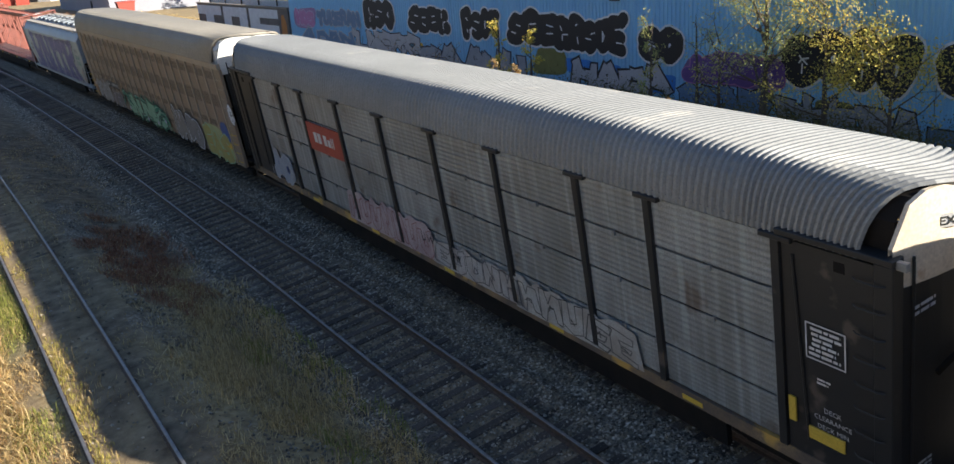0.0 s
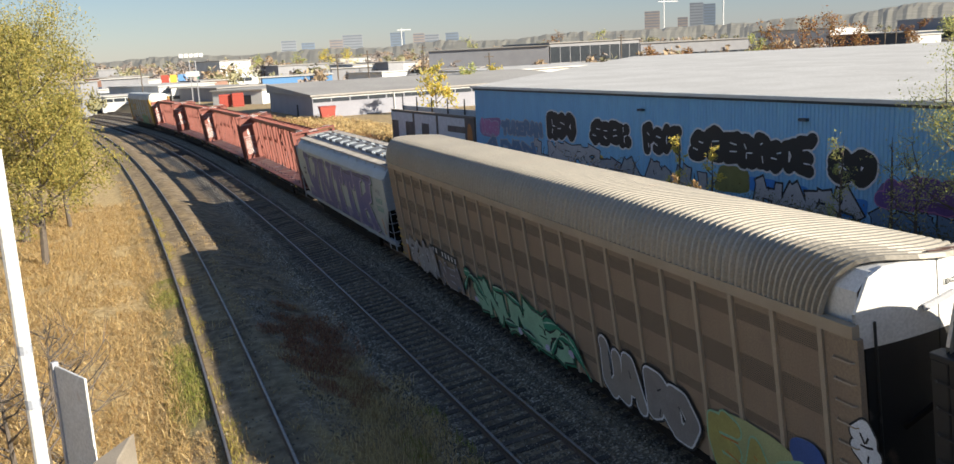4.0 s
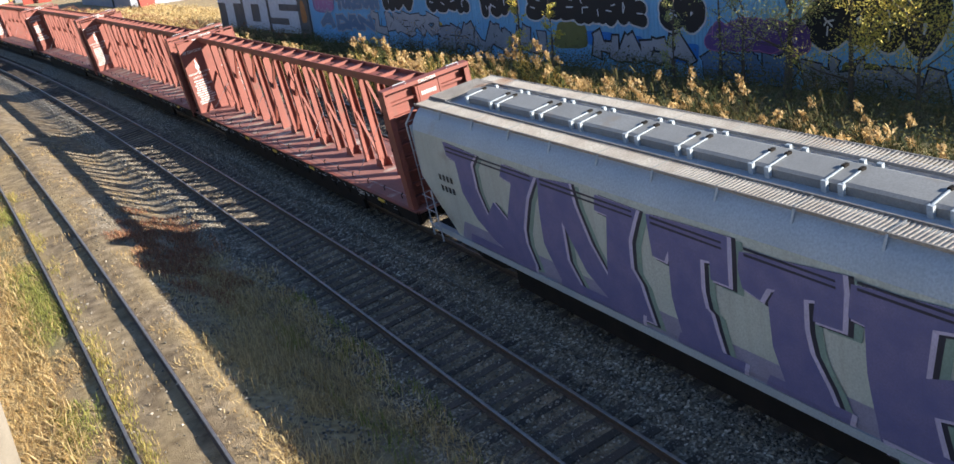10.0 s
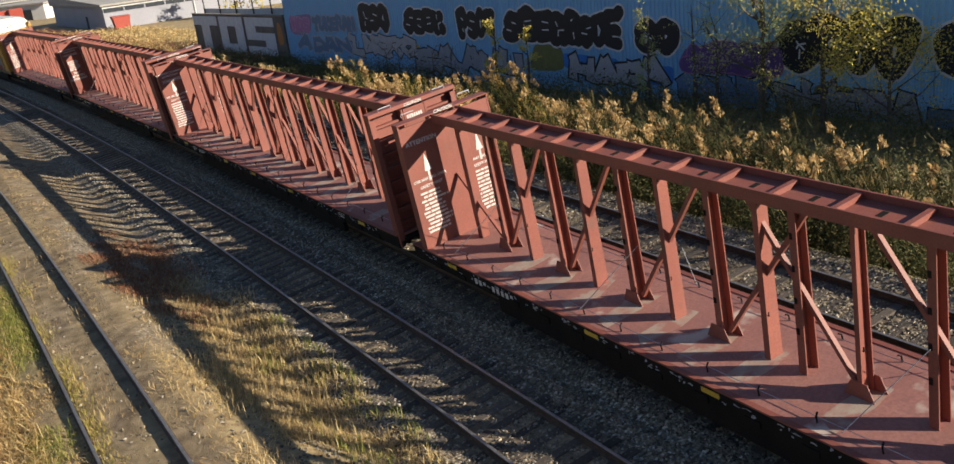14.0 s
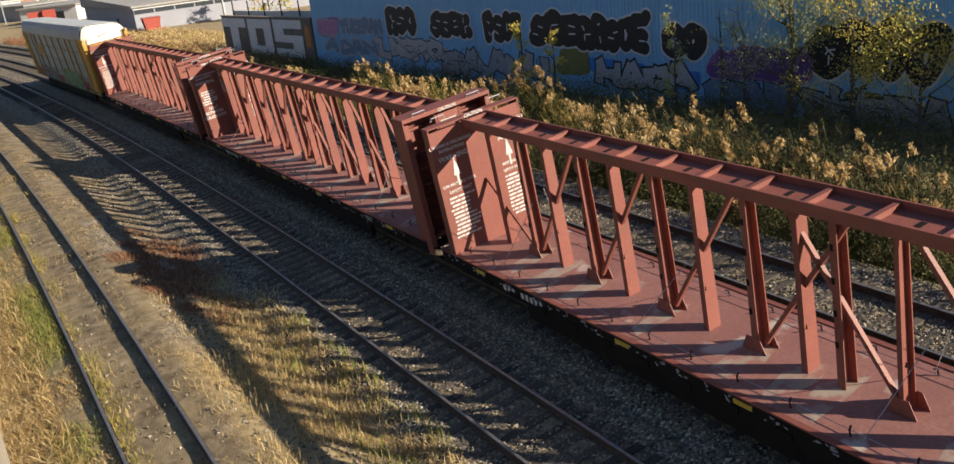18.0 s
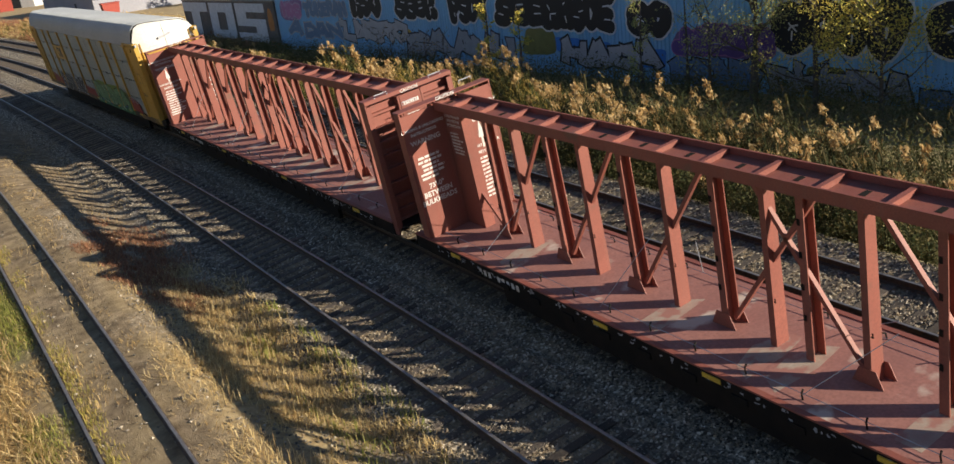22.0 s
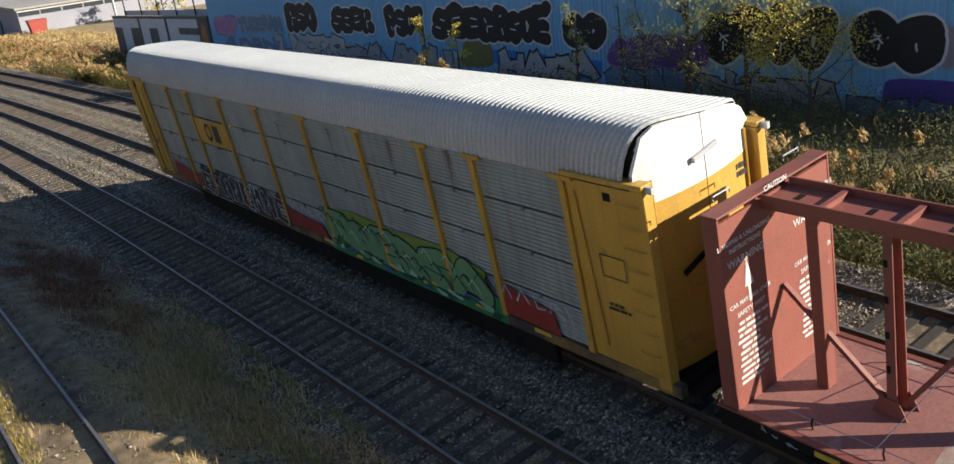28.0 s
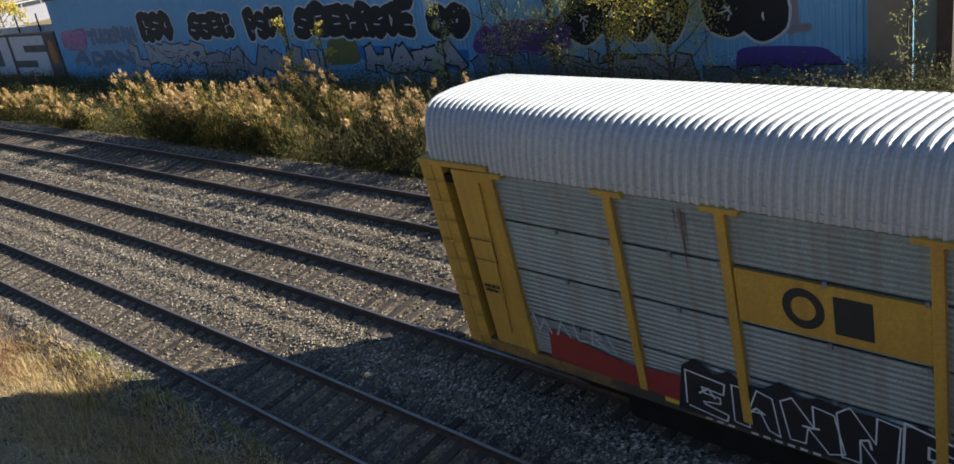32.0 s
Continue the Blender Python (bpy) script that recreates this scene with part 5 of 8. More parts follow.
# Covered hopper
def hopper(s0, s1):
    car, c = car_at("covered_hopper_car", "grey covered hopper car with large purple graffiti letters", s0, s1)
    h = (s1 - s0) / 2
    y0, y1 = 64.45 - c, 83.95 - c
    sec = [(-1.5, 1.0), (-1.56, 1.25), (-1.6, 1.9), (-1.61, 2.7), (-1.6, 3.5), (-1.57, 3.98), (-1.5, 4.14), (-1.36, 4.33), (-1.22, 4.46), (-0.8, 4.5), (0, 4.52)]
    sec = sec + [(-x, z) for x, z in reversed(sec[:-1])]

    def skin(lo, hi, mat, label=""):
        bm = bmesh.new()
        rows = []
        inner = np.linspace(y0 + 1.28, y1 - 1.28, 11)
        for y in [y0, y0 + 0.64, *inner, y1 - 0.64, y1]:
            cut = 1.0 + 1.6 * max(0.0, 1 - min(y - y0, y1 - y) / 1.28)
            rows.append([bm.verts.new((x, float(y), max(z, cut))) for x, z in sec[lo:hi]])
        for a, b in zip(rows, rows[1:]):
            for j in range(hi - lo - 1):
                bm.faces.new((a[j], a[j + 1], b[j + 1], b[j]))
        return part("hopper_side" if mat == HOPPER_BUFF else "hopper_roof", bm, mat, car, label, True)

    n = len(sec)
    skin(0, 6, HOPPER_BUFF)
    skin(n - 6, n, HOPPER_BUFF)
    skin(5, n - 5, HOPPER_GREY)
    for d, y in ((-1, y0), (1, y1)):
        slope = bmesh.new()
        up = [(-1.57, 3.98), (-1.5, 4.14), (-1.36, 4.33), (-1.22, 4.46), (0, 4.52), (1.22, 4.46), (1.36, 4.33), (1.5, 4.14), (1.57, 3.98)]
        top = [slope.verts.new((x, y, z)) for x, z in up]
        mid = [slope.verts.new((x, y, 2.6)) for x in (-1.6, 1.6)]
        slope.faces.new(top + [mid[1], mid[0]])
        part("end_sheet", slope, HOPPER_GREY, car)
        # Near black: dirt, and the neighbouring car's shade put into the colour.
        under = bmesh.new()
        under.faces.new([under.verts.new(v) for v in ((-1.6, y, 2.59), (1.6, y, 2.59), (1.5, y - d * 1.28, 1.0), (-1.5, y - d * 1.28, 1.0))])
        part("slope_sheet", under, FRAME_BLACK, car, "dirty slope sheet, darkened as if in shade")
        bm = bmesh.new()
        vs = [bm.verts.new((-1.612, y + (-d) * q, z)) for q, z in ((0.0, 1.05), (0.0, 2.55), (1.35, 1.05))]
        part("end_platform", box(-1.45, 1.45, *sorted((y - d * 1.7, y + d * 0.25)), 0.98, 1.06), FRAME_BLACK, car)
        bm.free()
        for sx in (-1, 1):
            part("end_shadow_plate", box(*sorted((sx * 1.618, sx * 1.5)), *sorted((y + d * 0.01, y - d * 0.02)), 2.6, 4.1), HOPPER_GREY, car)
            ladder = part("ladder", tube([(sx * 1.6, y + d * 0.22, 0.75), (sx * 1.6, y + d * 0.22, 4.1), (sx * 1.3, y + d * 0.15, 4.5)], 0.03, 6), HOPPER_GREY, car)
            part("ladder_rail", tube([(sx * 1.68, y - d * 0.45, 0.75), (sx * 1.68, y - d * 0.45, 2.3)], 0.022, 6), SP_SILVER, ladder)
            part("ladder_rail", tube([(sx * 1.0, y + d * 0.28, 0.95), (sx * 1.0, y + d * 0.28, 4.4)], 0.022, 6), HOPPER_GREY, ladder)
            for i in range(8):
                z = 1.2 + i * 0.42
                part("rung", tube([(sx * 1.6, y + d * 0.24, z), (sx * 1.0, y + d * 0.28, z)], 0.014, 5), SP_SILVER, ladder)
                if z < 2.4:
                    part("rung", tube([(sx * 1.66, y + d * 0.22, z), (sx * 1.68, y - d * 0.45, z)], 0.014, 5), SP_SILVER, ladder)
            part("end_strut", beam((sx * 0.5, y + d * 0.2, 1.05), (sx * 0.4, y - d * 0.75, 2.3), 0.07, 0.07), HATCH_GREY, car)
        add_bogie(car, y - d * 2.0)
        add_coupler(car, y + d * 0.25, d)
    for sx in (-1, 1):
        part("side_sill", box(*sorted((sx * 1.56, sx * 1.4)), y0 - 0.2, y1 + 0.2, 0.92, 1.1), HOPPER_GREY, car)
        part("outlet_beam", box(*sorted((sx * 1.36, sx * 1.2)), y0 + 3.6, y1 - 3.6, 0.22, 0.93), FRAME_BLACK, car)
        frame = part("walkway", box(*sorted((sx * 1.26, sx * 1.235)), y0 - 0.15, y1 + 0.15, 4.52, 4.58), GRATING, car)
        part("walkway_edge", box(*sorted((sx * 0.78, sx * 0.755)), y0 - 0.15, y1 + 0.15, 4.54, 4.6), GRATING, frame)
        bm = bmesh.new()
        y = y0 - 0.15
        while y < y1 + 0.15:
            add_box(bm, *sorted((sx * 1.235, sx * 0.78)), y, y + 0.028, 4.545, 4.575)
            y += 0.085
        tagged(part("walkway_slats", bm, GRATING, frame), kind="stuff")
        y = y0 + 0.4
        while y < y1:
            part("walkway_bracket", beam((sx * 1.25, y, 4.55), (sx * 1.4, y, 4.2), 0.05, 0.03), HOPPER_GREY, frame)
            part("walkway_joint", box(*sorted((sx * 1.24, sx * 0.77)), y, y + 0.03, 4.577, 4.587), HATCH_GREY, frame)
            y += 1.62
    for d, y in ((-1, y0), (1, y1)):
        bm = bmesh.new()
        for i in range(24):
            x = -0.76 + i * 0.066
            add_box(bm, x, x + 0.022, *sorted((y + d * 0.1, y - d * 0.75)), 4.6, 4.63)
        for i in range(9):
            yy = y + d * 0.1 - d * i * 0.1
            add_box(bm, -0.76, 0.76, yy - 0.012, yy + 0.012, 4.6, 4.635)
        tagged(part("cross_walkway", bm, GRATING, car, "steel grating platform"), kind="stuff")
    # trough hatch with rounded ends
    bm = bmesh.new()
    a0, a1 = y0 + 0.9, y1 - 0.9
    ring = []
    for k in range(9):
        t = math.pi * k / 8
        ring.append((0.42 * math.cos(t), a1 - 0.42 + 0.42 * math.sin(t)))
    for k in range(9):
        t = math.pi + math.pi * k / 8
        ring.append((0.42 * math.cos(t), a0 + 0.42 + 0.42 * math.sin(t)))
    lo = [bm.verts.new((x, y, 4.5)) for x, y in ring]
    hi = [bm.verts.new((x, y, 4.66)) for x, y in ring]
    cen = [bm.verts.new((x * 0.8, y, 4.69)) for x, y in ring]
    m_ = len(ring)
    for i in range(m_):
        j = (i + 1) % m_
        bm.faces.new((lo[i], lo[j], hi[j], hi[i]))
        bm.faces.new((hi[i], hi[j], cen[j], cen[i]))
    bm.faces.new(cen)
    hatch = part("trough_hatch", bm, HATCH_GREY, car, "long grey hatch cover with clamps")
    y = a0 + 0.9
    i = 0
    while y < a1 - 0.4:
        part("hatch_strap", beam((-0.44, y, 4.705), (0.1, y + 0.08, 4.705), 0.03, 0.02), HOPPER_GREY, hatch)
        part("strap_latch", box(0.08, 0.2, y + 0.05, y + 0.12, 4.695, 4.74), FRAME_BLACK, hatch)
        for sx in (-1, 1):
            part("hatch_clamp", box(*sorted((sx * 0.5, sx * 0.43)), y - 0.05, y + 0.05, 4.5, 4.71), HOPPER_GREY, hatch)
        y += (1.5, 0.32, 1.15, 0.36)[i % 4]
        i += 1
    # spilled grain on the hatch
    rg = random.Random(5)
    verts, faces = [], []
    for _ in range(420):
        px, py = rg.gauss(0.08, 0.13), y0 + 3.1 + rg.gauss(0, 0.38)
        r = rg.uniform(0.015, 0.04)
        b = len(verts)
        for k in range(4):
            verts.append((px + r * math.cos(k * 1.57), py + r * math.sin(k * 1.57), 4.695))
        verts.append((px, py, 4.7 + r))
        faces += [(b + k, b + (k + 1) % 4, b + 4) for k in range(4)]
    tagged(poly_object("spilled_grain", verts, faces, island_material("grain", [(0.35, 0.22, 0.08), (0.5, 0.36, 0.16), (0.25, 0.15, 0.06)]), car), kind="stuff")
    return car, c


hop, c = hopper(63.9, 84.4)


def hull(y, z):
    """Place on the bulging side of the hopper."""
    zs, xs = (1.0, 1.25, 1.9, 2.7, 3.5, 3.98, 4.14, 4.33), (-1.5, -1.56, -1.6, -1.61, -1.6, -1.57, -1.5, -1.36)
    return float(np.interp(z, zs, xs))


def hull_paint(name, shapes, mat, lift, parent=None):
    """Paint that follows the hopper's side, one part for each shape in (train metre, height)."""
    obs = []
    for s in shapes:
        bm = bmesh.new()
        vs = [bm.verts.new((0, p - c, z)) for p, z in s]
        for tri in tessellate_polygon([[Vector((p, z, 0)) for p, z in s]]):
            if len(set(tri)) == 3:
                bm.faces.new([vs[i] for i in tri])
        for z in (1.25, 1.9, 2.7, 3.5, 3.98):
            g = bm.verts[:] + bm.edges[:] + bm.faces[:]
            bmesh.ops.bisect_plane(bm, geom=g, plane_co=(0, 0, z), plane_no=(0, 0, 1))
        for v in bm.verts:
            v.co.x = hull(v.co.y, v.co.z) - lift
        obs.append(part(name, bm, mat, parent or hop))
    return obs


# Slab letters: corners as (share of width from the rear edge, share of height from below)
SLAB = {
    "W": [(0.0, 1.0), (0.39, 0.97), (0.32, 0.87), (0.32, 0.63), (0.39, 0.39), (0.5, 0.56), (0.62, 0.43), (0.75, 0.82), (0.64, 0.85), (0.68, 0.97), (1.0, 0.95), (0.89, 0.74), (0.79, 0.42), (0.78, 0.28), (0.82, 0.06), (0.65, 0.0), (0.41, 0.13), (0.24, 0.3), (0.13, 0.53), (0.12, 0.84), (0.02, 0.87)],
    "N": [(0.06, 0.96), (0.4, 1.0), (0.43, 0.82), (0.52, 0.53), (0.64, 0.29), (0.73, 0.84), (0.62, 0.85), (0.64, 0.98), (1.0, 0.97), (0.9, 0.7), (0.88, 0.46), (0.94, 0.35), (0.99, 0.02), (0.65, 0.0), (0.43, 0.23), (0.26, 0.63), (0.24, 0.27), (0.34, 0.02), (0.1, 0.03), (0.0, 0.34), (0.03, 0.7), (0.06, 0.87)],
    "T": [(0.0, 0.97), (1.0, 1.0), (0.99, 0.86), (0.97, 0.63), (0.76, 0.63), (0.77, 0.77), (0.66, 0.76), (0.63, 0.52), (0.65, 0.38), (0.71, 0.35), (0.78, 0.03), (0.27, 0.0), (0.21, 0.35), (0.25, 0.73), (0.18, 0.63), (0.02, 0.64), (0.01, 0.84)],
    "U": [(0.03, 0.92), (0.99, 1.0), (1.0, 0.88), (0.97, 0.62), (0.71, 0.61), (0.74, 0.76), (0.64, 0.74), (0.63, 0.53), (0.66, 0.37), (0.79, 0.16), (0.86, 0.0), (0.38, 0.0), (0.29, 0.29), (0.29, 0.62), (0.37, 0.73), (0.29, 0.72), (0.21, 0.61), (0.03, 0.65), (0.0, 0.79)],
    "K": [(0.02, 0.94), (0.46, 0.98), (0.47, 0.87), (0.38, 0.85), (0.35, 0.58), (0.65, 0.71), (0.67, 0.86), (0.56, 0.88), (0.58, 0.98), (0.94, 1.0), (0.98, 0.89), (0.89, 0.87), (0.85, 0.58), (0.69, 0.53), (0.77, 0.43), (1.0, 0.14), (0.83, 0.1), (0.68, 0.21), (0.52, 0.42), (0.38, 0.38), (0.41, 0.18), (0.43, 0.02), (0.12, 0.0), (0.11, 0.19), (0.08, 0.47), (0.08, 0.74), (0.0, 0.75)],
}
letters = [('W', 82.29, 78.21, 1.16, 3.91), ('N', 78.31, 74.8, 1.25, 3.9), ('T', 74.54, 72.5, 1.29, 3.89), ('U', 72.31, 70.2, 1.34, 3.9), ('K', 70.15, 66.59, 0.9, 3.98)]


def slab(ch, a, b, z0, z1):
    return [(a + (b - a) * x, z0 + (z1 - z0) * y) for x, y in SLAB[ch]]


def shift(s, dy, dz):
    return [(p + dy, z + dz) for p, z in s]


def fat(s, d):
    """A polygon pushed outwards by d along its corners."""
    out = []
    n = len(s)
    area = sum(s[i][0] * s[(i + 1) % n][1] - s[(i + 1) % n][0] * s[i][1] for i in range(n))
    k = 1 if area > 0 else -1
    for i in range(n):
        (x0, y0), (x1, y1), (x2, y2) = s[i - 1], s[i], s[(i + 1) % n]
        a, b = Vector((x1 - x0, y1 - y0)), Vector((x2 - x1, y2 - y1))
        a, b = a.normalized() if a.length else a, b.normalized() if b.length else b
        nrm = Vector((a.y + b.y, -a.x - b.x)) * k
        if nrm.length > 1e-3:
            nrm.normalize()
        out.append((x1 + nrm.x * d, y1 + nrm.y * d))
    return out


GHOST_GREEN = spray("ghost_green", (0.24, 0.34, 0.3))
shapes = [slab(*q) for q in letters]
hull_paint("letter_fade", [[(82.5, 1.1), (66.0, 1.1), (66.6, 1.7), (82.1, 1.7)]], spray("lavender", (0.3, 0.29, 0.42)), 0.004)
for i, s in enumerate(shapes):
    up = 0.004 + 0.0045 * i
    fill = hull_paint("painted_letter", [s], SP_PURPLE, up + 0.004)[0]
    hull_paint("letter_edge", [shift(fat(s, 0.03), -0.07, -0.014)], SP_LILAC, up + 0.003, fill)
    hull_paint("letter_shade", [shift(fat(s, 0.055), -0.15, -0.02)], SP_DKPURPLE, up + 0.0015, fill)
    hull_paint("letter_ghost", [shift(fat(s, 0.05), -0.3, -0.05)], GHOST_GREEN, up + 0.0005, fill)
    top = max(z for p, z in s)
    ps = [p for p, z in s if z > top - 0.35]
    for k in range(2):
        hull_paint("scratch_line", [[(max(ps) - 0.1, top - 0.1 - 0.11 * k), (min(ps) + 0.15, top - 0.13 - 0.11 * k), (min(ps) + 0.15, top - 0.17 - 0.11 * k), (max(ps) - 0.1, top - 0.15 - 0.11 * k)]], SP_DKPURPLE, up + 0.005, fill)
for a, b in ((82.0, 79.0), (78.0, 75.2), (74.2, 72.5), (72.0, 70.3), (69.6, 67.9)):
    hull_paint("letter_block", [[(a, 1.12), (b, 1.12), (b - 0.1, 1.42), (a - 0.15, 1.42)]], SP_PURPLE, 0.0285)
    hull_paint("letter_edge", [[(b, 1.12), (b - 0.1, 1.12), (b - 0.2, 1.42), (b - 0.1, 1.42)]], SP_LILAC, 0.03)
hull_paint("number_bar", [[(82.9 - 0.2 * i, 2.75 - r * 0.32), (82.78 - 0.2 * i, 2.75 - r * 0.32), (82.78 - 0.2 * i, 2.92 - r * 0.32), (82.9 - 0.2 * i, 2.92 - r * 0.32)] for i in range(4) for r in range(2)], PRINT_BLACK, 0.01)
pale_green = spray("pale_green", (0.25, 0.4, 0.34))
hull_paint("year_mark", [[(66.1 - 0.2 * i, 3.28 - 0.03 * i), (65.96 - 0.2 * i, 3.28 - 0.03 * i), (65.96 - 0.2 * i, 3.46), (66.1 - 0.2 * i, 3.46)] for i in range(4)], spray("pale_grey", (0.36, 0.38, 0.38)), 0.008)
hull_paint("green_bar", [[(66.25 - 0.28 * i, z), (66.05 - 0.28 * i, z), (66.05 - 0.28 * i, z + 0.26), (66.25 - 0.28 * i, z + 0.26)] for i in range(4) for z in (2.78, 2.38)], pale_green, 0.008)
hull_paint("orange_stroke", [[(65.75, 1.3), (65.62, 1.28), (65.7, 2.05), (65.82, 2.05)]], SP_ORANGE, 0.012)
hull_paint("stencil", bars(random.Random(4), 66.3, 66.8, 2.1, 2.4, 4), SP_SHADOW, 0.008)


# Centre-beam flat cars
def tapered_post(y, top, front):
    """A post that narrows upwards: a closed box, or a channel whose open side looks forward by front metres."""
    bm = bmesh.new()
    if front is None:
        plan = [(-0.165, -0.07), (0.165, -0.07), (0.165, 0.07), (-0.165, 0.07)]
    else:
        a = 0.045 - front
        plan = [(-0.165, a), (-0.14, a), (-0.14, 0.03), (0.14, 0.03), (0.14, a), (0.165, a), (0.165, 0.045), (-0.165, 0.045)]
    n = len(plan)
    lo = [bm.verts.new((x, y + q, 1.08)) for x, q in plan]
    hi = [bm.verts.new((x * 0.78, y + q * 0.85, top)) for x, q in plan]
    for k in range(n):
        bm.faces.new((lo[k], lo[(k + 1) % n], hi[(k + 1) % n], hi[k]))
    bm.faces.new(lo[::-1])
    bm.faces.new(hi)
    return bm


def centerbeam(label, s0, s1, seed, deep, warn):
    car, c = car_at("centerbeam_flatcar", label, s0, s1)
    h = (s1 - s0) / 2
    rng = random.Random(seed)
    rear = 0.5 if seed == 4 else 0.9
    part("deck", box(-1.44, 1.44, -h + 0.1, h - 0.1, 1.0, 1.08), DECK_RED, car, "worn red deck with scrape marks")
    part("centre_sill", box(-0.35, 0.35, -h + 0.3, h - 0.3, 0.4, 1.0), FRAME_BLACK, car)
    for sx in (-1, 1):
        part("side_sill", box(*sorted((sx * 1.48, sx * 1.36)), -h + 0.1, h - 0.1, 0.66, 1.06, 0.01), FRAME_BLACK, car)
        # Added black strip fills the open space below with painted shade.
        part("belly_sill", box(*sorted((sx * 1.42, sx * 1.3)), -h + 4.2, h - 4.2, 0.22, 0.66), FRAME_BLACK, car)
        part("sill_lip", box(*sorted((sx * 1.5, sx * 1.38)), -h + 0.1, h - 0.1, 1.062, 1.1), RED_OXIDE, car)
        y = -h + 1.3
        while y < h - 1:
            part("tie_down", box(*sorted((sx * 1.52, sx * 1.49)), y, y + 0.35, 0.7, 0.84), FRAME_BLACK, car)
            if sx < 0:
                # Pale blobs painted on the sill for sunlit ballast glimpsed through gaps.
                flecks = [blob(rng.uniform(-0.5, 0.5), rng.uniform(-0.1, 0.06), rng.uniform(0.02, 0.07), rng.uniform(0.012, 0.035), rng, 7, 0.4) for _ in range(7)]
                tagged(part("flaking_paint", flat_shapes(flecks, side_plane(y + 0.6, 0.95, -1.4835)), SP_SHADOW, car), kind="stuff")
            part("deck_hook", tube([(sx * 1.15, y + 0.3, 1.08), (sx * 1.15, y + 0.32, 1.2), (sx * 1.08, y + 0.34, 1.24)], 0.018, 5), FRAME_BLACK, car)
            y += 1.22
        for y in (-h + 2.5, -h + 8.3, 0.4, h - 8.0, h - 2.2):
            part("reflector", box(*sorted((sx * 1.497, sx * 1.47)), y - 0.22, y + 0.22, 0.9, 1.0), SP_YELLOW, car)
        cable = [(sx * 1.1, -h + 1.2, 1.2), (sx * 1.08, 0, 1.14), (sx * 1.1, h - 1.2, 1.22)]
        part("tie_cable", tube(cable, 0.009, 4), SP_SHADOW, car)
        for k in range(4):
            y = -h + 3.5 + k * (2 * h - 7) / 3 + rng.uniform(-0.5, 0.5)
            part("tie_cable", tube([(sx * 0.3, y, 2.0 + rng.random()), (sx * 1.15, y + rng.uniform(0.6, 1.5), 1.12)], 0.008, 4), SP_SHADOW, car)
    # top chord: an open channel with cross ribs
    z0 = 4.52
    chord = part("top_chord", box(-0.36, 0.36, -h + 0.42, h - rear - 0.02, z0, z0 + 0.03), RED_OXIDE, car)
    for sx in (-1, 1):
        part("chord_flange", box(*sorted((sx * 0.4, sx * 0.362)), -h + 0.42, h - rear - 0.02, z0 - 0.08, z0 + 0.16), RED_OXIDE, chord)
    y = -h + 1.6
    while y < h - 1:
        part("chord_rib", box(-0.36, 0.36, y - 0.05, y + 0.05, z0 + 0.032, z0 + 0.13), RED_OXIDE, chord)
        part("chord_hole", box(-0.1, 0.1, y + 0.55, y + 0.66, z0 + 0.031, z0 + 0.036), FRAME_BLACK, chord)
        y += 1.23
    # Posts in pairs about the middle: braced ones turn their backs to the ends, plain ones to the middle.
    mid = (-0.2, -0.27, -0.33, -0.13)[seed - 1]
    braced, plain = (1.58, 4.09, 6.61, 9.1), (0.38, 2.87, 5.39, 7.92)
    for side in (-1, 1):
        for p in braced + plain:
            y = mid + side * p
            foot_plate = p in braced
            closed = (side > 0) != foot_plate or (deep and side < 0 and foot_plate)
            if side > 0 and foot_plate or side < 0 and not foot_plate:
                front = 0.17
            else:
                front = 0.1
            post = part("post", tapered_post(y, z0, None if closed and (deep or side > 0) else front), RED_OXIDE, car)
            if rng.random() < 0.7:
                scrape = [(0.75 * a + rng.uniform(-0.12, 0.12), 0.3 * b + rng.uniform(-0.1, 0.1)) for a, b in ((-1, -0.7), (0.2, -1), (1.1, -0.5), (0.9, 0.6), (0.1, 1), (-0.9, 0.7))]
                part("scrape", flat_shapes([scrape], Matrix.Translation((-0.45, y - 0.05, 1.0825))), DECK_WORN, car)
            if foot_plate:
                gus = bmesh.new()
                for dx in (-1, 1):
                    shape = ((-0.3, 1.085), (0.3, 1.085), (0.16, 1.4), (-0.16, 1.4))
                    q = [gus.verts.new((dx * 0.185, y + a, z)) for a, z in shape]
                    gus.faces.new(q)
                    w = [gus.verts.new((dx * 0.17, y + a, z)) for a, z in shape]
                    gus.faces.new(w[::-1])
                    for k in range(4):
                        gus.faces.new((q[k], q[(k + 1) % 4], w[(k + 1) % 4], w[k]))
                part("gusset", gus, RED_OXIDE, post)
                part("diagonal", beam((0, y - side * 0.16, 1.25), (0, y - side * 2.3, z0 - 0.12), 0.09, 0.085), RED_OXIDE, car)
                if p > 9:
                    part("end_brace", beam((0, y + side * 0.16, 1.25), (0, h - rear - 0.02 if side > 0 else -h + 0.2, 2.85), 0.09, 0.085), RED_OXIDE, car)
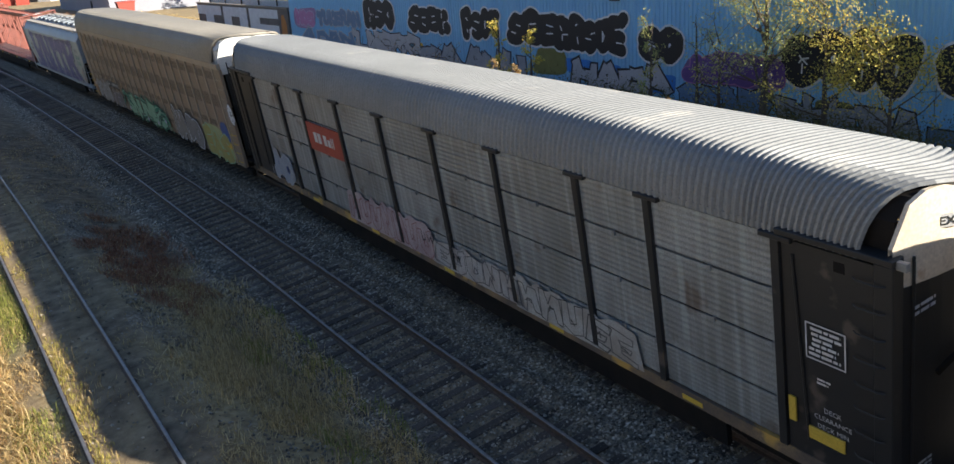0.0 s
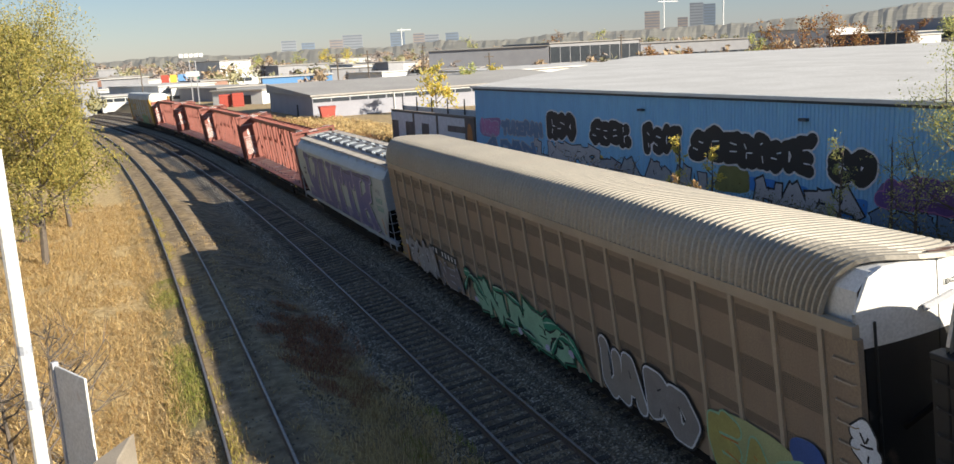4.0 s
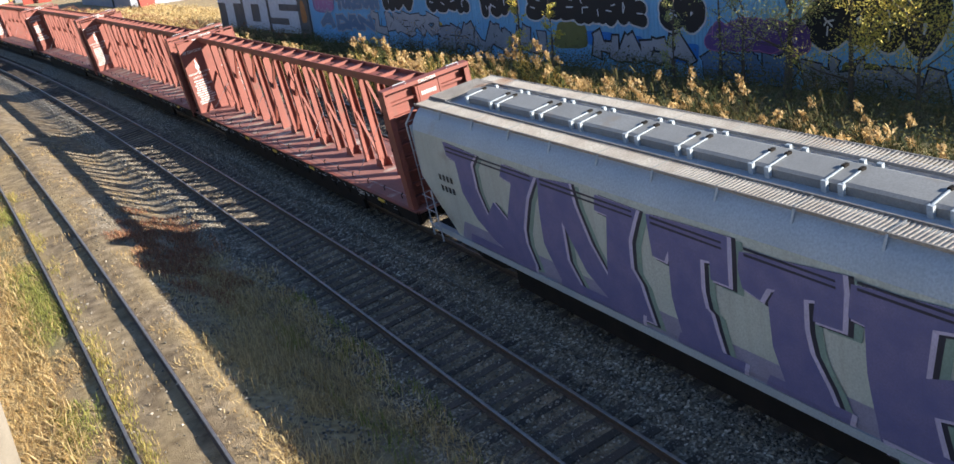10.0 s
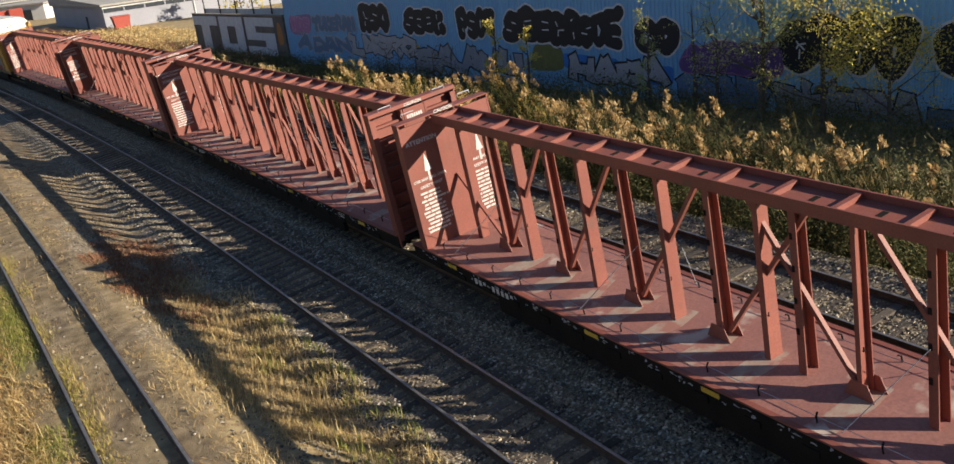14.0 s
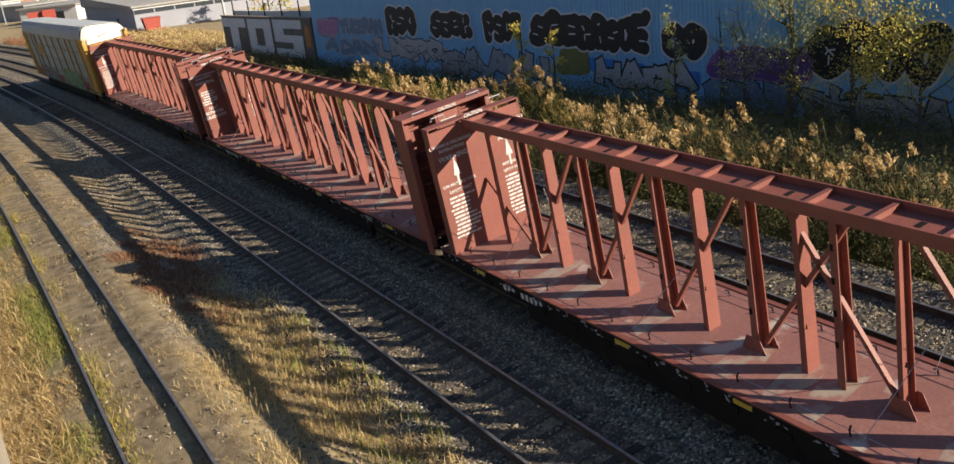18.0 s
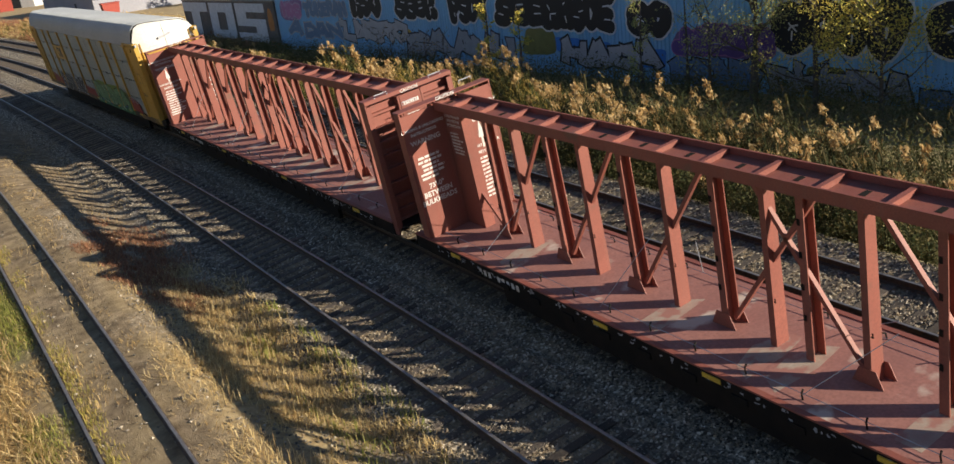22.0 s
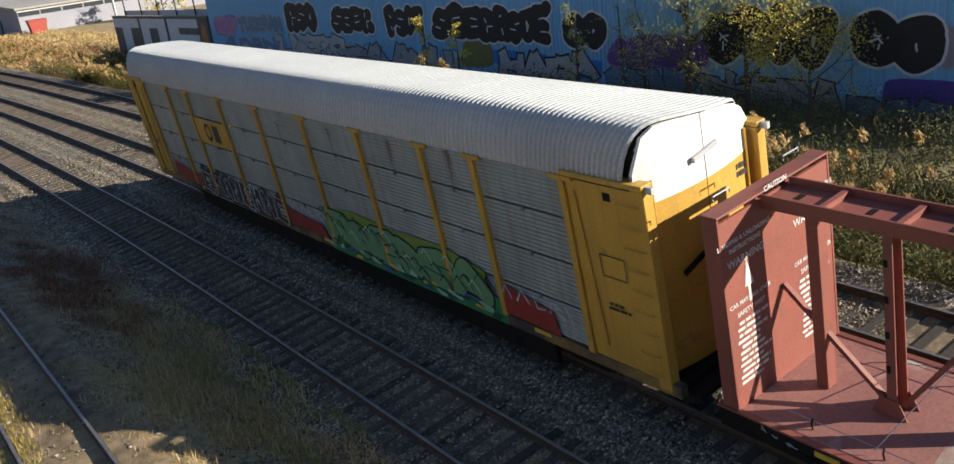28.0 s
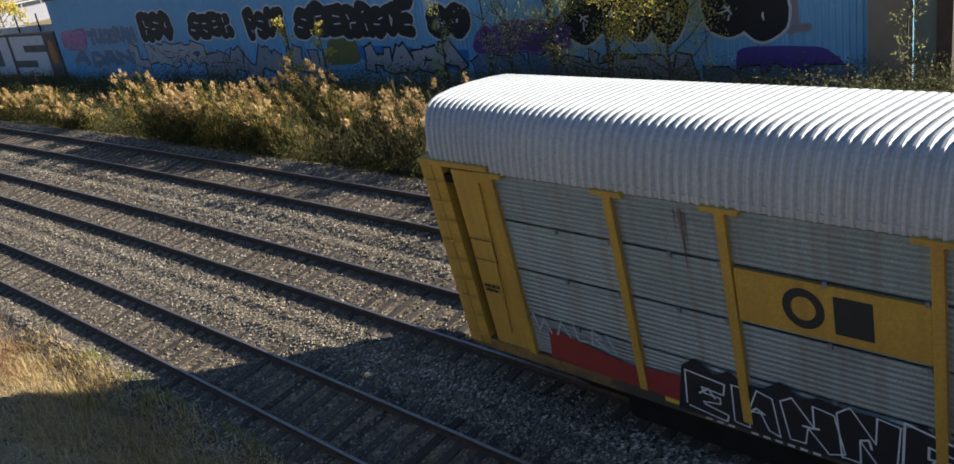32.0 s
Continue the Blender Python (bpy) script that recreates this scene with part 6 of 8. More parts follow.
            if not closed:
                for k in range(4):
                    part("slot", box(-0.172 + 0.009 * k, -0.152 + 0.009 * k, y - 0.03, y + 0.03, 1.9 + k * 0.62, 2.02 + k * 0.62), FRAME_BLACK, post)
            else:
                part("tie_hook", tube([(-0.15, y - 0.1, 2.05), (-0.19, y - 0.15, 2.08), (-0.17, y - 0.13, 2.14)], 0.02, 5), FRAME_BLACK, post)
    # bulkheads
    for d in (-1, 1):
        yi = -h + (0.6, 0.3, 0.4, 0.15)[seed - 1] if d < 0 else h - rear
        yo = yi + d * (0.65 if deep and d < 0 else 0.3)
        bulk = part("bulkhead", box(-1.42, 1.42, *sorted((yi, yi + d * 0.05)), 1.08, 4.58), RED_OXIDE, car, "tall red bulkhead with white stencilled notices")
        for sx in (-1, 1):
            part("bulkhead_post", box(*sorted((sx * 1.45, sx * 1.41)), *sorted((yi - d * 0.01, yo)), 0.7, 4.66), RED_OXIDE, bulk)
            part("bulkhead_flange", box(*sorted((sx * 1.409, sx * 1.28)), *sorted((yo - d * 0.04, yo)), 0.9, 4.6), RED_OXIDE, bulk)
            part("inner_post", box(*sorted((sx * 0.42, sx * 0.36)), *sorted((yi + d * 0.052, yo)), 1.0, 4.6), RED_OXIDE, bulk)
            part("grab_iron", tube([(sx * 1.1, yo + d * 0.02, 4.78), (sx * 1.1, yo + d * 0.02, 4.86), (sx * 0.7, yo + d * 0.02, 4.86), (sx * 0.7, yo + d * 0.02, 4.78)], 0.014, 5), SP_SILVER, bulk)
            for k in range(6):
                z = 1.3 + k * 0.5
                part("step_iron", tube([(sx * 0.75, yo, z), (sx * 0.75, yo + d * 0.09, z), (sx * 1.15, yo + d * 0.09, z), (sx * 1.15, yo, z)], 0.014, 5), RED_OXIDE, bulk)
        part("bulkhead_cap", box(-1.46, 1.46, *sorted((yi - d * 0.02, yo + d * 0.02)), 4.662, 4.78 if d < 0 else 4.7, 0.012), RED_OXIDE, bulk)
        part("bulkhead_web", box(-0.34, 0.34, *sorted((yo - d * 0.05, yo)), 0.95, 4.6), RED_OXIDE, bulk)
        for k in range(8):
            z = 1.35 + k * 0.42
            part("bulkhead_rib", box(-1.27, 1.27, *sorted((yi + d * 0.051, yi + d * 0.2)), z, z + 0.07), RED_OXIDE, bulk)
        part("foot_board", box(-1.3, 1.3, *sorted((yo - d * 0.3, yo + d * 0.15)), 0.92, 0.97), FRAME_BLACK, car)
        part("caution_line", text_bm("CAUTION", 0.13, front_plane(0.0, yo - 0.026 if d < 0 else yi - 0.022, 4.675), 0.003), PRINT_WHITE, bulk)
        if d < 0:
            tagged(part("number_bar", flat_shapes([rect(-0.26 + i * 0.075, -0.21 + i * 0.075, 0, 0.11) for i in range(7)] + bars(rng, -0.25, 0.2, -0.75, -0.25, 5) + bars(rng, -0.25, 0.2, -1.6, -1.1, 4), front_plane(0.0, yo - 0.055 + 0.05, 4.3)), PRINT_WHITE, bulk), kind="stuff")
        if d > 0:
            # notices on the face that looks forward, left and right of the middle web
            face = yi - 0.008
            if not deep:
                part("end_post", box(-0.12, 0.12, face - 0.82, face - 0.6, 1.085, z0 - 0.004, 0.008), RED_OXIDE, car)
            if deep:
                web = part("middle_web", box(-0.16, 0.16, face - 0.85, face + 0.004, 1.085, z0 - 0.004), RED_OXIDE, bulk)
                zz = 4.2
                for w in ("LOADING AND", "UNLOADING", "INSTRUCTION"):
                    part("notice_line", text_bm(w, 0.105, side_plane(face - 0.42, zz, -0.166), 0.003), PRINT_WHITE, web)
                    zz -= 0.13
                tagged(part("notice_print", flat_shapes(bars(rng, -0.3, 0.3, -0.35, 0.3, 7), side_plane(face - 0.42, 3.5, -0.166)), PRINT_WHITE, web), kind="stuff")
            for x, wide in ((-0.85, 1.0), (0.85, 1.0)):
                lines = (("LOADING & UNLOADING", 0.13), ("INSTRUCTIONS", 0.13), ("WARNING", 0.22)) if warn else (("ATTENTION", 0.2),)
                z = 4.28
                for w, s in lines:
                    z -= s * 1.15
                    part("notice_line", text_bm(w, s * 0.86, front_plane(x, face, z), 0.004), PRINT_WHITE, bulk)
                if warn == 2 and x < 0:
                    z2 = 2.45
                    for w in ("73'-0\"", "BETWEEN", "BULKHEADS"):
                        part("notice_line", text_bm(w, 0.2, front_plane(x, face, z2), 0.006), PRINT_WHITE, bulk)
                        z2 -= 0.21
                    tagged(part("notice_print", flat_shapes(bars(rng, -0.4, 0.4, -0.35, 0.35, 6), front_plane(x, face, 3.05)), PRINT_WHITE, bulk), kind="stuff")
                else:
                    part("notice_pictogram", flat_shapes([[(-0.1, -0.2), (0.12, -0.2), (-0.02, 0.3)], rect(-0.03, 0.03, -0.5, -0.2)], front_plane(x, face, 3.45)), PRINT_WHITE, bulk)
                    for w, s, zz in (("CAR MAY FALL OVER", 0.11, 3.0), ("SAFETY FIRST", 0.12, 2.8)):
                        part("notice_line", text_bm(w, s, front_plane(x, face, zz), 0.003), PRINT_WHITE, bulk)
                    tagged(part("notice_print", flat_shapes(bars(rng, -0.45, 0.45, -0.62, 0.62, 11, 0.5), front_plane(x, face, 2.1)), PRINT_WHITE, bulk), kind="stuff")
        add_bogie(car, d * (h - 2.6))
        add_coupler(car, yo, d)
    tagged(part("number_bar", flat_shapes([rect(-0.9 + i * 0.2, -0.78 + i * 0.2, -0.08, 0.08) for i in (0, 1, 2, 4, 5, 6, 7, 8)], side_plane(h - 4.2, 0.85, -1.484)), PRINT_WHITE, car), kind="stuff")
    tagged(part("stencil_box", flat_shapes(strokes([[(-0.22, -0.12), (0.22, -0.12), (0.22, 0.12), (-0.22, 0.12), (-0.22, -0.12)]], 0.02) + bars(rng, -0.18, 0.18, -0.09, 0.09, 3), side_plane(-h + 4.0, 0.85, -1.484)), PRINT_WHITE, car), kind="stuff")
    return car


centerbeam("red centre-beam flat car, empty, with scraped deck", 85.3, 108.95, 1, False, 0)
centerbeam("rusty red centre-beam flat car, empty", 109.75, 133.3, 2, False, 1)
centerbeam("dark red centre-beam flat car, empty", 134.1, 157.1, 3, True, 2)
cb4 = centerbeam("bright red centre-beam flat car, empty", 158.3, 181.15, 4, False, 1)

# Yellow and grey autorack at the rear
CN_POSTS = [184.0, 186.7, 188.6, 191.4, 194.3, 197.25, 200.08, 202.92, 204.85, 207.35]
cn, c = autorack("yellow autorack car with ribbed grey panels and white roof", 181.55, 209.35, CN_POSTS, YELLOW_PAINT, YELLOW_PAINT, GALVANISED, ROOF_BRIGHT, 0.155, WHITE_PAINT, YELLOW_PAINT,
                 material("grimy_sill", (0.34, 0.2, 0.045), (0.09, 0.065, 0.045), 1.1, 0.7, 0, 0, 30, (0.05, 0.042, 0.036), 0.9, 0.5), 0.4, 0.55, 0.5)
P = lambda y, z, x=-1.635: side_plane(y - c, z, x)
rng = random.Random(8)
plate = part("sign_plate", box(-1.62, -1.58, 200.17 - c, 202.83 - c, 3.12, 4.0), YELLOW_PAINT, cn, "yellow sign plate with black marks")
bm = bmesh.new()
m = side_plane(201.5 - c, 3.56, -1.626)
loops = [[bm.verts.new(m @ Vector((-0.33 + k * 0.24 * math.cos(i * 0.2618), k * 0.26 * math.sin(i * 0.2618), 0))) for i in range(24)] for k in (0.74, 1.26)]
for i in range(24):
    bm.faces.new((loops[0][i], loops[1][i], loops[1][(i + 1) % 24], loops[0][(i + 1) % 24]))
part("sign_ring", bm, PRINT_BLACK, plate)
part("sign_block", flat_shapes([rect(0.1, 0.62, -0.3, 0.3)], side_plane(201.5 - c, 3.56, -1.626)), PRINT_BLACK, plate)
part("red_paint", flat_shapes([[(-1.6, -0.4), (1.5, -0.45), (1.6, 0.15), (0.2, 0.0), (-1.5, 0.3)]], P(205.3, 1.6)), SP_RED, cn)
part("red_paint", flat_shapes([[(-1.9, -0.4), (1.9, -0.45), (1.7, 0.0), (0.3, 0.05), (-1.9, 0.4)]], P(196.6, 1.6)), SP_RED, cn)
outline_scrawl("black_letters", cn, P(200.6, 1.55), rng, 6.8, 1.0, 8, SP_BLACK, SP_WHITE)
for y, z, k in ((206.2, 1.95, 1.8), (195.6, 1.9, 2.2), (185.6, 1.85, 2.4)):
    tagged(part("thin_tag", flat_shapes(strokes([[(-0.5 * k, 0.2), (-0.46 * k, -0.16), (-0.36 * k, 0.14), (-0.3 * k, -0.15)], [(-0.22 * k, -0.14), (-0.14 * k, 0.17), (-0.05 * k, -0.12)], [(0.02 * k, 0.18), (0.05 * k, -0.14), (0.16 * k, -0.1)], [(0.22 * k, -0.12), (0.25 * k, 0.16), (0.36 * k, 0.06), (0.27 * k, 0.0), (0.4 * k, -0.16)], [(0.42 * k, 0.15), (0.5 * k, -0.18)]], 0.045), P(y, z, -1.65)), SP_SILVER, cn), kind="stuff")
FERN = spray("spray_fern", (0.17, 0.34, 0.17))
ACID = spray("acid_green", (0.2, 0.3, 0.05))
part("acid_ground", flat_shapes([[(-3.7, -0.3), (3.7, -0.3), (3.75, 0.5), (2.2, 0.78), (0.0, 0.7), (-2.0, 0.8), (-3.75, 0.6)]], P(190.9, 1.62)), ACID, cn)
wave = [(-3.95 + 0.395 * k, -0.12 + 0.16 * abs(math.sin(k * 0.8))) for k in range(21)]
part("green_band", flat_shapes([wave + [(3.95, -0.68), (-3.95, -0.68)]], P(190.6, 1.6), 0.003), spray("leaf_green", (0.04, 0.22, 0.09)), cn)
sprayed_letters("green_letter", cn, P(190.9, 1.68), rng, "ROEDSA", 7.0, 1.05, FERN, SP_BLACK, SP_DKGREEN, 0.66, 0.045, lift=0.006, loose=0.15)
for k in range(26):
    y = 194.5 - k * 0.3
    part("pale_bubble", flat_shapes([blob(0, 0, rng.uniform(0.1, 0.26), rng.uniform(0.04, 0.09), rng, 12, 0.3)], P(y, 1.02 + 0.3 * rng.random()), 0.028 + 0.0005 * k), (SP_LTGREEN, SP_DKGREEN, MINT, SP_DKGREEN, SP_BLUE, SP_YELLOW)[k % 6], cn)
    part("dark_curve", flat_shapes(ribbon([(-0.22, 0.1), (-0.05, 0.2 + 0.1 * rng.random()), (0.15, 0.05), (0.22, -0.15)], 0.055), P(y, 1.3 + 0.75 * rng.random()), 0.042 + 0.0005 * k), (SP_DKGREEN, SP_BLACK, MINT)[k % 3], cn)
part("red_paint", flat_shapes([[(-0.9, -0.4), (0.9, -0.45), (0.8, 0.1), (-0.7, 0.35)]], P(185.8, 1.65)), SP_RED, cn)
tagged(part("number_bar", flat_shapes([rect(-1.1 + i * 0.2, -0.98 + i * 0.2, -0.08, 0.08) for i in (0, 1, 2, 4, 5, 6, 7, 8, 9)], P(202.6, 1.04)), PRINT_WHITE, cn), kind="stuff")
for y in (185.5, 190.0, 194.8, 199.8, 204.2):
    part("reflector", box(-1.64, -1.6, y - c - 0.25, y - c + 0.25, 1.06, 1.15), SP_YELLOW, cn)
rust = spray("rust_run", (0.19, 0.13, 0.1))
for y, z in ((203.6, 4.3), (192.9, 4.3), (190.0, 4.35), (196.0, 4.1), (187.6, 4.4)):
    part("rust_stain", flat_shapes([[(-0.03, 0.5), (0.03, 0.5), (0.02, -0.1), (0.0, -0.62), (-0.015, -0.05)], [(0.06, 0.45), (0.09, 0.45), (0.075, -0.2)], [(-0.11, 0.5), (-0.08, 0.5), (-0.09, 0.05)]], P(y, z, -1.598)), rust, cn)
for y in (183.0, 208.0):
    tagged(part("stencil_box", flat_shapes(strokes([[(-0.3, -0.22), (0.3, -0.22), (0.3, 0.22), (-0.3, 0.22), (-0.3, -0.22)]], 0.02), P(y, 3.3)), PRINT_BLACK, cn), kind="stuff")
    tagged(part("stencil", flat_shapes(bars(rng, -0.3, 0.3, -0.1, 0.1, 2), P(y, 2.45)), PRINT_BLACK, cn), kind="stuff")
tagged(part("number_bar", flat_shapes(bars(rng, -0.25, 0.25, -0.15, 0.15, 2, 0.3), front_plane(0.95, 181.55 + 0.5 + 0.08 - c, 4.3)), PRINT_BLACK, cn), kind="stuff")


# ---- blue warehouse ----
def wall_x(y):
    return 25.55 - 0.125 * y


WALL_FACE = Vector((-1, -0.125, 0)).normalized()
WALL_ALONG = Vector((0.125, -1, 0)).normalized()
WALL_TOP, WALL_FOOT = 5.62, -1.2
house = thing("warehouse", "long blue corrugated warehouse covered in graffiti", "warehouse")
rib = 0.27
sheet_w = rib * 9
prof = [(0.0, 0.0), (0.1, 0.0), (0.135, 0.045), (0.235, 0.045), (0.27, 0.0)]
sv, sf = [], []
for k in range(9):
    for a, d in prof[:-1]:
        sv.append((k * rib + a, d))
sv.append((sheet_w, 0.0))
sheet_me = bpy.data.meshes.new("wall_sheet")
n_ = len(sv)
sheet_me.from_pydata([(a, -d, z) for z in (WALL_FOOT, WALL_TOP) for a, d in sv] + [(0, 0.06, WALL_FOOT), (sheet_w, 0.06, WALL_FOOT), (0, 0.06, WALL_TOP), (sheet_w, 0.06, WALL_TOP)],
                     [], [(i, i + 1, n_ + i + 1, n_ + i) for i in range(n_ - 1)] + [(2 * n_, 2 * n_ + 2, 2 * n_ + 3, 2 * n_ + 1)])
sheet_me.materials.append(BLUE_SHEET)
far_corner = Vector((wall_x(77.8), 77.8, 0))
turn = math.atan2(WALL_ALONG.y, WALL_ALONG.x)
length = (far_corner - Vector((wall_x(15.3), 15.3, 0))).length
count = int(length / sheet_w) + 1
for i in range(count):
    ob = new("wall_sheet", sheet_me)
    ob.parent = house
    p = far_corner + WALL_ALONG * (i * sheet_w)
    ob.matrix_basis = Matrix.Translation(p) @ Matrix.Rotation(turn, 4, "Z")
near_corner = far_corner + WALL_ALONG * (count * sheet_w)
WALL_M = Matrix.Translation(far_corner) @ Matrix.Rotation(turn, 4, "Z")
L_ = count * sheet_w


def wall_part(name, x0, x1, y0, y1, z0, z1, mat, label=""):
    bm = box(x0, x1, y0, y1, z0, z1)
    bmesh.ops.transform(bm, matrix=WALL_M, verts=bm.verts[:])
    return part(name, bm, mat, house, label)


NAVY = material("navy_trim", (0.035, 0.05, 0.075), (0.05, 0.065, 0.09), 1, 0.6)
wall_part("eave_trim", -0.2, L_ + 0.04, -0.08, 0.0, WALL_TOP + 0.002, WALL_TOP + 0.16, NAVY)
wall_part("gutter", -0.3, L_ + 0.04, -0.3, 0.05, WALL_TOP + 0.165, WALL_TOP + 0.36, material("gutter_white", (0.72, 0.72, 0.7), (0.62, 0.62, 0.6), 1, 0.6), "white gutter edge along the roof")
roof_pts = [far_corner - WALL_FACE * 0.02, near_corner + WALL_ALONG * 1.5, Vector((150, 29, 0)), Vector((165, 95, 0)), Vector((74, 151, 0))]
bm = bmesh.new()
top = [bm.verts.new((p.x, p.y, WALL_TOP + 0.37 + (0 if i < 2 else 0.3))) for i, p in enumerate(roof_pts)]
low = [bm.verts.new((p.x, p.y, WALL_TOP + 0.1)) for p in roof_pts]
bm.faces.new(top)
for i in range(5):
    bm.faces.new((top[i], top[(i + 1) % 5], low[(i + 1) % 5], low[i]))
bmesh.ops.recalc_face_normals(bm, faces=bm.faces[:])
part("flat_roof", bm, ROOF_WHITE, house, "wide pale flat roof")
bm = bmesh.new()
for a, b in ((roof_pts[4], roof_pts[0]), (roof_pts[1], roof_pts[2])):
    q = [bm.verts.new((p.x, p.y, z)) for p, z in ((a, -2), (b, -2), (b, WALL_TOP), (a, WALL_TOP))]
    bm.faces.new(q)
part("end_wall", bm, BLUE_SHEET, house)
for a in (24.3, 38.3):
    wall_part("wall_lamp", a, a + 0.5, -0.35, -0.06, 4.7, 4.85, NAVY)
# pillar, door and post at the near end of the wall
wall_part("concrete_pillar", L_ + 0.05, L_ + 1.5, -0.7, 0.3, -1.4, 6.3, CONCRETE, "bare concrete corner pillar")
wall_part("roller_door", L_ + 1.55, L_ + 2.4, -0.02, 0.1, -1.4, 6.0, material("teal_door", (0.3, 0.36, 0.34), (0.25, 0.3, 0.29), 1, 0.6))
wall_part("steel_post", L_ + 2.45, L_ + 3.0, -0.5, 0.1, -1.4, 6.3, material("rusty_post", (0.06, 0.045, 0.035), (0.1, 0.07, 0.05), 2, 0.8))
wall_part("side_wall", L_ + 3.02, L_ + 14, 5.0, 5.2, -1.4, 3.2, NAVY)


def on_wall(y0, y1, z0, z1, out=0.05):
    """Plane, width and height of a stretch of wall between two y and two z."""
    yc, zc = (y0 + y1) / 2, (z0 + z1) / 2
    p = Vector((wall_x(yc), yc, zc)) + WALL_FACE * out
    m = Matrix((WALL_ALONG, Vector((0, 0, 1)), WALL_FACE)).transposed().to_4x4()
    m.translation = p
    return m, abs(y1 - y0) * 1.008, z1 - z0


rng = random.Random(40)
# lower row, then patches, then the black pieces; each row of letters fills one stretch of wall
VIOLET, DEEP_VIOLET, DUSK = spray("violet", (0.16, 0.08, 0.3)), spray("deep_violet", (0.12, 0.07, 0.36)), spray("dusk_blue", (0.16, 0.26, 0.42))
BRIGHT_BLUE, MOSS = spray("bright_blue", (0.05, 0.25, 0.75)), spray("moss_paint", (0.22, 0.22, 0.07))
for y0, y1, z0, z1, mat in ((43.6, 41.3, 0.3, 1.35, BRIGHT_BLUE), (40.6, 39.3, 0.3, 1.2, BRIGHT_BLUE), (37.2, 35.4, -0.1, 0.9, BRIGHT_BLUE), (58.9, 58.1, 0.5, 1.35, SP_YELLOW), (46.5, 43.5, 0.2, 1.7, MOSS), (76.9, 73.2, 1.6, 3.3, spray("pink_wash", (0.34, 0.2, 0.42))), (34.6, 29.0, 0.6, 2.3, spray("plum_wash", (0.2, 0.13, 0.3))), (20.9, 16.0, -0.7, 0.7, DEEP_VIOLET), (27.5, 25.6, -0.5, 0.6, MOSS), (30.6, 29.6, -0.3, 0.8, MOSS)):
    m, w, h = on_wall(y0, y1, z0, z1, 0.048)
    part("paint_patch", flat_shapes([blob(0, 0, w / 2, h / 2, rng, 24, 0.1, 4)], m), mat, house)
for y0, y1, z0, z1, word, f, e, l, wt, ew in (
        (75.6, 67.5, 0.3, 1.6, "ADAN", DUSK, SP_SILVER, SP_SILVER, 0.4, 0.1), (67.2, 58.7, 0.3, 1.9, "LNERO", SP_SILVER, SP_BLACK, SP_BLACK, 0.42, 0.08), (58.5, 53.8, -0.5, 1.3, "SA", SP_SHADOW, SP_DKPURPLE, SP_BLACK, 0.5, 0.1),
        (53.5, 47.3, -0.4, 1.35, "ANU", SP_SHADOW, SP_DKPURPLE, SP_BLACK, 0.42, 0.1), (43.0, 36.0, -0.3, 1.25, "HAOA", SP_SILVER, SP_BLACK, SP_BLACK, 0.45, 0.12), (35.2, 29.8, -0.8, 0.7, "SEND", DUSK, SP_BLACK, SP_SKY, 0.4, 0.08), (29.4, 22.4, -0.9, 0.5, "DHERA", SP_SHADOW, SP_BLACK, SP_BLACK, 0.34, 0.08), (22.2, 15.8, -1.0, 0.0, "RUNE", DUSK, SP_BLACK, SP_SKY, 0.36, 0.07)):
    m, w, h = on_wall(y0, y1, z0, z1, 0.052)
    sprayed_letters("silver_letter", house, m, rng, word, w, h, f, e, l, wt + 0.1, ew, slab=True, loose=0.14)
for y0, y1, z0, z1, word, f, e, l, wt, ew in (
        (76.5, 73.6, 1.8, 3.1, "NOS", spray("rose", (0.5, 0.22, 0.45)), SP_LILAC, SP_LILAC, 0.36, 0.06), (72.8, 66.3, 2.0, 3.2, "TUKERAN", DUSK, SP_SILVER, SP_SILVER, 0.36, 0.07), (65.4, 61.6, 2.0, 4.05, "KSO", SP_BLACK, SP_WHITE, SP_WHITE, 0.66, 0.11), (59.5, 55.0, 2.1, 3.95, "SEEK", SP_BLACK, SP_WHITE, SP_WHITE, 0.66, 0.11),
        (53.3, 49.6, 1.9, 3.95, "PSOT", SP_BLACK, SP_WHITE, SP_WHITE, 0.66, 0.11), (48.6, 43.2, 1.85, 3.85, "SEEK", SP_BLACK, SP_WHITE, SP_WHITE, 0.68, 0.11), (43.1, 39.1, 1.75, 3.8, "RSOE", SP_BLACK, SP_WHITE, SP_WHITE, 0.7, 0.11), (37.8, 35.2, 1.6, 3.55, "8O", SP_BLACK, SP_WHITE, SP_WHITE, 0.78, 0.11),
        (34.4, 29.1, 0.7, 2.3, "NESO", VIOLET, SP_PINK, SP_LILAC, 0.5, 0.05), (28.95, 23.0, 1.1, 3.6, "8O8O", SP_BLACK, SP_WHITE, SP_WHITE, 0.78, 0.12), (21.8, 18.8, 1.15, 3.4, "8O", SP_BLACK, SP_WHITE, SP_WHITE, 0.76, 0.12)):
    m, w, h = on_wall(y0, y1, z0, z1, 0.072)
    sprayed_letters("bubble_letter", house, m, rng, word, w, h, f, e, l, wt + 0.12, ew, loose=0.11)
m, w, h = on_wall(18.9, 17.6, 1.4, 3.1, 0.064)
sprayed_letters("pale_letter", house, m, rng, "NL", w, h, spray("tag_mauve", (0.35, 0.3, 0.36)), SP_SHADOW, SP_SHADOW, 0.4, 0.06)

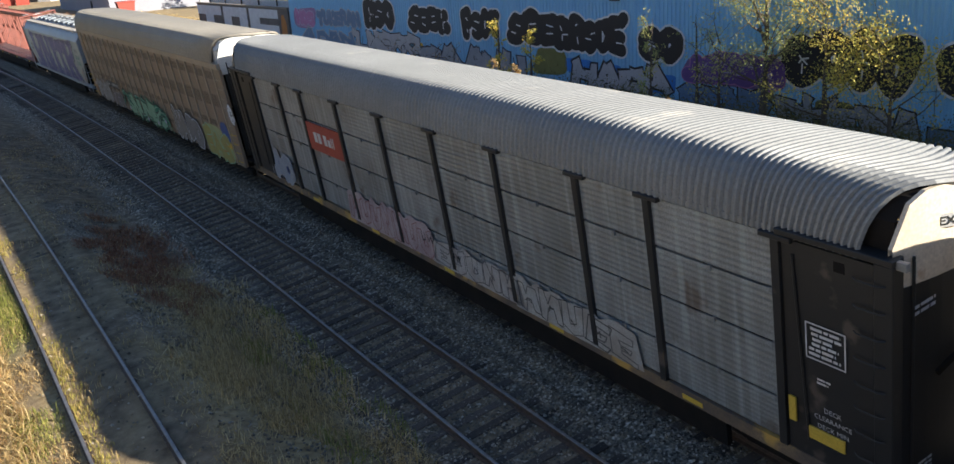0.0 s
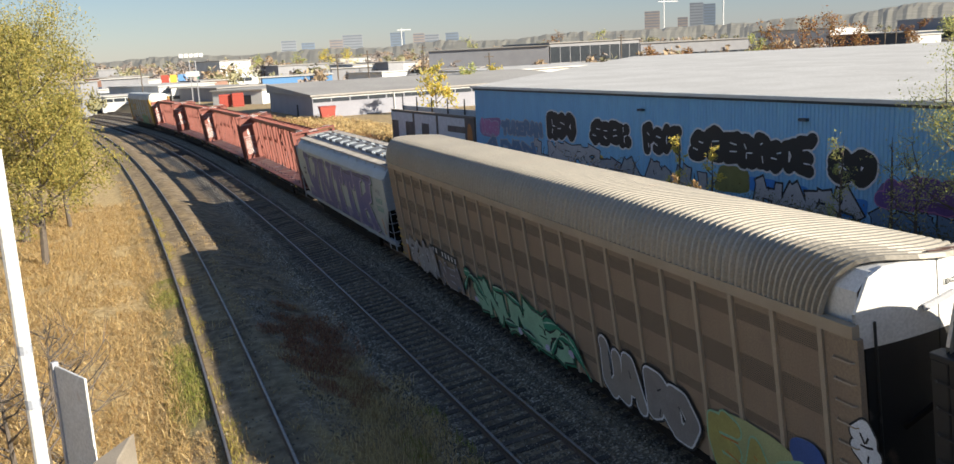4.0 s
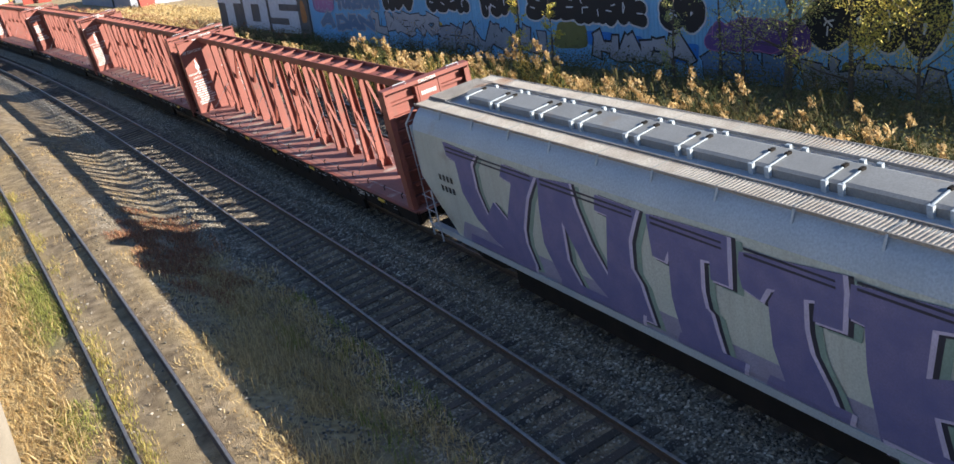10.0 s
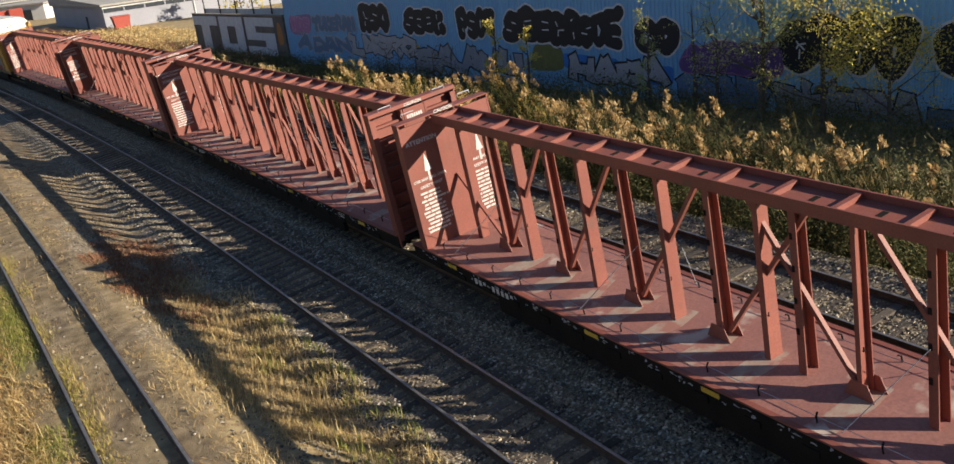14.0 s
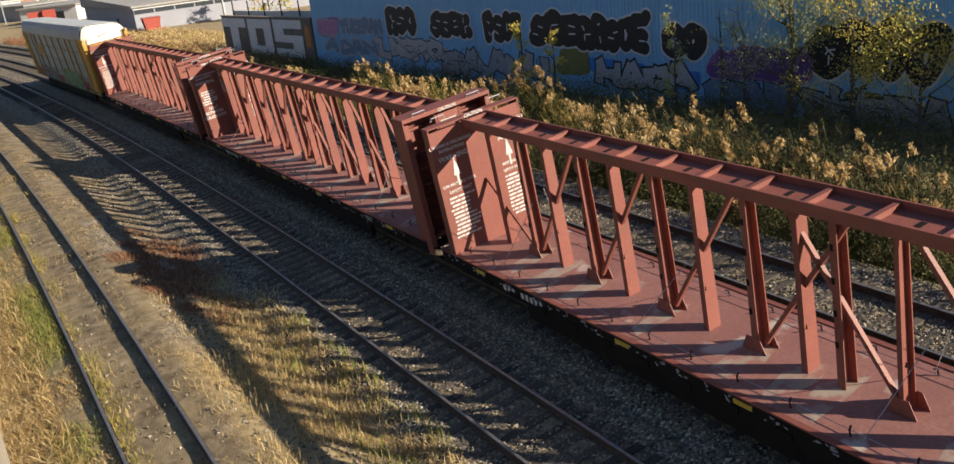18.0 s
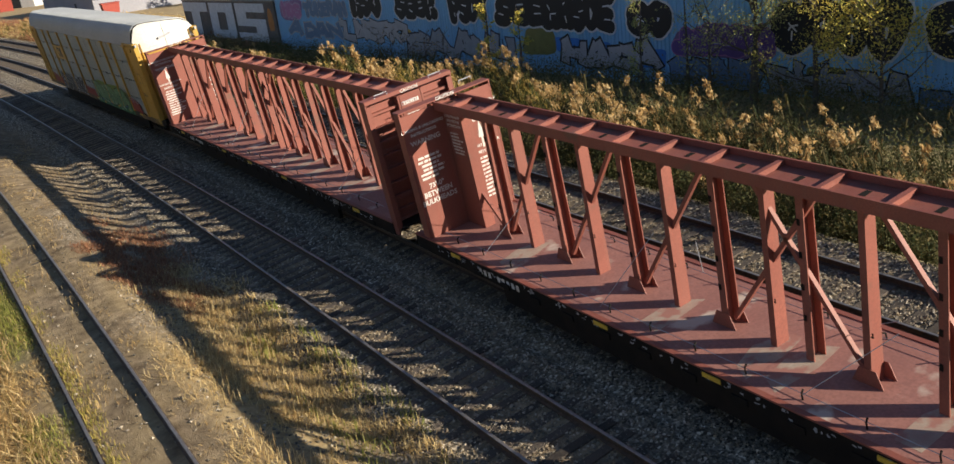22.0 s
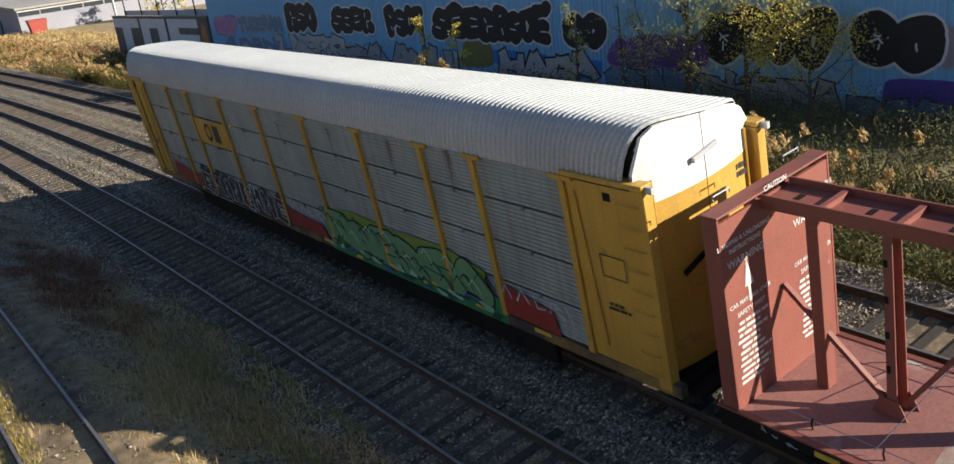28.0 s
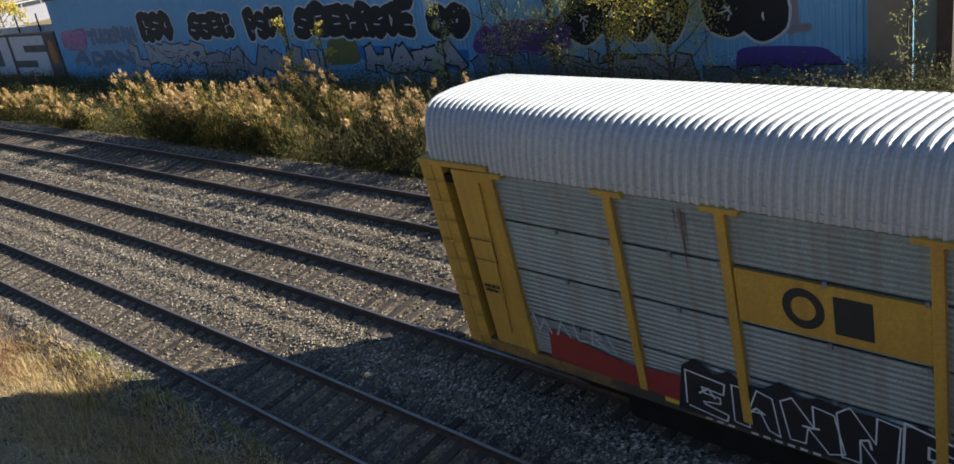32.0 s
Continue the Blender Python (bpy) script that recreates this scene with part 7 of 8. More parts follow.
# ---- painted concrete fence beyond the warehouse ----
fence = thing("concrete_fence", "grey concrete fence with three large white letters", "fence")
M_F = Matrix.Translation(far_corner - WALL_ALONG * 20.2) @ Matrix.Rotation(turn, 4, "Z")
for i in range(5):
    bm = box(i * 4.0 + 0.03, i * 4.0 + 3.97, -0.1, 0.1, -1.5, 3.1, 0.02)
    bmesh.ops.transform(bm, matrix=M_F, verts=bm.verts[:])
    part("fence_panel", bm, material("fence_concrete", (0.13, 0.11, 0.1), (0.2, 0.17, 0.15), 0.8, 0.9), fence)
bm = box(0, 20, -0.15, 0.15, 3.1, 3.2)
bmesh.ops.transform(bm, matrix=M_F, verts=bm.verts[:])
part("fence_cap", bm, CONCRETE, fence)
for y0, y1, bars in ((97.8, 92.0, ((-0.5, 0.5, 0.24, 0.5), (-0.17, 0.17, -0.5, 0.24))),
                     (91.5, 86.2, ((-0.5, 0.5, 0.24, 0.5), (-0.5, 0.5, -0.5, -0.24), (-0.5, -0.17, -0.24, 0.24), (0.17, 0.5, -0.24, 0.24))),
                     (85.7, 79.9, ((-0.5, 0.5, 0.27, 0.5), (-0.5, -0.14, 0.1, 0.27), (-0.5, 0.5, -0.1, 0.1), (0.14, 0.5, -0.27, -0.1), (-0.5, 0.5, -0.5, -0.27)))):
    m, w, h = on_wall(y0, y1, -0.5, 2.95, 0.12)
    part("letter", flat_shapes([rect(x0 * w, x1 * w, z0 * h, z1 * h) for x0, x1, z0, z1 in bars], m), SP_WHITE, fence)
m, w, h = on_wall(79.4, 78.5, 0.4, 2.6, 0.115)
part("orange_patch", flat_shapes([blob(0, 0, w / 2, h / 2, rng, 20)], m), SP_ORANGE, fence)


# ---- distance ----
def far(az, d, z):
    return Vector((EX + d * math.sin(radians(az)), d * math.cos(radians(az)), z))


tower_door = material("dark_doorway", (0.03, 0.03, 0.035), (0.02, 0.02, 0.025), 1, 0.8)
far_yard = Matrix.Translation((16.5, 104.5, 0.0)) @ Matrix.Rotation(radians(-81), 4, "Z")


def block(name, label, cat, a, b, depth, z0, z1, wall, roof, band=None, lights=0, fade=0.0):
    """A far building from its front corners a and b (azimuth, distance)."""
    p, q = far(*a, 0), far(*b, 0)
    along = (q - p)
    w = along.length
    t = math.atan2(along.y, along.x)
    ob = thing(name, label, cat, Matrix.Translation((p.x, p.y, 0)) @ Matrix.Rotation(t, 4, "Z"))
    part("wall", box(0, w, 0, depth, z0, z1 - 0.3), wall, ob)
    part("roof", box(-0.4, w + 0.4, -0.5, depth + 0.4, z1 - 0.295, z1), roof, ob)
    if band:
        n = max(3, int(w / 3.2))
        for i in range(n):
            part("window", box(w * i / n + 0.12, w * (i + 1) / n - 0.12, -0.06, 0.1, *band), DARK_GLASS, ob)
    return ob


# Shade is put into this grey-lilac, as the sun strikes the wall.
LILAC_WALL = material("lilac_wall", (0.34, 0.34, 0.385), (0.3, 0.3, 0.34), 0.3, 0.8, 0, 0, 5)
depot = block("low_warehouse", "long pale warehouse with a strip of dark windows", "warehouse", (9.87, 154.5), (28.2, 180), 29, -2.5, 2.95, LILAC_WALL, FLAT_ROOF, (1.65, 2.25))
part("eave_band", box(-0.1, 55, -0.12, -0.07, 2.3, 2.62), PALE_WALL, depot)
part("downpipe", tube([(14.5, -0.12, -1), (14.5, -0.12, 2.5)], 0.12, 6), PALE_WALL, depot)
bm = bmesh.new()
q = [bm.verts.new(v) for v in ((-0.4, -0.5, 2.96), (55, -0.5, 2.96), (55, 29.4, 4.3), (-0.4, 29.4, 4.3), (-0.4, 29.4, 2.96), (55, 29.4, 2.96))]
for f in ((0, 1, 2, 3), (0, 3, 4), (1, 5, 2), (3, 2, 5, 4)):
    bm.faces.new([q[k] for k in f])
part("sloping_roof", bm, FLAT_ROOF, depot)
part("end_door", box(-0.04, 0.02, 9.0, 9.9, -1.0, 1.0), tower_door, depot)
shed = block("workshop", "low workshop with an open dark doorway", "workshop", (4.0, 222), (6.9, 214), 20, -2.5, 2.5, PALE_WALL, FLAT_ROOF)
part("doorway", box(5.2, 7.4, -0.1, 0.3, -1.5, 1.6), tower_door, shed)
part("doorway", box(8.6, 10.6, -0.1, 0.3, -1.5, 1.2), tower_door, shed)
for k, (az, d, w, hh, col, wall) in enumerate(((-2.2, 262, 9, 1.5, "white", PALE_WALL), (-0.3, 250, 8, 1.2, "white", PALE_WALL), (1.7, 256, 7, 3.2, "white", PALE_WALL), (7.0, 300, 22, 3.4, "blue", SP_SKY), (11.2, 330, 14, 4.6, "grey", GREY_WALL))):
    bq = block("depot", f"{col} box-like depot building in the far yard", "depot", (az, d), (az + math.degrees(w / d), d), 12, -3, hh, wall, ROOF_WHITE, (-0.2, 0.7) if wall == PALE_WALL else None)
# white wall behind the painted fence
low = thing("boundary_wall", "low white boundary wall behind the concrete fence", "wall", far_yard)
part("wall", box(0, 27, -0.15, 0.15, -1.5, 3.1), PALE_WALL, low)
for k in range(7):
    part("rail_post", box(0.4 + k * 3.8, 0.5 + k * 3.8, -0.3, -0.2, 2.6, 4.2), FRAME_BLACK, low)

block("factory", "big grey factory hall with rows of windows", "factory", (17.2, 300), (24.6, 290), 60, -3, 9.0, GREY_WALL, FLAT_ROOF)
block("factory", "dark grey factory wing with narrow tall windows", "factory", (24.7, 290), (30.1, 300), 60, -3, 9.6, GREY_WALL, FLAT_ROOF, (3.4, 8.2))
block("workshop", "plain grey workshop with flat roof", "workshop", (30.2, 330), (36.5, 340), 50, -3, 8.0, GREY_WALL, FLAT_ROOF, (2.0, 4.0))
block("workshop", "low white building behind the warehouse roof", "workshop", (22.0, 215), (29.7, 240), 30, -3, 3.8, PALE_WALL, ROOF_WHITE, (0.5, 2.2))
block("workshop", "wide dark hall on rising ground", "workshop", (40.8, 330), (45.0, 320), 50, 0, 7.5, NAVY, FLAT_ROOF)
block("workshop", "grey hall with pale roof on rising ground", "workshop", (44.5, 360), (52, 340), 60, 0, 11.5, GREY_WALL, ROOF_WHITE, (4, 7))
block("workshop", "pale hall beyond the rail yard", "workshop", (36.7, 400), (41.0, 390), 50, 0, 10.0, PALE_WALL, FLAT_ROOF)
for a0, a1, d, z1, wm, rm, cap in ((-3.6, 0.8, 300, 2.4, PALE_WALL, ROOF_WHITE, "white"), (1.0, 4.2, 260, 3.4, PALE_WALL, ROOF_WHITE, "white"), (-1.6, 2.2, 390, 3.0, PALE_WALL, ROOF_WHITE, "white"), (4.3, 7.2, 240, 2.6, GREY_WALL, FLAT_ROOF, "grey"), (4.6, 6.4, 420, 9.0, PALE_WALL, FLAT_ROOF, "white"),
                                   (-5, -1, 420, 4.0, GREY_WALL, ROOF_WHITE, "grey"), (8, 12, 380, 6.0, GREY_WALL, FLAT_ROOF, "grey"), (12.5, 16.5, 330, 5.5, PALE_WALL, FLAT_ROOF, "pale"), (-9, -5.2, 350, 4.0, PALE_WALL, FLAT_ROOF, "pale")):
    block("depot", f"low {cap} depot building in the distance", "depot", (a0, d), (a1, d + 8), 30, -4, z1, wm, rm, (-0.5, 1.2) if d > 250 else None)
tower_mats = [material("tower_" + n, c, tuple(v * 0.9 for v in c), 0.05, 0.7) for n, c in (("grey", (0.27, 0.29, 0.33)), ("blue", (0.19, 0.24, 0.32)), ("brick", (0.3, 0.26, 0.25)))]
TOWER_GLASS = material("tower_glass", (0.13, 0.16, 0.2), (0.16, 0.19, 0.23), 1, 0.35)
for i, (a, w, el) in enumerate(((8.3, 0.9, 0.93), (9.5, 0.8, 0.75), (11.2, 0.8, 0.85), (12.0, 1.2, 1.1), (14.9, 0.9, 1.12), (16.3, 0.7, 1.0), (17.0, 0.9, 0.9), (18.3, 0.8, 0.95), (30.45, 0.9, 1.6), (33.1, 0.8, 1.95), (33.9, 0.7, 1.85), (32.4, 0.6, 1.15))):
    z1 = 9.4 + 2400 * math.tan(radians(el))
    p, q = far(a, 2400, 0), far(a + w, 2400, 0)
    ob = thing("tower_block", "hazy high-rise block on the skyline", "tower", None, "skyline")
    al = (q - p).normalized()
    ob.matrix_basis = Matrix.Translation(p) @ Matrix.Rotation(math.atan2(al.y, al.x), 4, "Z")
    wd = (q - p).length
    part("wall", box(0, wd, 0, 25, -5, z1), tower_mats[i % 3], ob)
    for r in range(int((z1 - 20) / 7)):
        part("window_band", box(1.5, wd - 1.5, -0.3, 1, z1 - 4 - r * 7, z1 - 1.5 - r * 7), TOWER_GLASS, ob)
for a, el, j in ((31.6, 2.22, 0.95), (35.05, 2.3, 0.55), (15.6, 1.35, 0.6)):
    p = far(a, 2300, 0)
    z1 = 9.4 + 2300 * math.tan(radians(el))
    ob = thing("tower_crane", "thin tower crane on the skyline", "crane", Matrix.Translation(p), "cranes")
    part("mast", box(-0.9, 0.9, -0.9, 0.9, -5, z1), PALE_WALL, ob)
    part("jib", box(-2300 * math.tan(radians(j * 0.45)), 2300 * math.tan(radians(j)), -0.8, 0.8, z1 - 5, z1 - 3), PALE_WALL, ob)

# wooded rise along the horizon, farther than everything else
hv, hf = [], []
cols = 600
for i in range(cols + 1):
    az = -60 + 150 * i / cols
    for d, e in ((900, -0.8), (1500, 0.02), (1900, 0.28), (2200, 0.12)):
        if e > 0:
            e += 0.3 * min(1, max(0, (az - 10) / 20)) + 0.55 * min(1, max(0, (az - 35) / 10)) ** 1.5
        el = e + (0.18 * noise.noise((az * 0.25, d * 0.01, 1)) + 0.1 * noise.noise((az * 1.7, d, 4)) + 0.09 * noise.noise((az * 6.1, d, 9)) if e > 0 else 0)
        hv.append(far(az, d, 9.4 + d * math.tan(radians(el))))
for i in range(cols):
    for k in range(3):
        a = i * 4 + k
        hf.append((a, a + 1, a + 5, a + 4))
tagged(poly_object("backdrop", hv, hf, HAZY_HILL), "wooded rise on the horizon", "hill", kind="structure")


# small yards, sheds and woods that fill the middle distance
rgd = random.Random(91)
BRICK_WALL = material("brick_wall", (0.34, 0.2, 0.15), (0.28, 0.16, 0.12), 0.4, 0.9, 0, 0, 6)
TEAL_WALL = material("teal_wall", (0.2, 0.36, 0.45), (0.16, 0.3, 0.38), 0.4, 0.8, 0, 0, 6)
for i in range(46):
    az = rgd.uniform(-7, 52)
    d = rgd.uniform(240, 640)
    wd = rgd.uniform(0.8, 2.6)
    wall, cap = rgd.choice(((PALE_WALL, "white"), (GREY_WALL, "grey"), (PALE_WALL, "white"), (BRICK_WALL, "brick"), (GREY_WALL, "grey"), (TEAL_WALL, "teal")))
    block("shed", f"low {cap} shed in the industrial distance", "shed", (az, d), (az + wd, d + rgd.uniform(-12, 12)), rgd.uniform(8, 25), -4, rgd.uniform(0.5, 6.0) + (d - 240) * 0.008, wall, rgd.choice((FLAT_ROOF, ROOF_WHITE, FLAT_ROOF)), (0.0, 1.4) if rgd.random() < 0.6 else None)
for i in range(16):
    p = far(rgd.uniform(-5, 50), rgd.uniform(180, 420), -3)
    h = rgd.uniform(9, 14)
    ob = thing("utility_pole", "thin wooden utility pole in the distance", "pole", Matrix.Translation(p), "utility poles")
    part("shaft", tube([(0, 0, 0), (0, 0, h)], 0.16, 6), BARK, ob)
    part("cross_arm", box(-1.1, 1.1, -0.08, 0.08, h - 0.9, h - 0.7), BARK, ob)
rgf = np.random.RandomState(14)
for nm, mat, label, cnt in (("far_trees", FAR_RUSSET, "distant russet autumn trees", 170), ("far_trees", FAR_OLIVE, "distant olive trees and hedges", 170), ("bare_trees", FAR_TWIG, "distant grey leafless trees", 200)):
    verts, faces = [], []
    for i in range(cnt):
        d = 260 + 900 * rgf.uniform() ** 1.3
        p = far(-10 + 66 * rgf.uniform(), d, -3 + 0.006 * (d - 260))
        hh = rgf.uniform(4, 11)
        for k in range(5):
            c_ = (p.x + rgf.normal(0, hh * 0.3), p.y + rgf.normal(0, hh * 0.3), p.z + hh * rgf.uniform(0.35, 0.8))
            for _ in range(26):
                q = rgf.normal(0, 1, 3)
                q = np.array(c_) + q / np.linalg.norm(q) * hh * 0.3 * rgf.uniform(0.2, 1.0)
                a_, b_ = rgf.normal(0, 0.5, 3), rgf.normal(0, 0.35, 3)
                n0 = len(verts)
                verts += [tuple(q - a_), tuple(q + b_), tuple(q + a_), tuple(q - b_)]
                faces.append((n0, n0 + 1, n0 + 2, n0 + 3))
    tagged(poly_object(nm, verts, faces, mat), label, "trees", kind="stuff")


# roadside sign with plain white squares
sign = thing("roof_sign", "tall sign on two posts with white squares", "sign", Matrix.Translation(far(3.0, 232, 0)) @ Matrix.Rotation(radians(-3), 4, "Z"))
for x in (-0.5, 0.9):
    part("post", box(x - 0.12, x + 0.12, -0.12, 0.12, -3, 9.5), GREY_WALL, sign)
for i in range(5):
    part("sign_square", box(-2.7 + i * 1.15, -1.75 + i * 1.15, -0.2, 0.2, 10.3, 11.2), PALE_WALL, sign)
part("sign_board", box(-1.6, 1.6, -0.2, 0.2, 5.8, 7.0), PALE_WALL, sign)
for a, d, w, h, mat, nm in ((4.35, 210, 2.7, 2.8, SIGN_RED, "red"), (5.12, 209, 2.5, 3.0, SIGN_RED, "red"), (1.7, 330, 2.2, 2.6, SP_YELLOW, "yellow"), (2.15, 330, 3.2, 2.6, SP_SKY, "blue"), (2.8, 330, 3.0, 2.6, SP_GREEN, "green"), (1.2, 330, 2.6, 2.6, SIGN_RED, "red")):
    ob = thing("shipping_container", f"{nm} shipping container in the far yard", "container", Matrix.Translation(far(a, d, -0.95 if d < 300 else 2.6)) @ Matrix.Rotation(radians(-a), 4, "Z"), "containers")
    part("shell", box(0, w, 0, 2.4, 0, h, 0.03), mat, ob)
    for k in range(int(w / 0.5)):
        part("rib", box(0.15 + k * 0.5, 0.3 + k * 0.5, -0.04, 0.01, 0.15, h - 0.15), mat, ob)
skip = thing("waste_skip", "small red waste skip beside the pale warehouse", "skip", Matrix.Translation(far(10.3, 147, -0.92)) @ Matrix.Scale(1.15, 4))
bm = bmesh.new()
lo = [bm.verts.new(v) for v in ((0.3, 0, 0), (1.9, 0, 0), (1.9, 1.4, 0), (0.3, 1.4, 0))]
hi = [bm.verts.new(v) for v in ((0, 0, 1.9), (2.2, 0, 1.9), (2.2, 1.6, 1.9), (0, 1.6, 1.9))]
for i in range(4):
    bm.faces.new((lo[i], lo[(i + 1) % 4], hi[(i + 1) % 4], hi[i]))
bm.faces.new(lo[::-1])
part("shell", bm, SIGN_RED, skip)
part("rim", box(-0.05, 2.25, -0.05, 1.65, 1.85, 1.97), SIGN_RED, skip)


# ---- plants ----
def blades(name, spots, mat, lo, hi, width, tilt, label, category, parent_z=True):
    """Grass: thin tapering blades, two triangles each, bent to one side. spots: (u, y) pairs."""
    rg = np.random.RandomState(len(spots))
    verts, faces = [], []
    for u, y in spots:
        p = ground_height(u, y)
        hgt = rg.uniform(lo, hi)
        a = rg.uniform(0, 6.283)
        t = abs(rg.normal(0, tilt)) if tilt < 1 else rg.uniform(tilt - 0.3, tilt + 0.6)
        dx, dy = math.cos(a), math.sin(a)
        w = width * rg.uniform(0.7, 1.3)
        b = len(verts)
        mx, mz = hgt * 0.55 * math.sin(t * 0.6), hgt * 0.55 * math.cos(t * 0.6)
        tx, tz = mx + hgt * 0.5 * math.sin(t * 1.4), mz + hgt * 0.5 * math.cos(min(1.5, t * 1.4))
        s, c = rg.uniform(-1, 1), 0
        sx, sy = -dy * w, dx * w
        verts += [(p.x - sx, p.y - sy, p.z - 0.02), (p.x + sx, p.y + sy, p.z - 0.02), (p.x + dx * mx - sx * 0.7, p.y + dy * mx - sy * 0.7, p.z + mz), (p.x + dx * mx + sx * 0.7, p.y + dy * mx + sy * 0.7, p.z + mz), (p.x + dx * tx, p.y + dy * tx, p.z + tz)]
        faces += [(b, b + 1, b + 3, b + 2), (b + 2, b + 3, b + 4)]
    ob = poly_object(name, verts, faces, mat)
    return tagged(ob, label, category, kind="stuff")


def scatter(n, u0, u1, y0, y1, seed, keep=None, near=1.0):
    """Random (u, y) spots, denser near y0."""
    rg = np.random.RandomState(seed)
    out = []
    while len(out) < n:
        u = rg.uniform(u0, u1)
        y = y0 + (y1 - y0) * rg.uniform(0, 1) ** near
        if keep is None or keep(u, y, rg):
            out.append((u, y))
    return out


def clump(u, y, rg, cut=0.0, f=0.5):
    return noise.noise((u * f * 1.4, y * f, 7.7)) + rg.uniform(-0.25, 0.25) > cut


# dry grass left of the siding: flattened straw with some standing stalks
blades("dry_grass", scatter(60000, -19, -12.0, 12, 75, 1, lambda u, y, r: clump(u, y, r, -0.35), 1.8), STRAW, 0.2, 0.7, 0.012, 1.6, "flattened dry straw-coloured grass", "grass")
blades("dry_grass", scatter(2500, -18, -11.9, 12, 70, 9, lambda u, y, r: clump(u, y, r, 0.05), 1.5), STRAW, 0.2, 0.55, 0.009, 0.5, "standing dry grass stalks", "grass")
blades("dry_grass", scatter(9000, -12.4, -11.2, 12, 90, 2, lambda u, y, r: clump(u, y, r, 0.0, 0.8), 1.4), STRAW, 0.08, 0.28, 0.008, 1.3, "dry grass along a siding rail", "grass")
blades("green_grass", scatter(9000, -12.5, -11.2, 12, 45, 3, lambda u, y, r: clump(u, y, r, 0.0, 0.35) and r.uniform() < soft(12.6 + u, 0, 0.8), 1.4), GREEN_BLADES, 0.06, 0.22, 0.008, 0.9, "green tufts of grass along a siding rail", "grass")
blades("dry_grass", scatter(600, -11.0, -9.7, 14, 60, 4, lambda u, y, r: clump(u, y, r, 0.15), 1.3), STRAW, 0.08, 0.25, 0.008, 0.7, "sparse dry grass between siding rails", "grass")


def meadow(u, y, rg):
    e = ((u + 6.8) / 1.75) ** 2 + ((y - 19.5) / 8.0) ** 2
    return e * 0.8 + noise.noise((u * 1.1, y * 0.7, 2.2)) * 1.5 + rg.uniform(-0.5, 0.5) < 0.45


def weed_patch(u, y, rg):
    return ((u + 7.1) / 1.4) ** 2 + ((y - 31.5) / 6) ** 2 + 1.5 * noise.noise((u * 1.2, y * 0.7, 5)) + rg.uniform(-0.4, 0.4) < 0.7


blades("dry_grass", scatter(4300, -9.2, -5.2, 12, 30, 5, meadow), PALE_STRAW, 0.1, 0.42, 0.009, 0.7, "standing dry grass patch between tracks", "grass")
blades("dry_grass", scatter(9000, -9.4, -5.4, 12, 31, 10, lambda u, y, r: meadow(u * 0.8 - 1.5, y * 0.85 + 2.5, r)), PALE_STRAW, 0.15, 0.4, 0.009, 1.6, "flattened dry grass between tracks", "grass")
blades("green_grass", scatter(900, -6.9, -5.2, 13, 24, 6, lambda u, y, r: clump(u, y, r, 0.1, 0.9)), GREEN_BLADES, 0.1, 0.36, 0.011, 0.7, "green weeds in a dry grass patch", "grass")
blades("brown_weeds", scatter(6500, -9.0, -5.6, 24, 40, 7, weed_patch), BROWN_WEED, 0.08, 0.32, 0.011, 1.0, "low red-brown weeds between tracks", "weeds")
blades("dry_grass", scatter(5000, -9.4, -5.6, 13, 60, 8, lambda u, y, r: clump(u, y, r, 0.1, 0.9)), STRAW, 0.08, 0.25, 0.008, 1.4, "thin dry grass scattered between tracks", "grass")
blades("dry_grass", scatter(3200, -11.05, -10.55, 13, 70, 41, lambda u, y, r: clump(u, y, r, -0.1, 0.5) and r.uniform() < soft(-u, 10.5, 10.95), 1.3), YELLOW_GRASS, 0.06, 0.2, 0.009, 0.8, "yellowing grass inside a siding rail", "grass")


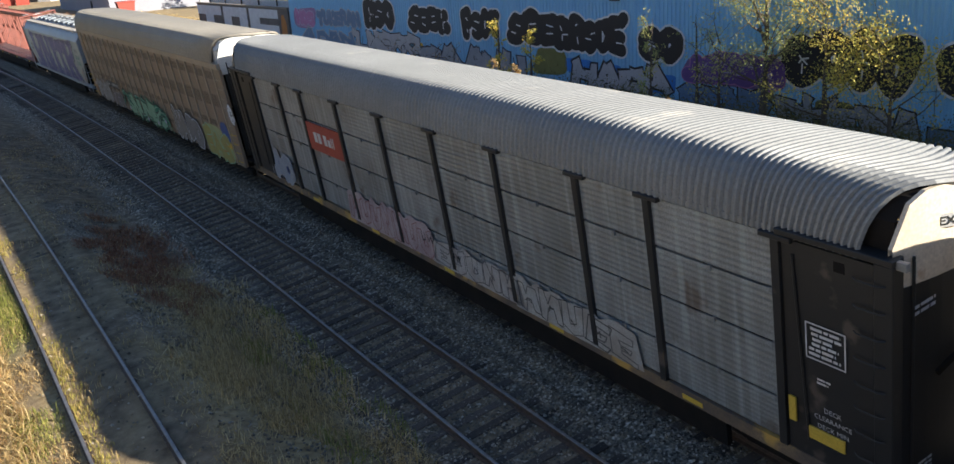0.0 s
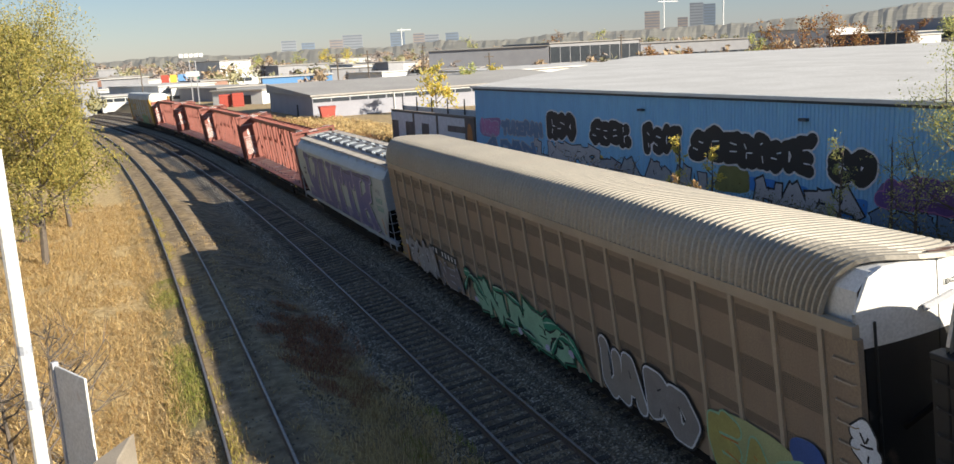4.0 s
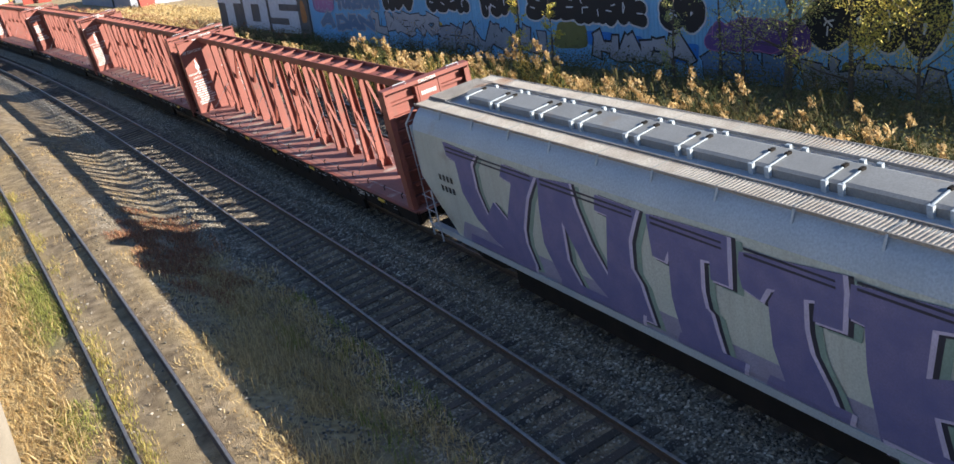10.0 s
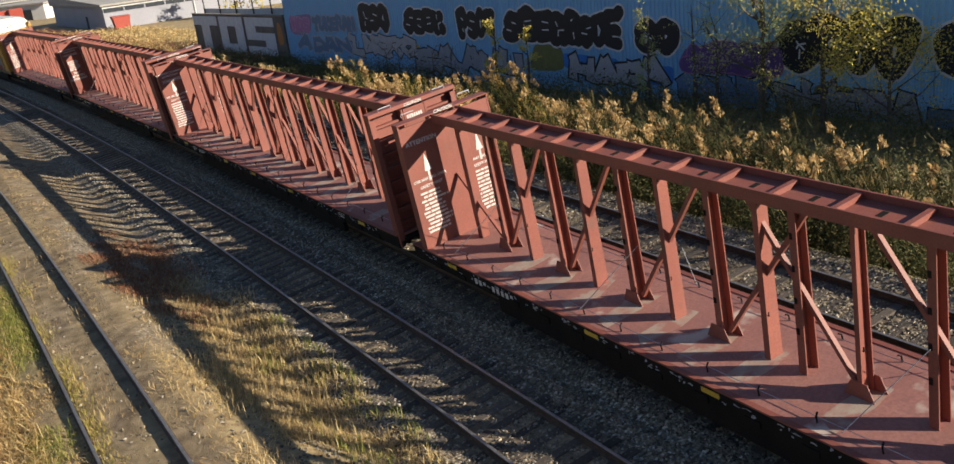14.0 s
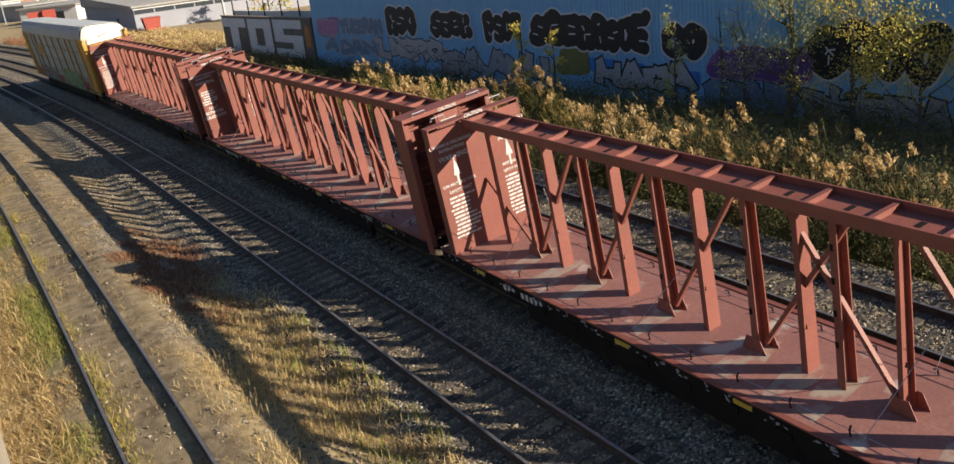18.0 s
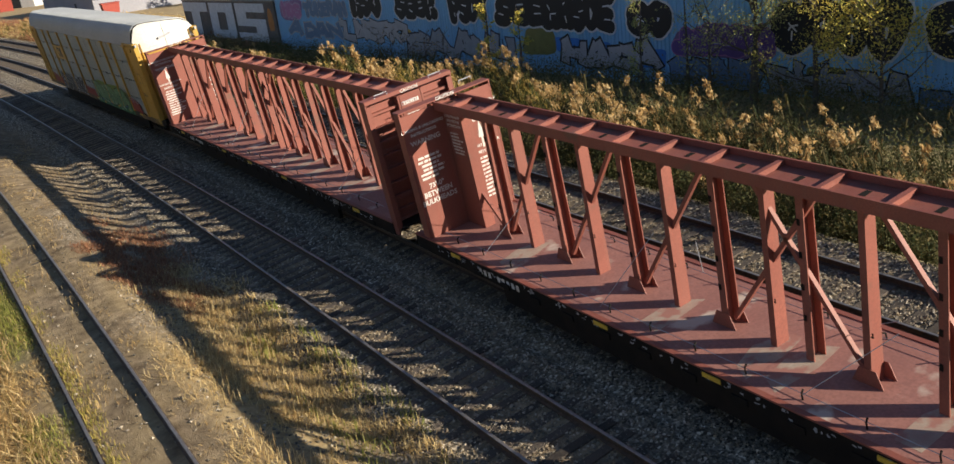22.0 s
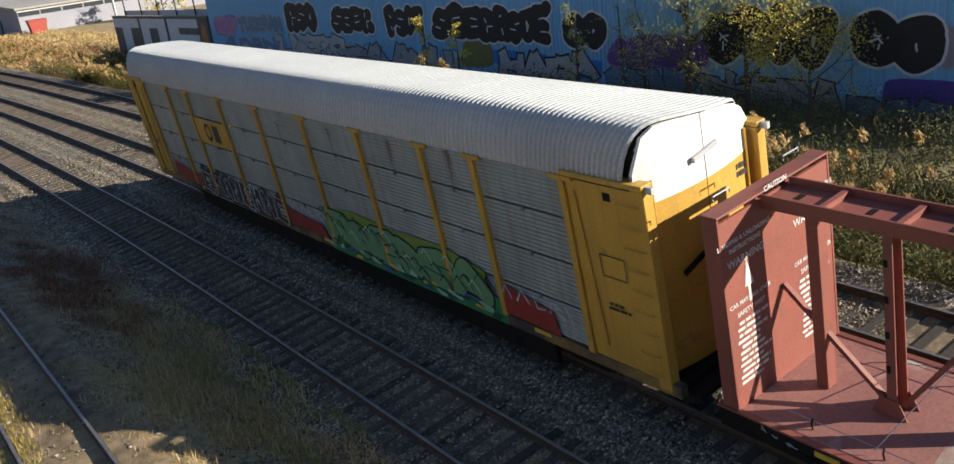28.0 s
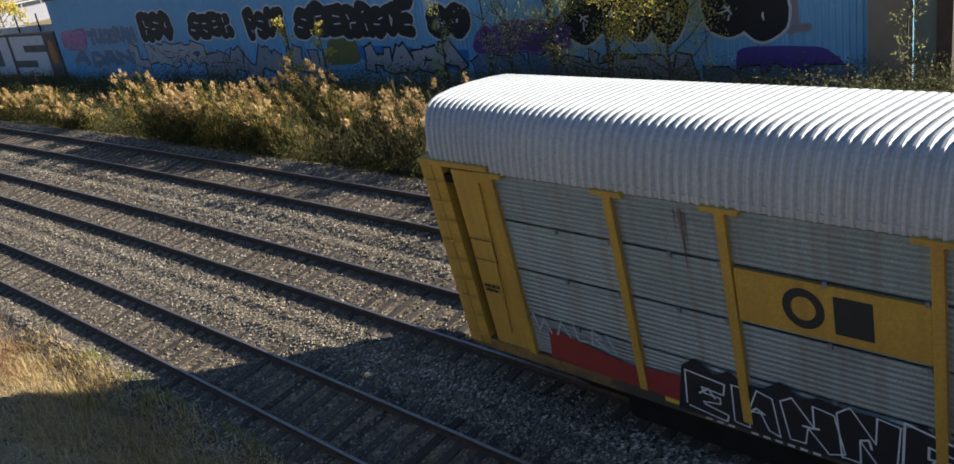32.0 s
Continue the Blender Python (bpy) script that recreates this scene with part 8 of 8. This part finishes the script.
def reeds(name, spots, lo, hi, seed, label, leaf=REED_LEAF):
    """Tall reeds: a thin stem, long drooping leaves and a feathery plume that leans with the wind."""
    rg = np.random.RandomState(seed)
    sv_, sf_, pv, pf = [], [], [], []
    for u, y in spots:
        p = ground_height(u, y)
        hgt = rg.uniform(lo, hi) * (1 + 0.75 * noise.noise((u * 0.6, y * 0.35, 8.8))) * (0.66 if y > 45 else 1)
        lean = rg.uniform(0.05, 0.4)
        a = rg.normal(2.2, 0.7)
        dx, dy = math.cos(a) * lean, math.sin(a) * lean

        def at(k):
            return (p.x + dx * hgt * k * k, p.y + dy * hgt * k * k, p.z + hgt * k * (1 - 0.1 * lean * k))
        r = 0.007
        for k0, k1 in ((0, 0.5), (0.5, 1.0)):
            q0, q1 = at(k0), at(k1)
            b = len(sv_)
            for q in (q0, q1):
                sv_ += [(q[0] + r, q[1], q[2]), (q[0] - r * 0.5, q[1] + r, q[2]), (q[0] - r * 0.5, q[1] - r, q[2])]
            sf_ += [(b, b + 1, b + 4, b + 3), (b + 1, b + 2, b + 5, b + 4), (b + 2, b, b + 3, b + 5)]
        for _ in range(9):
            k = rg.uniform(0.1, 0.9)
            q = at(k)
            la = rg.uniform(0, 6.283)
            ll = rg.uniform(0.35, 0.75)
            w = rg.uniform(0.012, 0.022)
            cx_, cy_ = math.cos(la), math.sin(la)
            b = len(sv_)
            up = rg.uniform(0.15, 0.35)
            sv_ += [(q[0] - cy_ * w, q[1] + cx_ * w, q[2]), (q[0] + cy_ * w, q[1] - cx_ * w, q[2]),
                    (q[0] + cx_ * ll * 0.5 - cy_ * w, q[1] + cy_ * ll * 0.5 + cx_ * w, q[2] + up), (q[0] + cx_ * ll * 0.5 + cy_ * w, q[1] + cy_ * ll * 0.5 - cx_ * w, q[2] + up),
                    (q[0] + cx_ * ll, q[1] + cy_ * ll, q[2] + up - rg.uniform(0.05, 0.35))]
            sf_ += [(b, b + 1, b + 3, b + 2), (b + 2, b + 3, b + 4)]
        if rg.uniform() < (0.12 if y < 24 else 0.13 if y < 36 else 0.27):
            q = at(1.0)
            ln = rg.uniform(0.24, 0.42)
            na = a + rg.normal(0, 0.25)
            ax, ay = math.cos(na), math.sin(na)
            for s in range(46):
                k = rg.uniform(0, 1)
                rad = 0.07 * math.sin(math.pi * min(1, k * 0.85 + 0.15)) + 0.008
                ox, oy, oz = rg.normal(0, rad, 3)
                cx_, cy_, cz_ = q[0] + ax * ln * k * k * 0.45 + ox, q[1] + ay * ln * k * k * 0.45 + oy, q[2] - 0.08 + ln * (k - 0.22 * k * k) + oz
                e = rg.normal(0, 0.034, (2, 3))
                lf = rg.uniform(0.03, 0.07)
                b = len(pv)
                pv += [(cx_ + e[0][0], cy_ + e[0][1], cz_ + 0.03), (cx_ + ax * lf + e[1][0], cy_ + ay * lf + e[1][1], cz_ + e[1][2] + 0.09), (cx_ - e[0][0], cy_ - e[0][1], cz_ - 0.03)]
                pf.append((b, b + 1, b + 2))
    ob = poly_object(name, sv_, sf_, leaf)
    tagged(ob, label, "reeds", kind="stuff")
    pl = poly_object("reed_plume", pv, pf, REED_PLUME, ob)
    tagged(pl, "feathery golden seed heads", kind="stuff")


def reed_bed(u, y, rg):
    return noise.noise((u * 0.5, y * 0.28, 1.5)) + 0.6 * noise.noise((u * 1.4, y * 0.9, 4.1)) + rg.uniform(-0.25, 0.25) > 0.02


def reed_fringe(u, y, rg):
    if y > 42 and (u > 7.5 + 1.2 * noise.noise((y * 0.3, 2, 5)) or noise.noise((u * 0.9, y * 0.5, 3.3)) < -0.05):
        return False
    return reed_bed(u, y, rg) and rg.uniform() < (0.7 if y < 20 else 1.0)


reeds("reeds", scatter(1700, 6.0, 8.8, 30, 78, 11, reed_fringe, 1.0), 1.3, 2.6, 1, "golden common reeds beside the far track")
reeds("reeds", scatter(650, 8.4, 13.0, 30, 46, 12, reed_fringe, 1.0), 1.3, 2.6, 2, "golden common reeds in front of the warehouse")
reeds("reeds", scatter(1500, 6.0, 13.5, 12, 31, 18, reed_fringe), 1.2, 2.6, 4, "dark green and brown reeds with few seed heads", REED_DARK)
reeds("reeds", scatter(1500, 6.3, 14, 70, 150, 13, reed_bed), 1.3, 2.1, 3, "pale reeds farther along the track")


def leaf_cloud(verts, faces, centre, radius, count, size, rg, squash=0.8):
    for _ in range(count):
        d = rg.normal(0, 1, 3)
        d /= np.linalg.norm(d) + 1e-6
        r = radius * rg.uniform(0.15, 1.0) ** 0.5
        c = np.array(centre) + d * r * np.array((1, 1, squash))
        a, b_ = rg.normal(0, 1, 3), rg.normal(0, 1, 3)
        a, b_ = a / np.linalg.norm(a) * size * rg.uniform(0.6, 1.3), b_ / np.linalg.norm(b_) * size * 0.55
        b = len(verts)
        verts += [tuple(c - a), tuple(c + b_), tuple(c + a), tuple(c - b_)]
        faces.append((b, b + 1, b + 2, b + 3))


def weeds(name, spots, mat, label, lo, hi, seed, leaves=26, size=0.05):
    rg = np.random.RandomState(seed)
    verts, faces = [], []
    for u, y in spots:
        p = ground_height(u, y)
        h = rg.uniform(lo, hi)
        leaf_cloud(verts, faces, (p.x, p.y, p.z + h * 0.5), h * 0.55, leaves, size, rg, 0.95)
    return tagged(poly_object(name, verts, faces, mat), label, "weeds", kind="stuff")


weeds("weeds", scatter(2800, 5.8, 9.5, 8, 90, 15, None, 1.3), WEED_LEAF, "dark green weeds at the foot of the reeds", 0.5, 1.3, 5, 34, 0.055)
weeds("weeds", scatter(2300, 8.5, 16, 8, 80, 16, None, 1.35), WEED_LEAF, "dark green scrub behind the reeds", 0.7, 1.9, 6, 44, 0.065)
weeds("dry_brush", scatter(2600, 6.2, 25, 84, 150, 27), PALE_STRAW, "dry straw-coloured brush on waste ground", 0.4, 1.0, 28, 22, 0.12)
weeds("brush", scatter(1300, 6.2, 17, 76, 170, 17), BROWN_WEED, "red-brown brush beside the track", 0.5, 1.3, 8, 26, 0.11)
rgw = np.random.RandomState(77)
verts, faces = [], []
for i in range(2100):
    y = 8 + 88 * rgw.uniform() ** 1.2
    x = wall_x(y) - (rgw.uniform(0.4, 5.0) if y < 46 else rgw.uniform(0.3, 7.0))
    h = rgw.uniform(0.6, 1.9) if y < 46 else rgw.uniform(0.5, 1.5)
    leaf_cloud(verts, faces, (x, y, -0.9 + h * 0.5), h * 0.6, 40, 0.065, rgw, 0.9)
tagged(poly_object("brambles", verts, faces, LIFTED_WEED_LEAF), "dark brambles along the graffiti wall", "brambles", kind="stuff")


def tree(name, base, height, spread, mat, label, seed, leaves=1600, size=0.07, bare=False, limbs=9, lean=(0, 0)):
    """A tapered trunk with limbs and twigs, and a loose crown of single leaves."""
    rg = np.random.RandomState(seed)
    ob = thing(name, label, "tree", Matrix.Translation(base))
    bm = bmesh.new()
    r0 = 0.02 * height + 0.015
    pts = [(lean[0] * k + 0.12 * height * 0.1 * math.sin(k * 5 + seed), lean[1] * k, height * k * 0.95) for k in (0, 0.25, 0.5, 0.75, 1.0)]
    add_tube(bm, pts, [r0, r0 * 0.8, r0 * 0.55, r0 * 0.3, r0 * 0.08], 7)
    part("trunk", bm, BARK, ob)
    verts, faces = [], []
    tips = []
    for i in range(limbs):
        k = 0.2 + 0.75 * i / limbs
        q = Vector((lean[0] * k, lean[1] * k, height * k))
        a = rg.uniform(0, 6.283)
        ln = spread * rg.uniform(0.6, 1.1) * (1.15 - 0.6 * k)
        rise = ln * rg.uniform(0.5, 1.1)
        mid = q + Vector((math.cos(a) * ln * 0.5, math.sin(a) * ln * 0.5, rise * 0.4))
        end = q + Vector((math.cos(a) * ln, math.sin(a) * ln, rise))
        bl = bmesh.new()
        add_tube(bl, [q, mid, end], [r0 * 0.35, r0 * 0.22, 0.006], 5)
        for _ in range(5):
            s = mid.lerp(end, rg.uniform(-0.4, 0.9))
            e = s + Vector(rg.normal(0, 0.35 * spread * 0.6, 3)) + Vector((0, 0, 0.3 * spread * 0.6))
            add_tube(bl, [s, e], [r0 * 0.1 + 0.004, 0.003], 4)
            tips.append(e)
        part("limb", bl, BARK, ob)
        tips += [end, mid.lerp(end, 0.6)]
    if not bare:
        for c in tips:
            leaf_cloud(verts, faces, tuple(c), spread * rg.uniform(0.18, 0.36), int(leaves / len(tips)), size, rg, 0.9)
        tagged(poly_object("crown", verts, faces, mat, ob), kind="stuff")
    return ob


def foot(y, off):
    return (wall_x(y) - off, y, -0.95)


tree("young_tree", foot(25.3, 2.4), 6.6, 2.6, YELLOW_LEAF, "young tree with thinning yellow-green leaves by the wall", 1, 5200, 0.06, limbs=13)
tree("young_tree", foot(28.6, 2.0), 9.4, 2.8, OLIVE_LEAF, "tall young willow with thinning olive leaves above the roof", 12, 8500, 0.055, limbs=18)
tree("young_tree", foot(31.0, 2.0), 4.6, 1.9, OLIVE_LEAF, "thin bare-limbed young tree with few leaves by the wall", 2, 1100, 0.06, limbs=11)
tree("young_tree", foot(34.0, 3.2), 5.5, 0.9, OLIVE_LEAF, "slender young tree with olive leaves by the wall", 3, 700, 0.07, limbs=7)
tree("young_tree", foot(45.5, 3.3), 5.1, 0.8, YELLOW_LEAF, "slender young tree with few yellow leaves by the wall", 4, 520, 0.09, limbs=6)
tree("young_tree", foot(42.5, 3.5), 4.9, 0.7, YELLOW_LEAF, "slender young tree with few yellow leaves by the wall", 5, 480, 0.09, limbs=6)
tree("young_tree", foot(33.0, 1.3), 5.6, 0.6, OLIVE_LEAF, "leafless slender young tree by the wall", 6, 0, bare=True, limbs=6)
for i, y in enumerate((51, 53, 55, 57, 58.5)):
    tree("shrub", foot(y, 2.5), 2.6, 1.0, STRAW, "dry pale shrub with bare twigs by the wall", 20 + i, 60, 0.06, limbs=7)
tree("young_tree", foot(22.3, 2.5), 4.8, 2.2, YELLOW_LEAF, "young tree with yellow-green leaves by the wall", 8, 2600, 0.07, limbs=11)
tree("young_tree", foot(13.2, 1.6), 4.2, 0.9, OLIVE_LEAF, "spindly young tree beside the concrete pillar", 9, 260, 0.07)
# yellow willows on the left of the siding
for i, (u, y, h) in enumerate(((-17.0, 52, 9.5), (-18.5, 60, 12.0), (-17.5, 70, 12.5), (-20.5, 46, 8.0), (-16.2, 64, 7.0))):
    p = ground_height(u, y)
    tree("willow", p, h, h * 0.36, WILLOW_LEAF, "yellowing willow with a loose drooping crown", 30 + i, 22000, 0.085, limbs=24)
for i, (u, y, h) in enumerate(((-15.0, 20.5, 3.6), (-16.0, 22.5, 3.8), (-14.6, 24, 3.2), (-17.0, 25, 3.6), (-15.5, 28, 3.0))):
    p = ground_height(u, y)
    tree("bare_shrub", p, h, 1.5, STRAW, "leafless brown shrub in dry grass", 50 + i, 0, bare=True, limbs=14)
for i, (a, d, h, mat) in enumerate(((17.5, 150, 8.5, YELLOW_LEAF), (19.5, 190, 7.5, OLIVE_LEAF), (21.0, 205, 7, YELLOW_LEAF), (38.0, 235, 13, RUSSET_LEAF), (39.5, 230, 14, RUSSET_LEAF), (41.0, 240, 15, RUSSET_LEAF), (42.5, 235, 12, RUSSET_LEAF), (37.0, 245, 10, OLIVE_LEAF), (45.5, 260, 12, RUSSET_LEAF),
                               (10.8, 420, 14, YELLOW_LEAF), (12.2, 430, 13, YELLOW_LEAF), (9.3, 420, 12, OLIVE_LEAF), (31, 250, 9, RUSSET_LEAF), (33, 250, 8, RUSSET_LEAF), (28, 400, 15, OLIVE_LEAF), (20, 420, 14, OLIVE_LEAF), (25, 420, 15, RUSSET_LEAF), (47.5, 250, 13, OLIVE_LEAF), (6.8, 440, 12, OLIVE_LEAF))):
    tree("autumn_tree", far(a, d, -2.5), h, h * 0.33, mat, "autumn tree among distant buildings", 70 + i, 900, 0.32, limbs=9)

# ---- bridge end beside the camera ----
ab = thing("wing_wall", "concrete bridge wing wall with one white side", "wall")
plan = [(-13.7, 9.6), (-13.26, 9.6), (-13.26, 13.15), (-13.05, 14.1), (-13.67, 13.1)]
bm = bmesh.new()
lo = [bm.verts.new((x, y, -1.5)) for x, y in plan]
hi = [bm.verts.new((x, y, 3.9)) for x, y in plan]
for i in range(5):
    bm.faces.new((lo[i], lo[(i + 1) % 5], hi[(i + 1) % 5], hi[i]))
bm.faces.new(hi)
bmesh.ops.recalc_face_normals(bm, faces=bm.faces[:])
bmesh.ops.bevel(bm, geom=[e for e in bm.edges], offset=0.02, segments=1, affect="EDGES")
part("body", bm, CONCRETE, ab)
part("white_side", box(-13.256, -13.25, 9.7, 13.1, -0.5, 3.75), WHITE_PAINT, ab)
pole = thing("steel_pole", "white painted steel pole with peeling stickers", "pole", Matrix.Translation((-14.05, 11.9, -1.0)))
part("shaft", tube([(0, 0, 0), (0, 0, 9.5)], 0.085, 12), WHITE_PAINT, pole)
for z in (4.6, 6.3, 7.0):
    part("sticker", tube([(0, 0, z), (0, 0, z + 0.12)], 0.087, 12), SP_SHADOW, pole)
board = thing("sign_back", "weathered white board on a post", "sign", Matrix.Translation((-13.95, 15.4, -0.6)) @ Matrix.Rotation(radians(-62), 4, "Z"))
part("panel", box(-0.55, 0.55, -0.02, 0.02, 3.3, 5.2, 0.008), WHITE_PAINT, board)
part("frame", box(-0.6, -0.52, -0.05, 0.05, 0, 5.25), SP_SILVER, board)


# ---- loose ballast ----
def stones(spots, seed):
    rg = np.random.RandomState(seed)
    verts, faces = [], []
    for u, y in spots:
        p = ground_height(u, y)
        r = rg.uniform(0.018, 0.045)
        q = rg.normal(0, 1, (6, 3)) * 0.22 + np.array(((1, 0, 0), (-1, 0, 0), (0, 1, 0), (0, -1, 0), (0, 0, 0.8), (0, 0, -0.8)))
        b = len(verts)
        for v in q:
            verts.append((p.x + v[0] * r, p.y + v[1] * r, p.z + r * 0.35 + v[2] * r))
        for f in ((0, 2, 4), (2, 1, 4), (1, 3, 4), (3, 0, 4), (2, 0, 5), (1, 2, 5), (3, 1, 5), (0, 3, 5)):
            faces.append(tuple(b + i for i in f))
    return tagged(poly_object("ballast_stones", verts, faces, BALLAST_STONE), "loose grey crushed stone ballast", "ballast", kind="stuff")


def clear_of_rails(u, y, rg):
    return all(abs(abs(u - c) - 0.7525) > 0.1 for c in (0, TRACK_B, TRACK_D))


stones(scatter(60000, -5.6, 5.9, 9, 50, 21, clear_of_rails, 1.3), 31)
stones(scatter(5000, -8.6, -5.4, 12, 60, 22, lambda u, y, r: clump(u, y, r, -0.05, 0.6), 1.2), 32)
stones(scatter(900, -11.6, -9.0, 14, 60, 23, None, 1.2), 33)


def motions():
    for car, s in TRAIN:
        walk(car, [(t, on_track(s - travelled(t))) for t in range(0, 33, 2)])


motions()
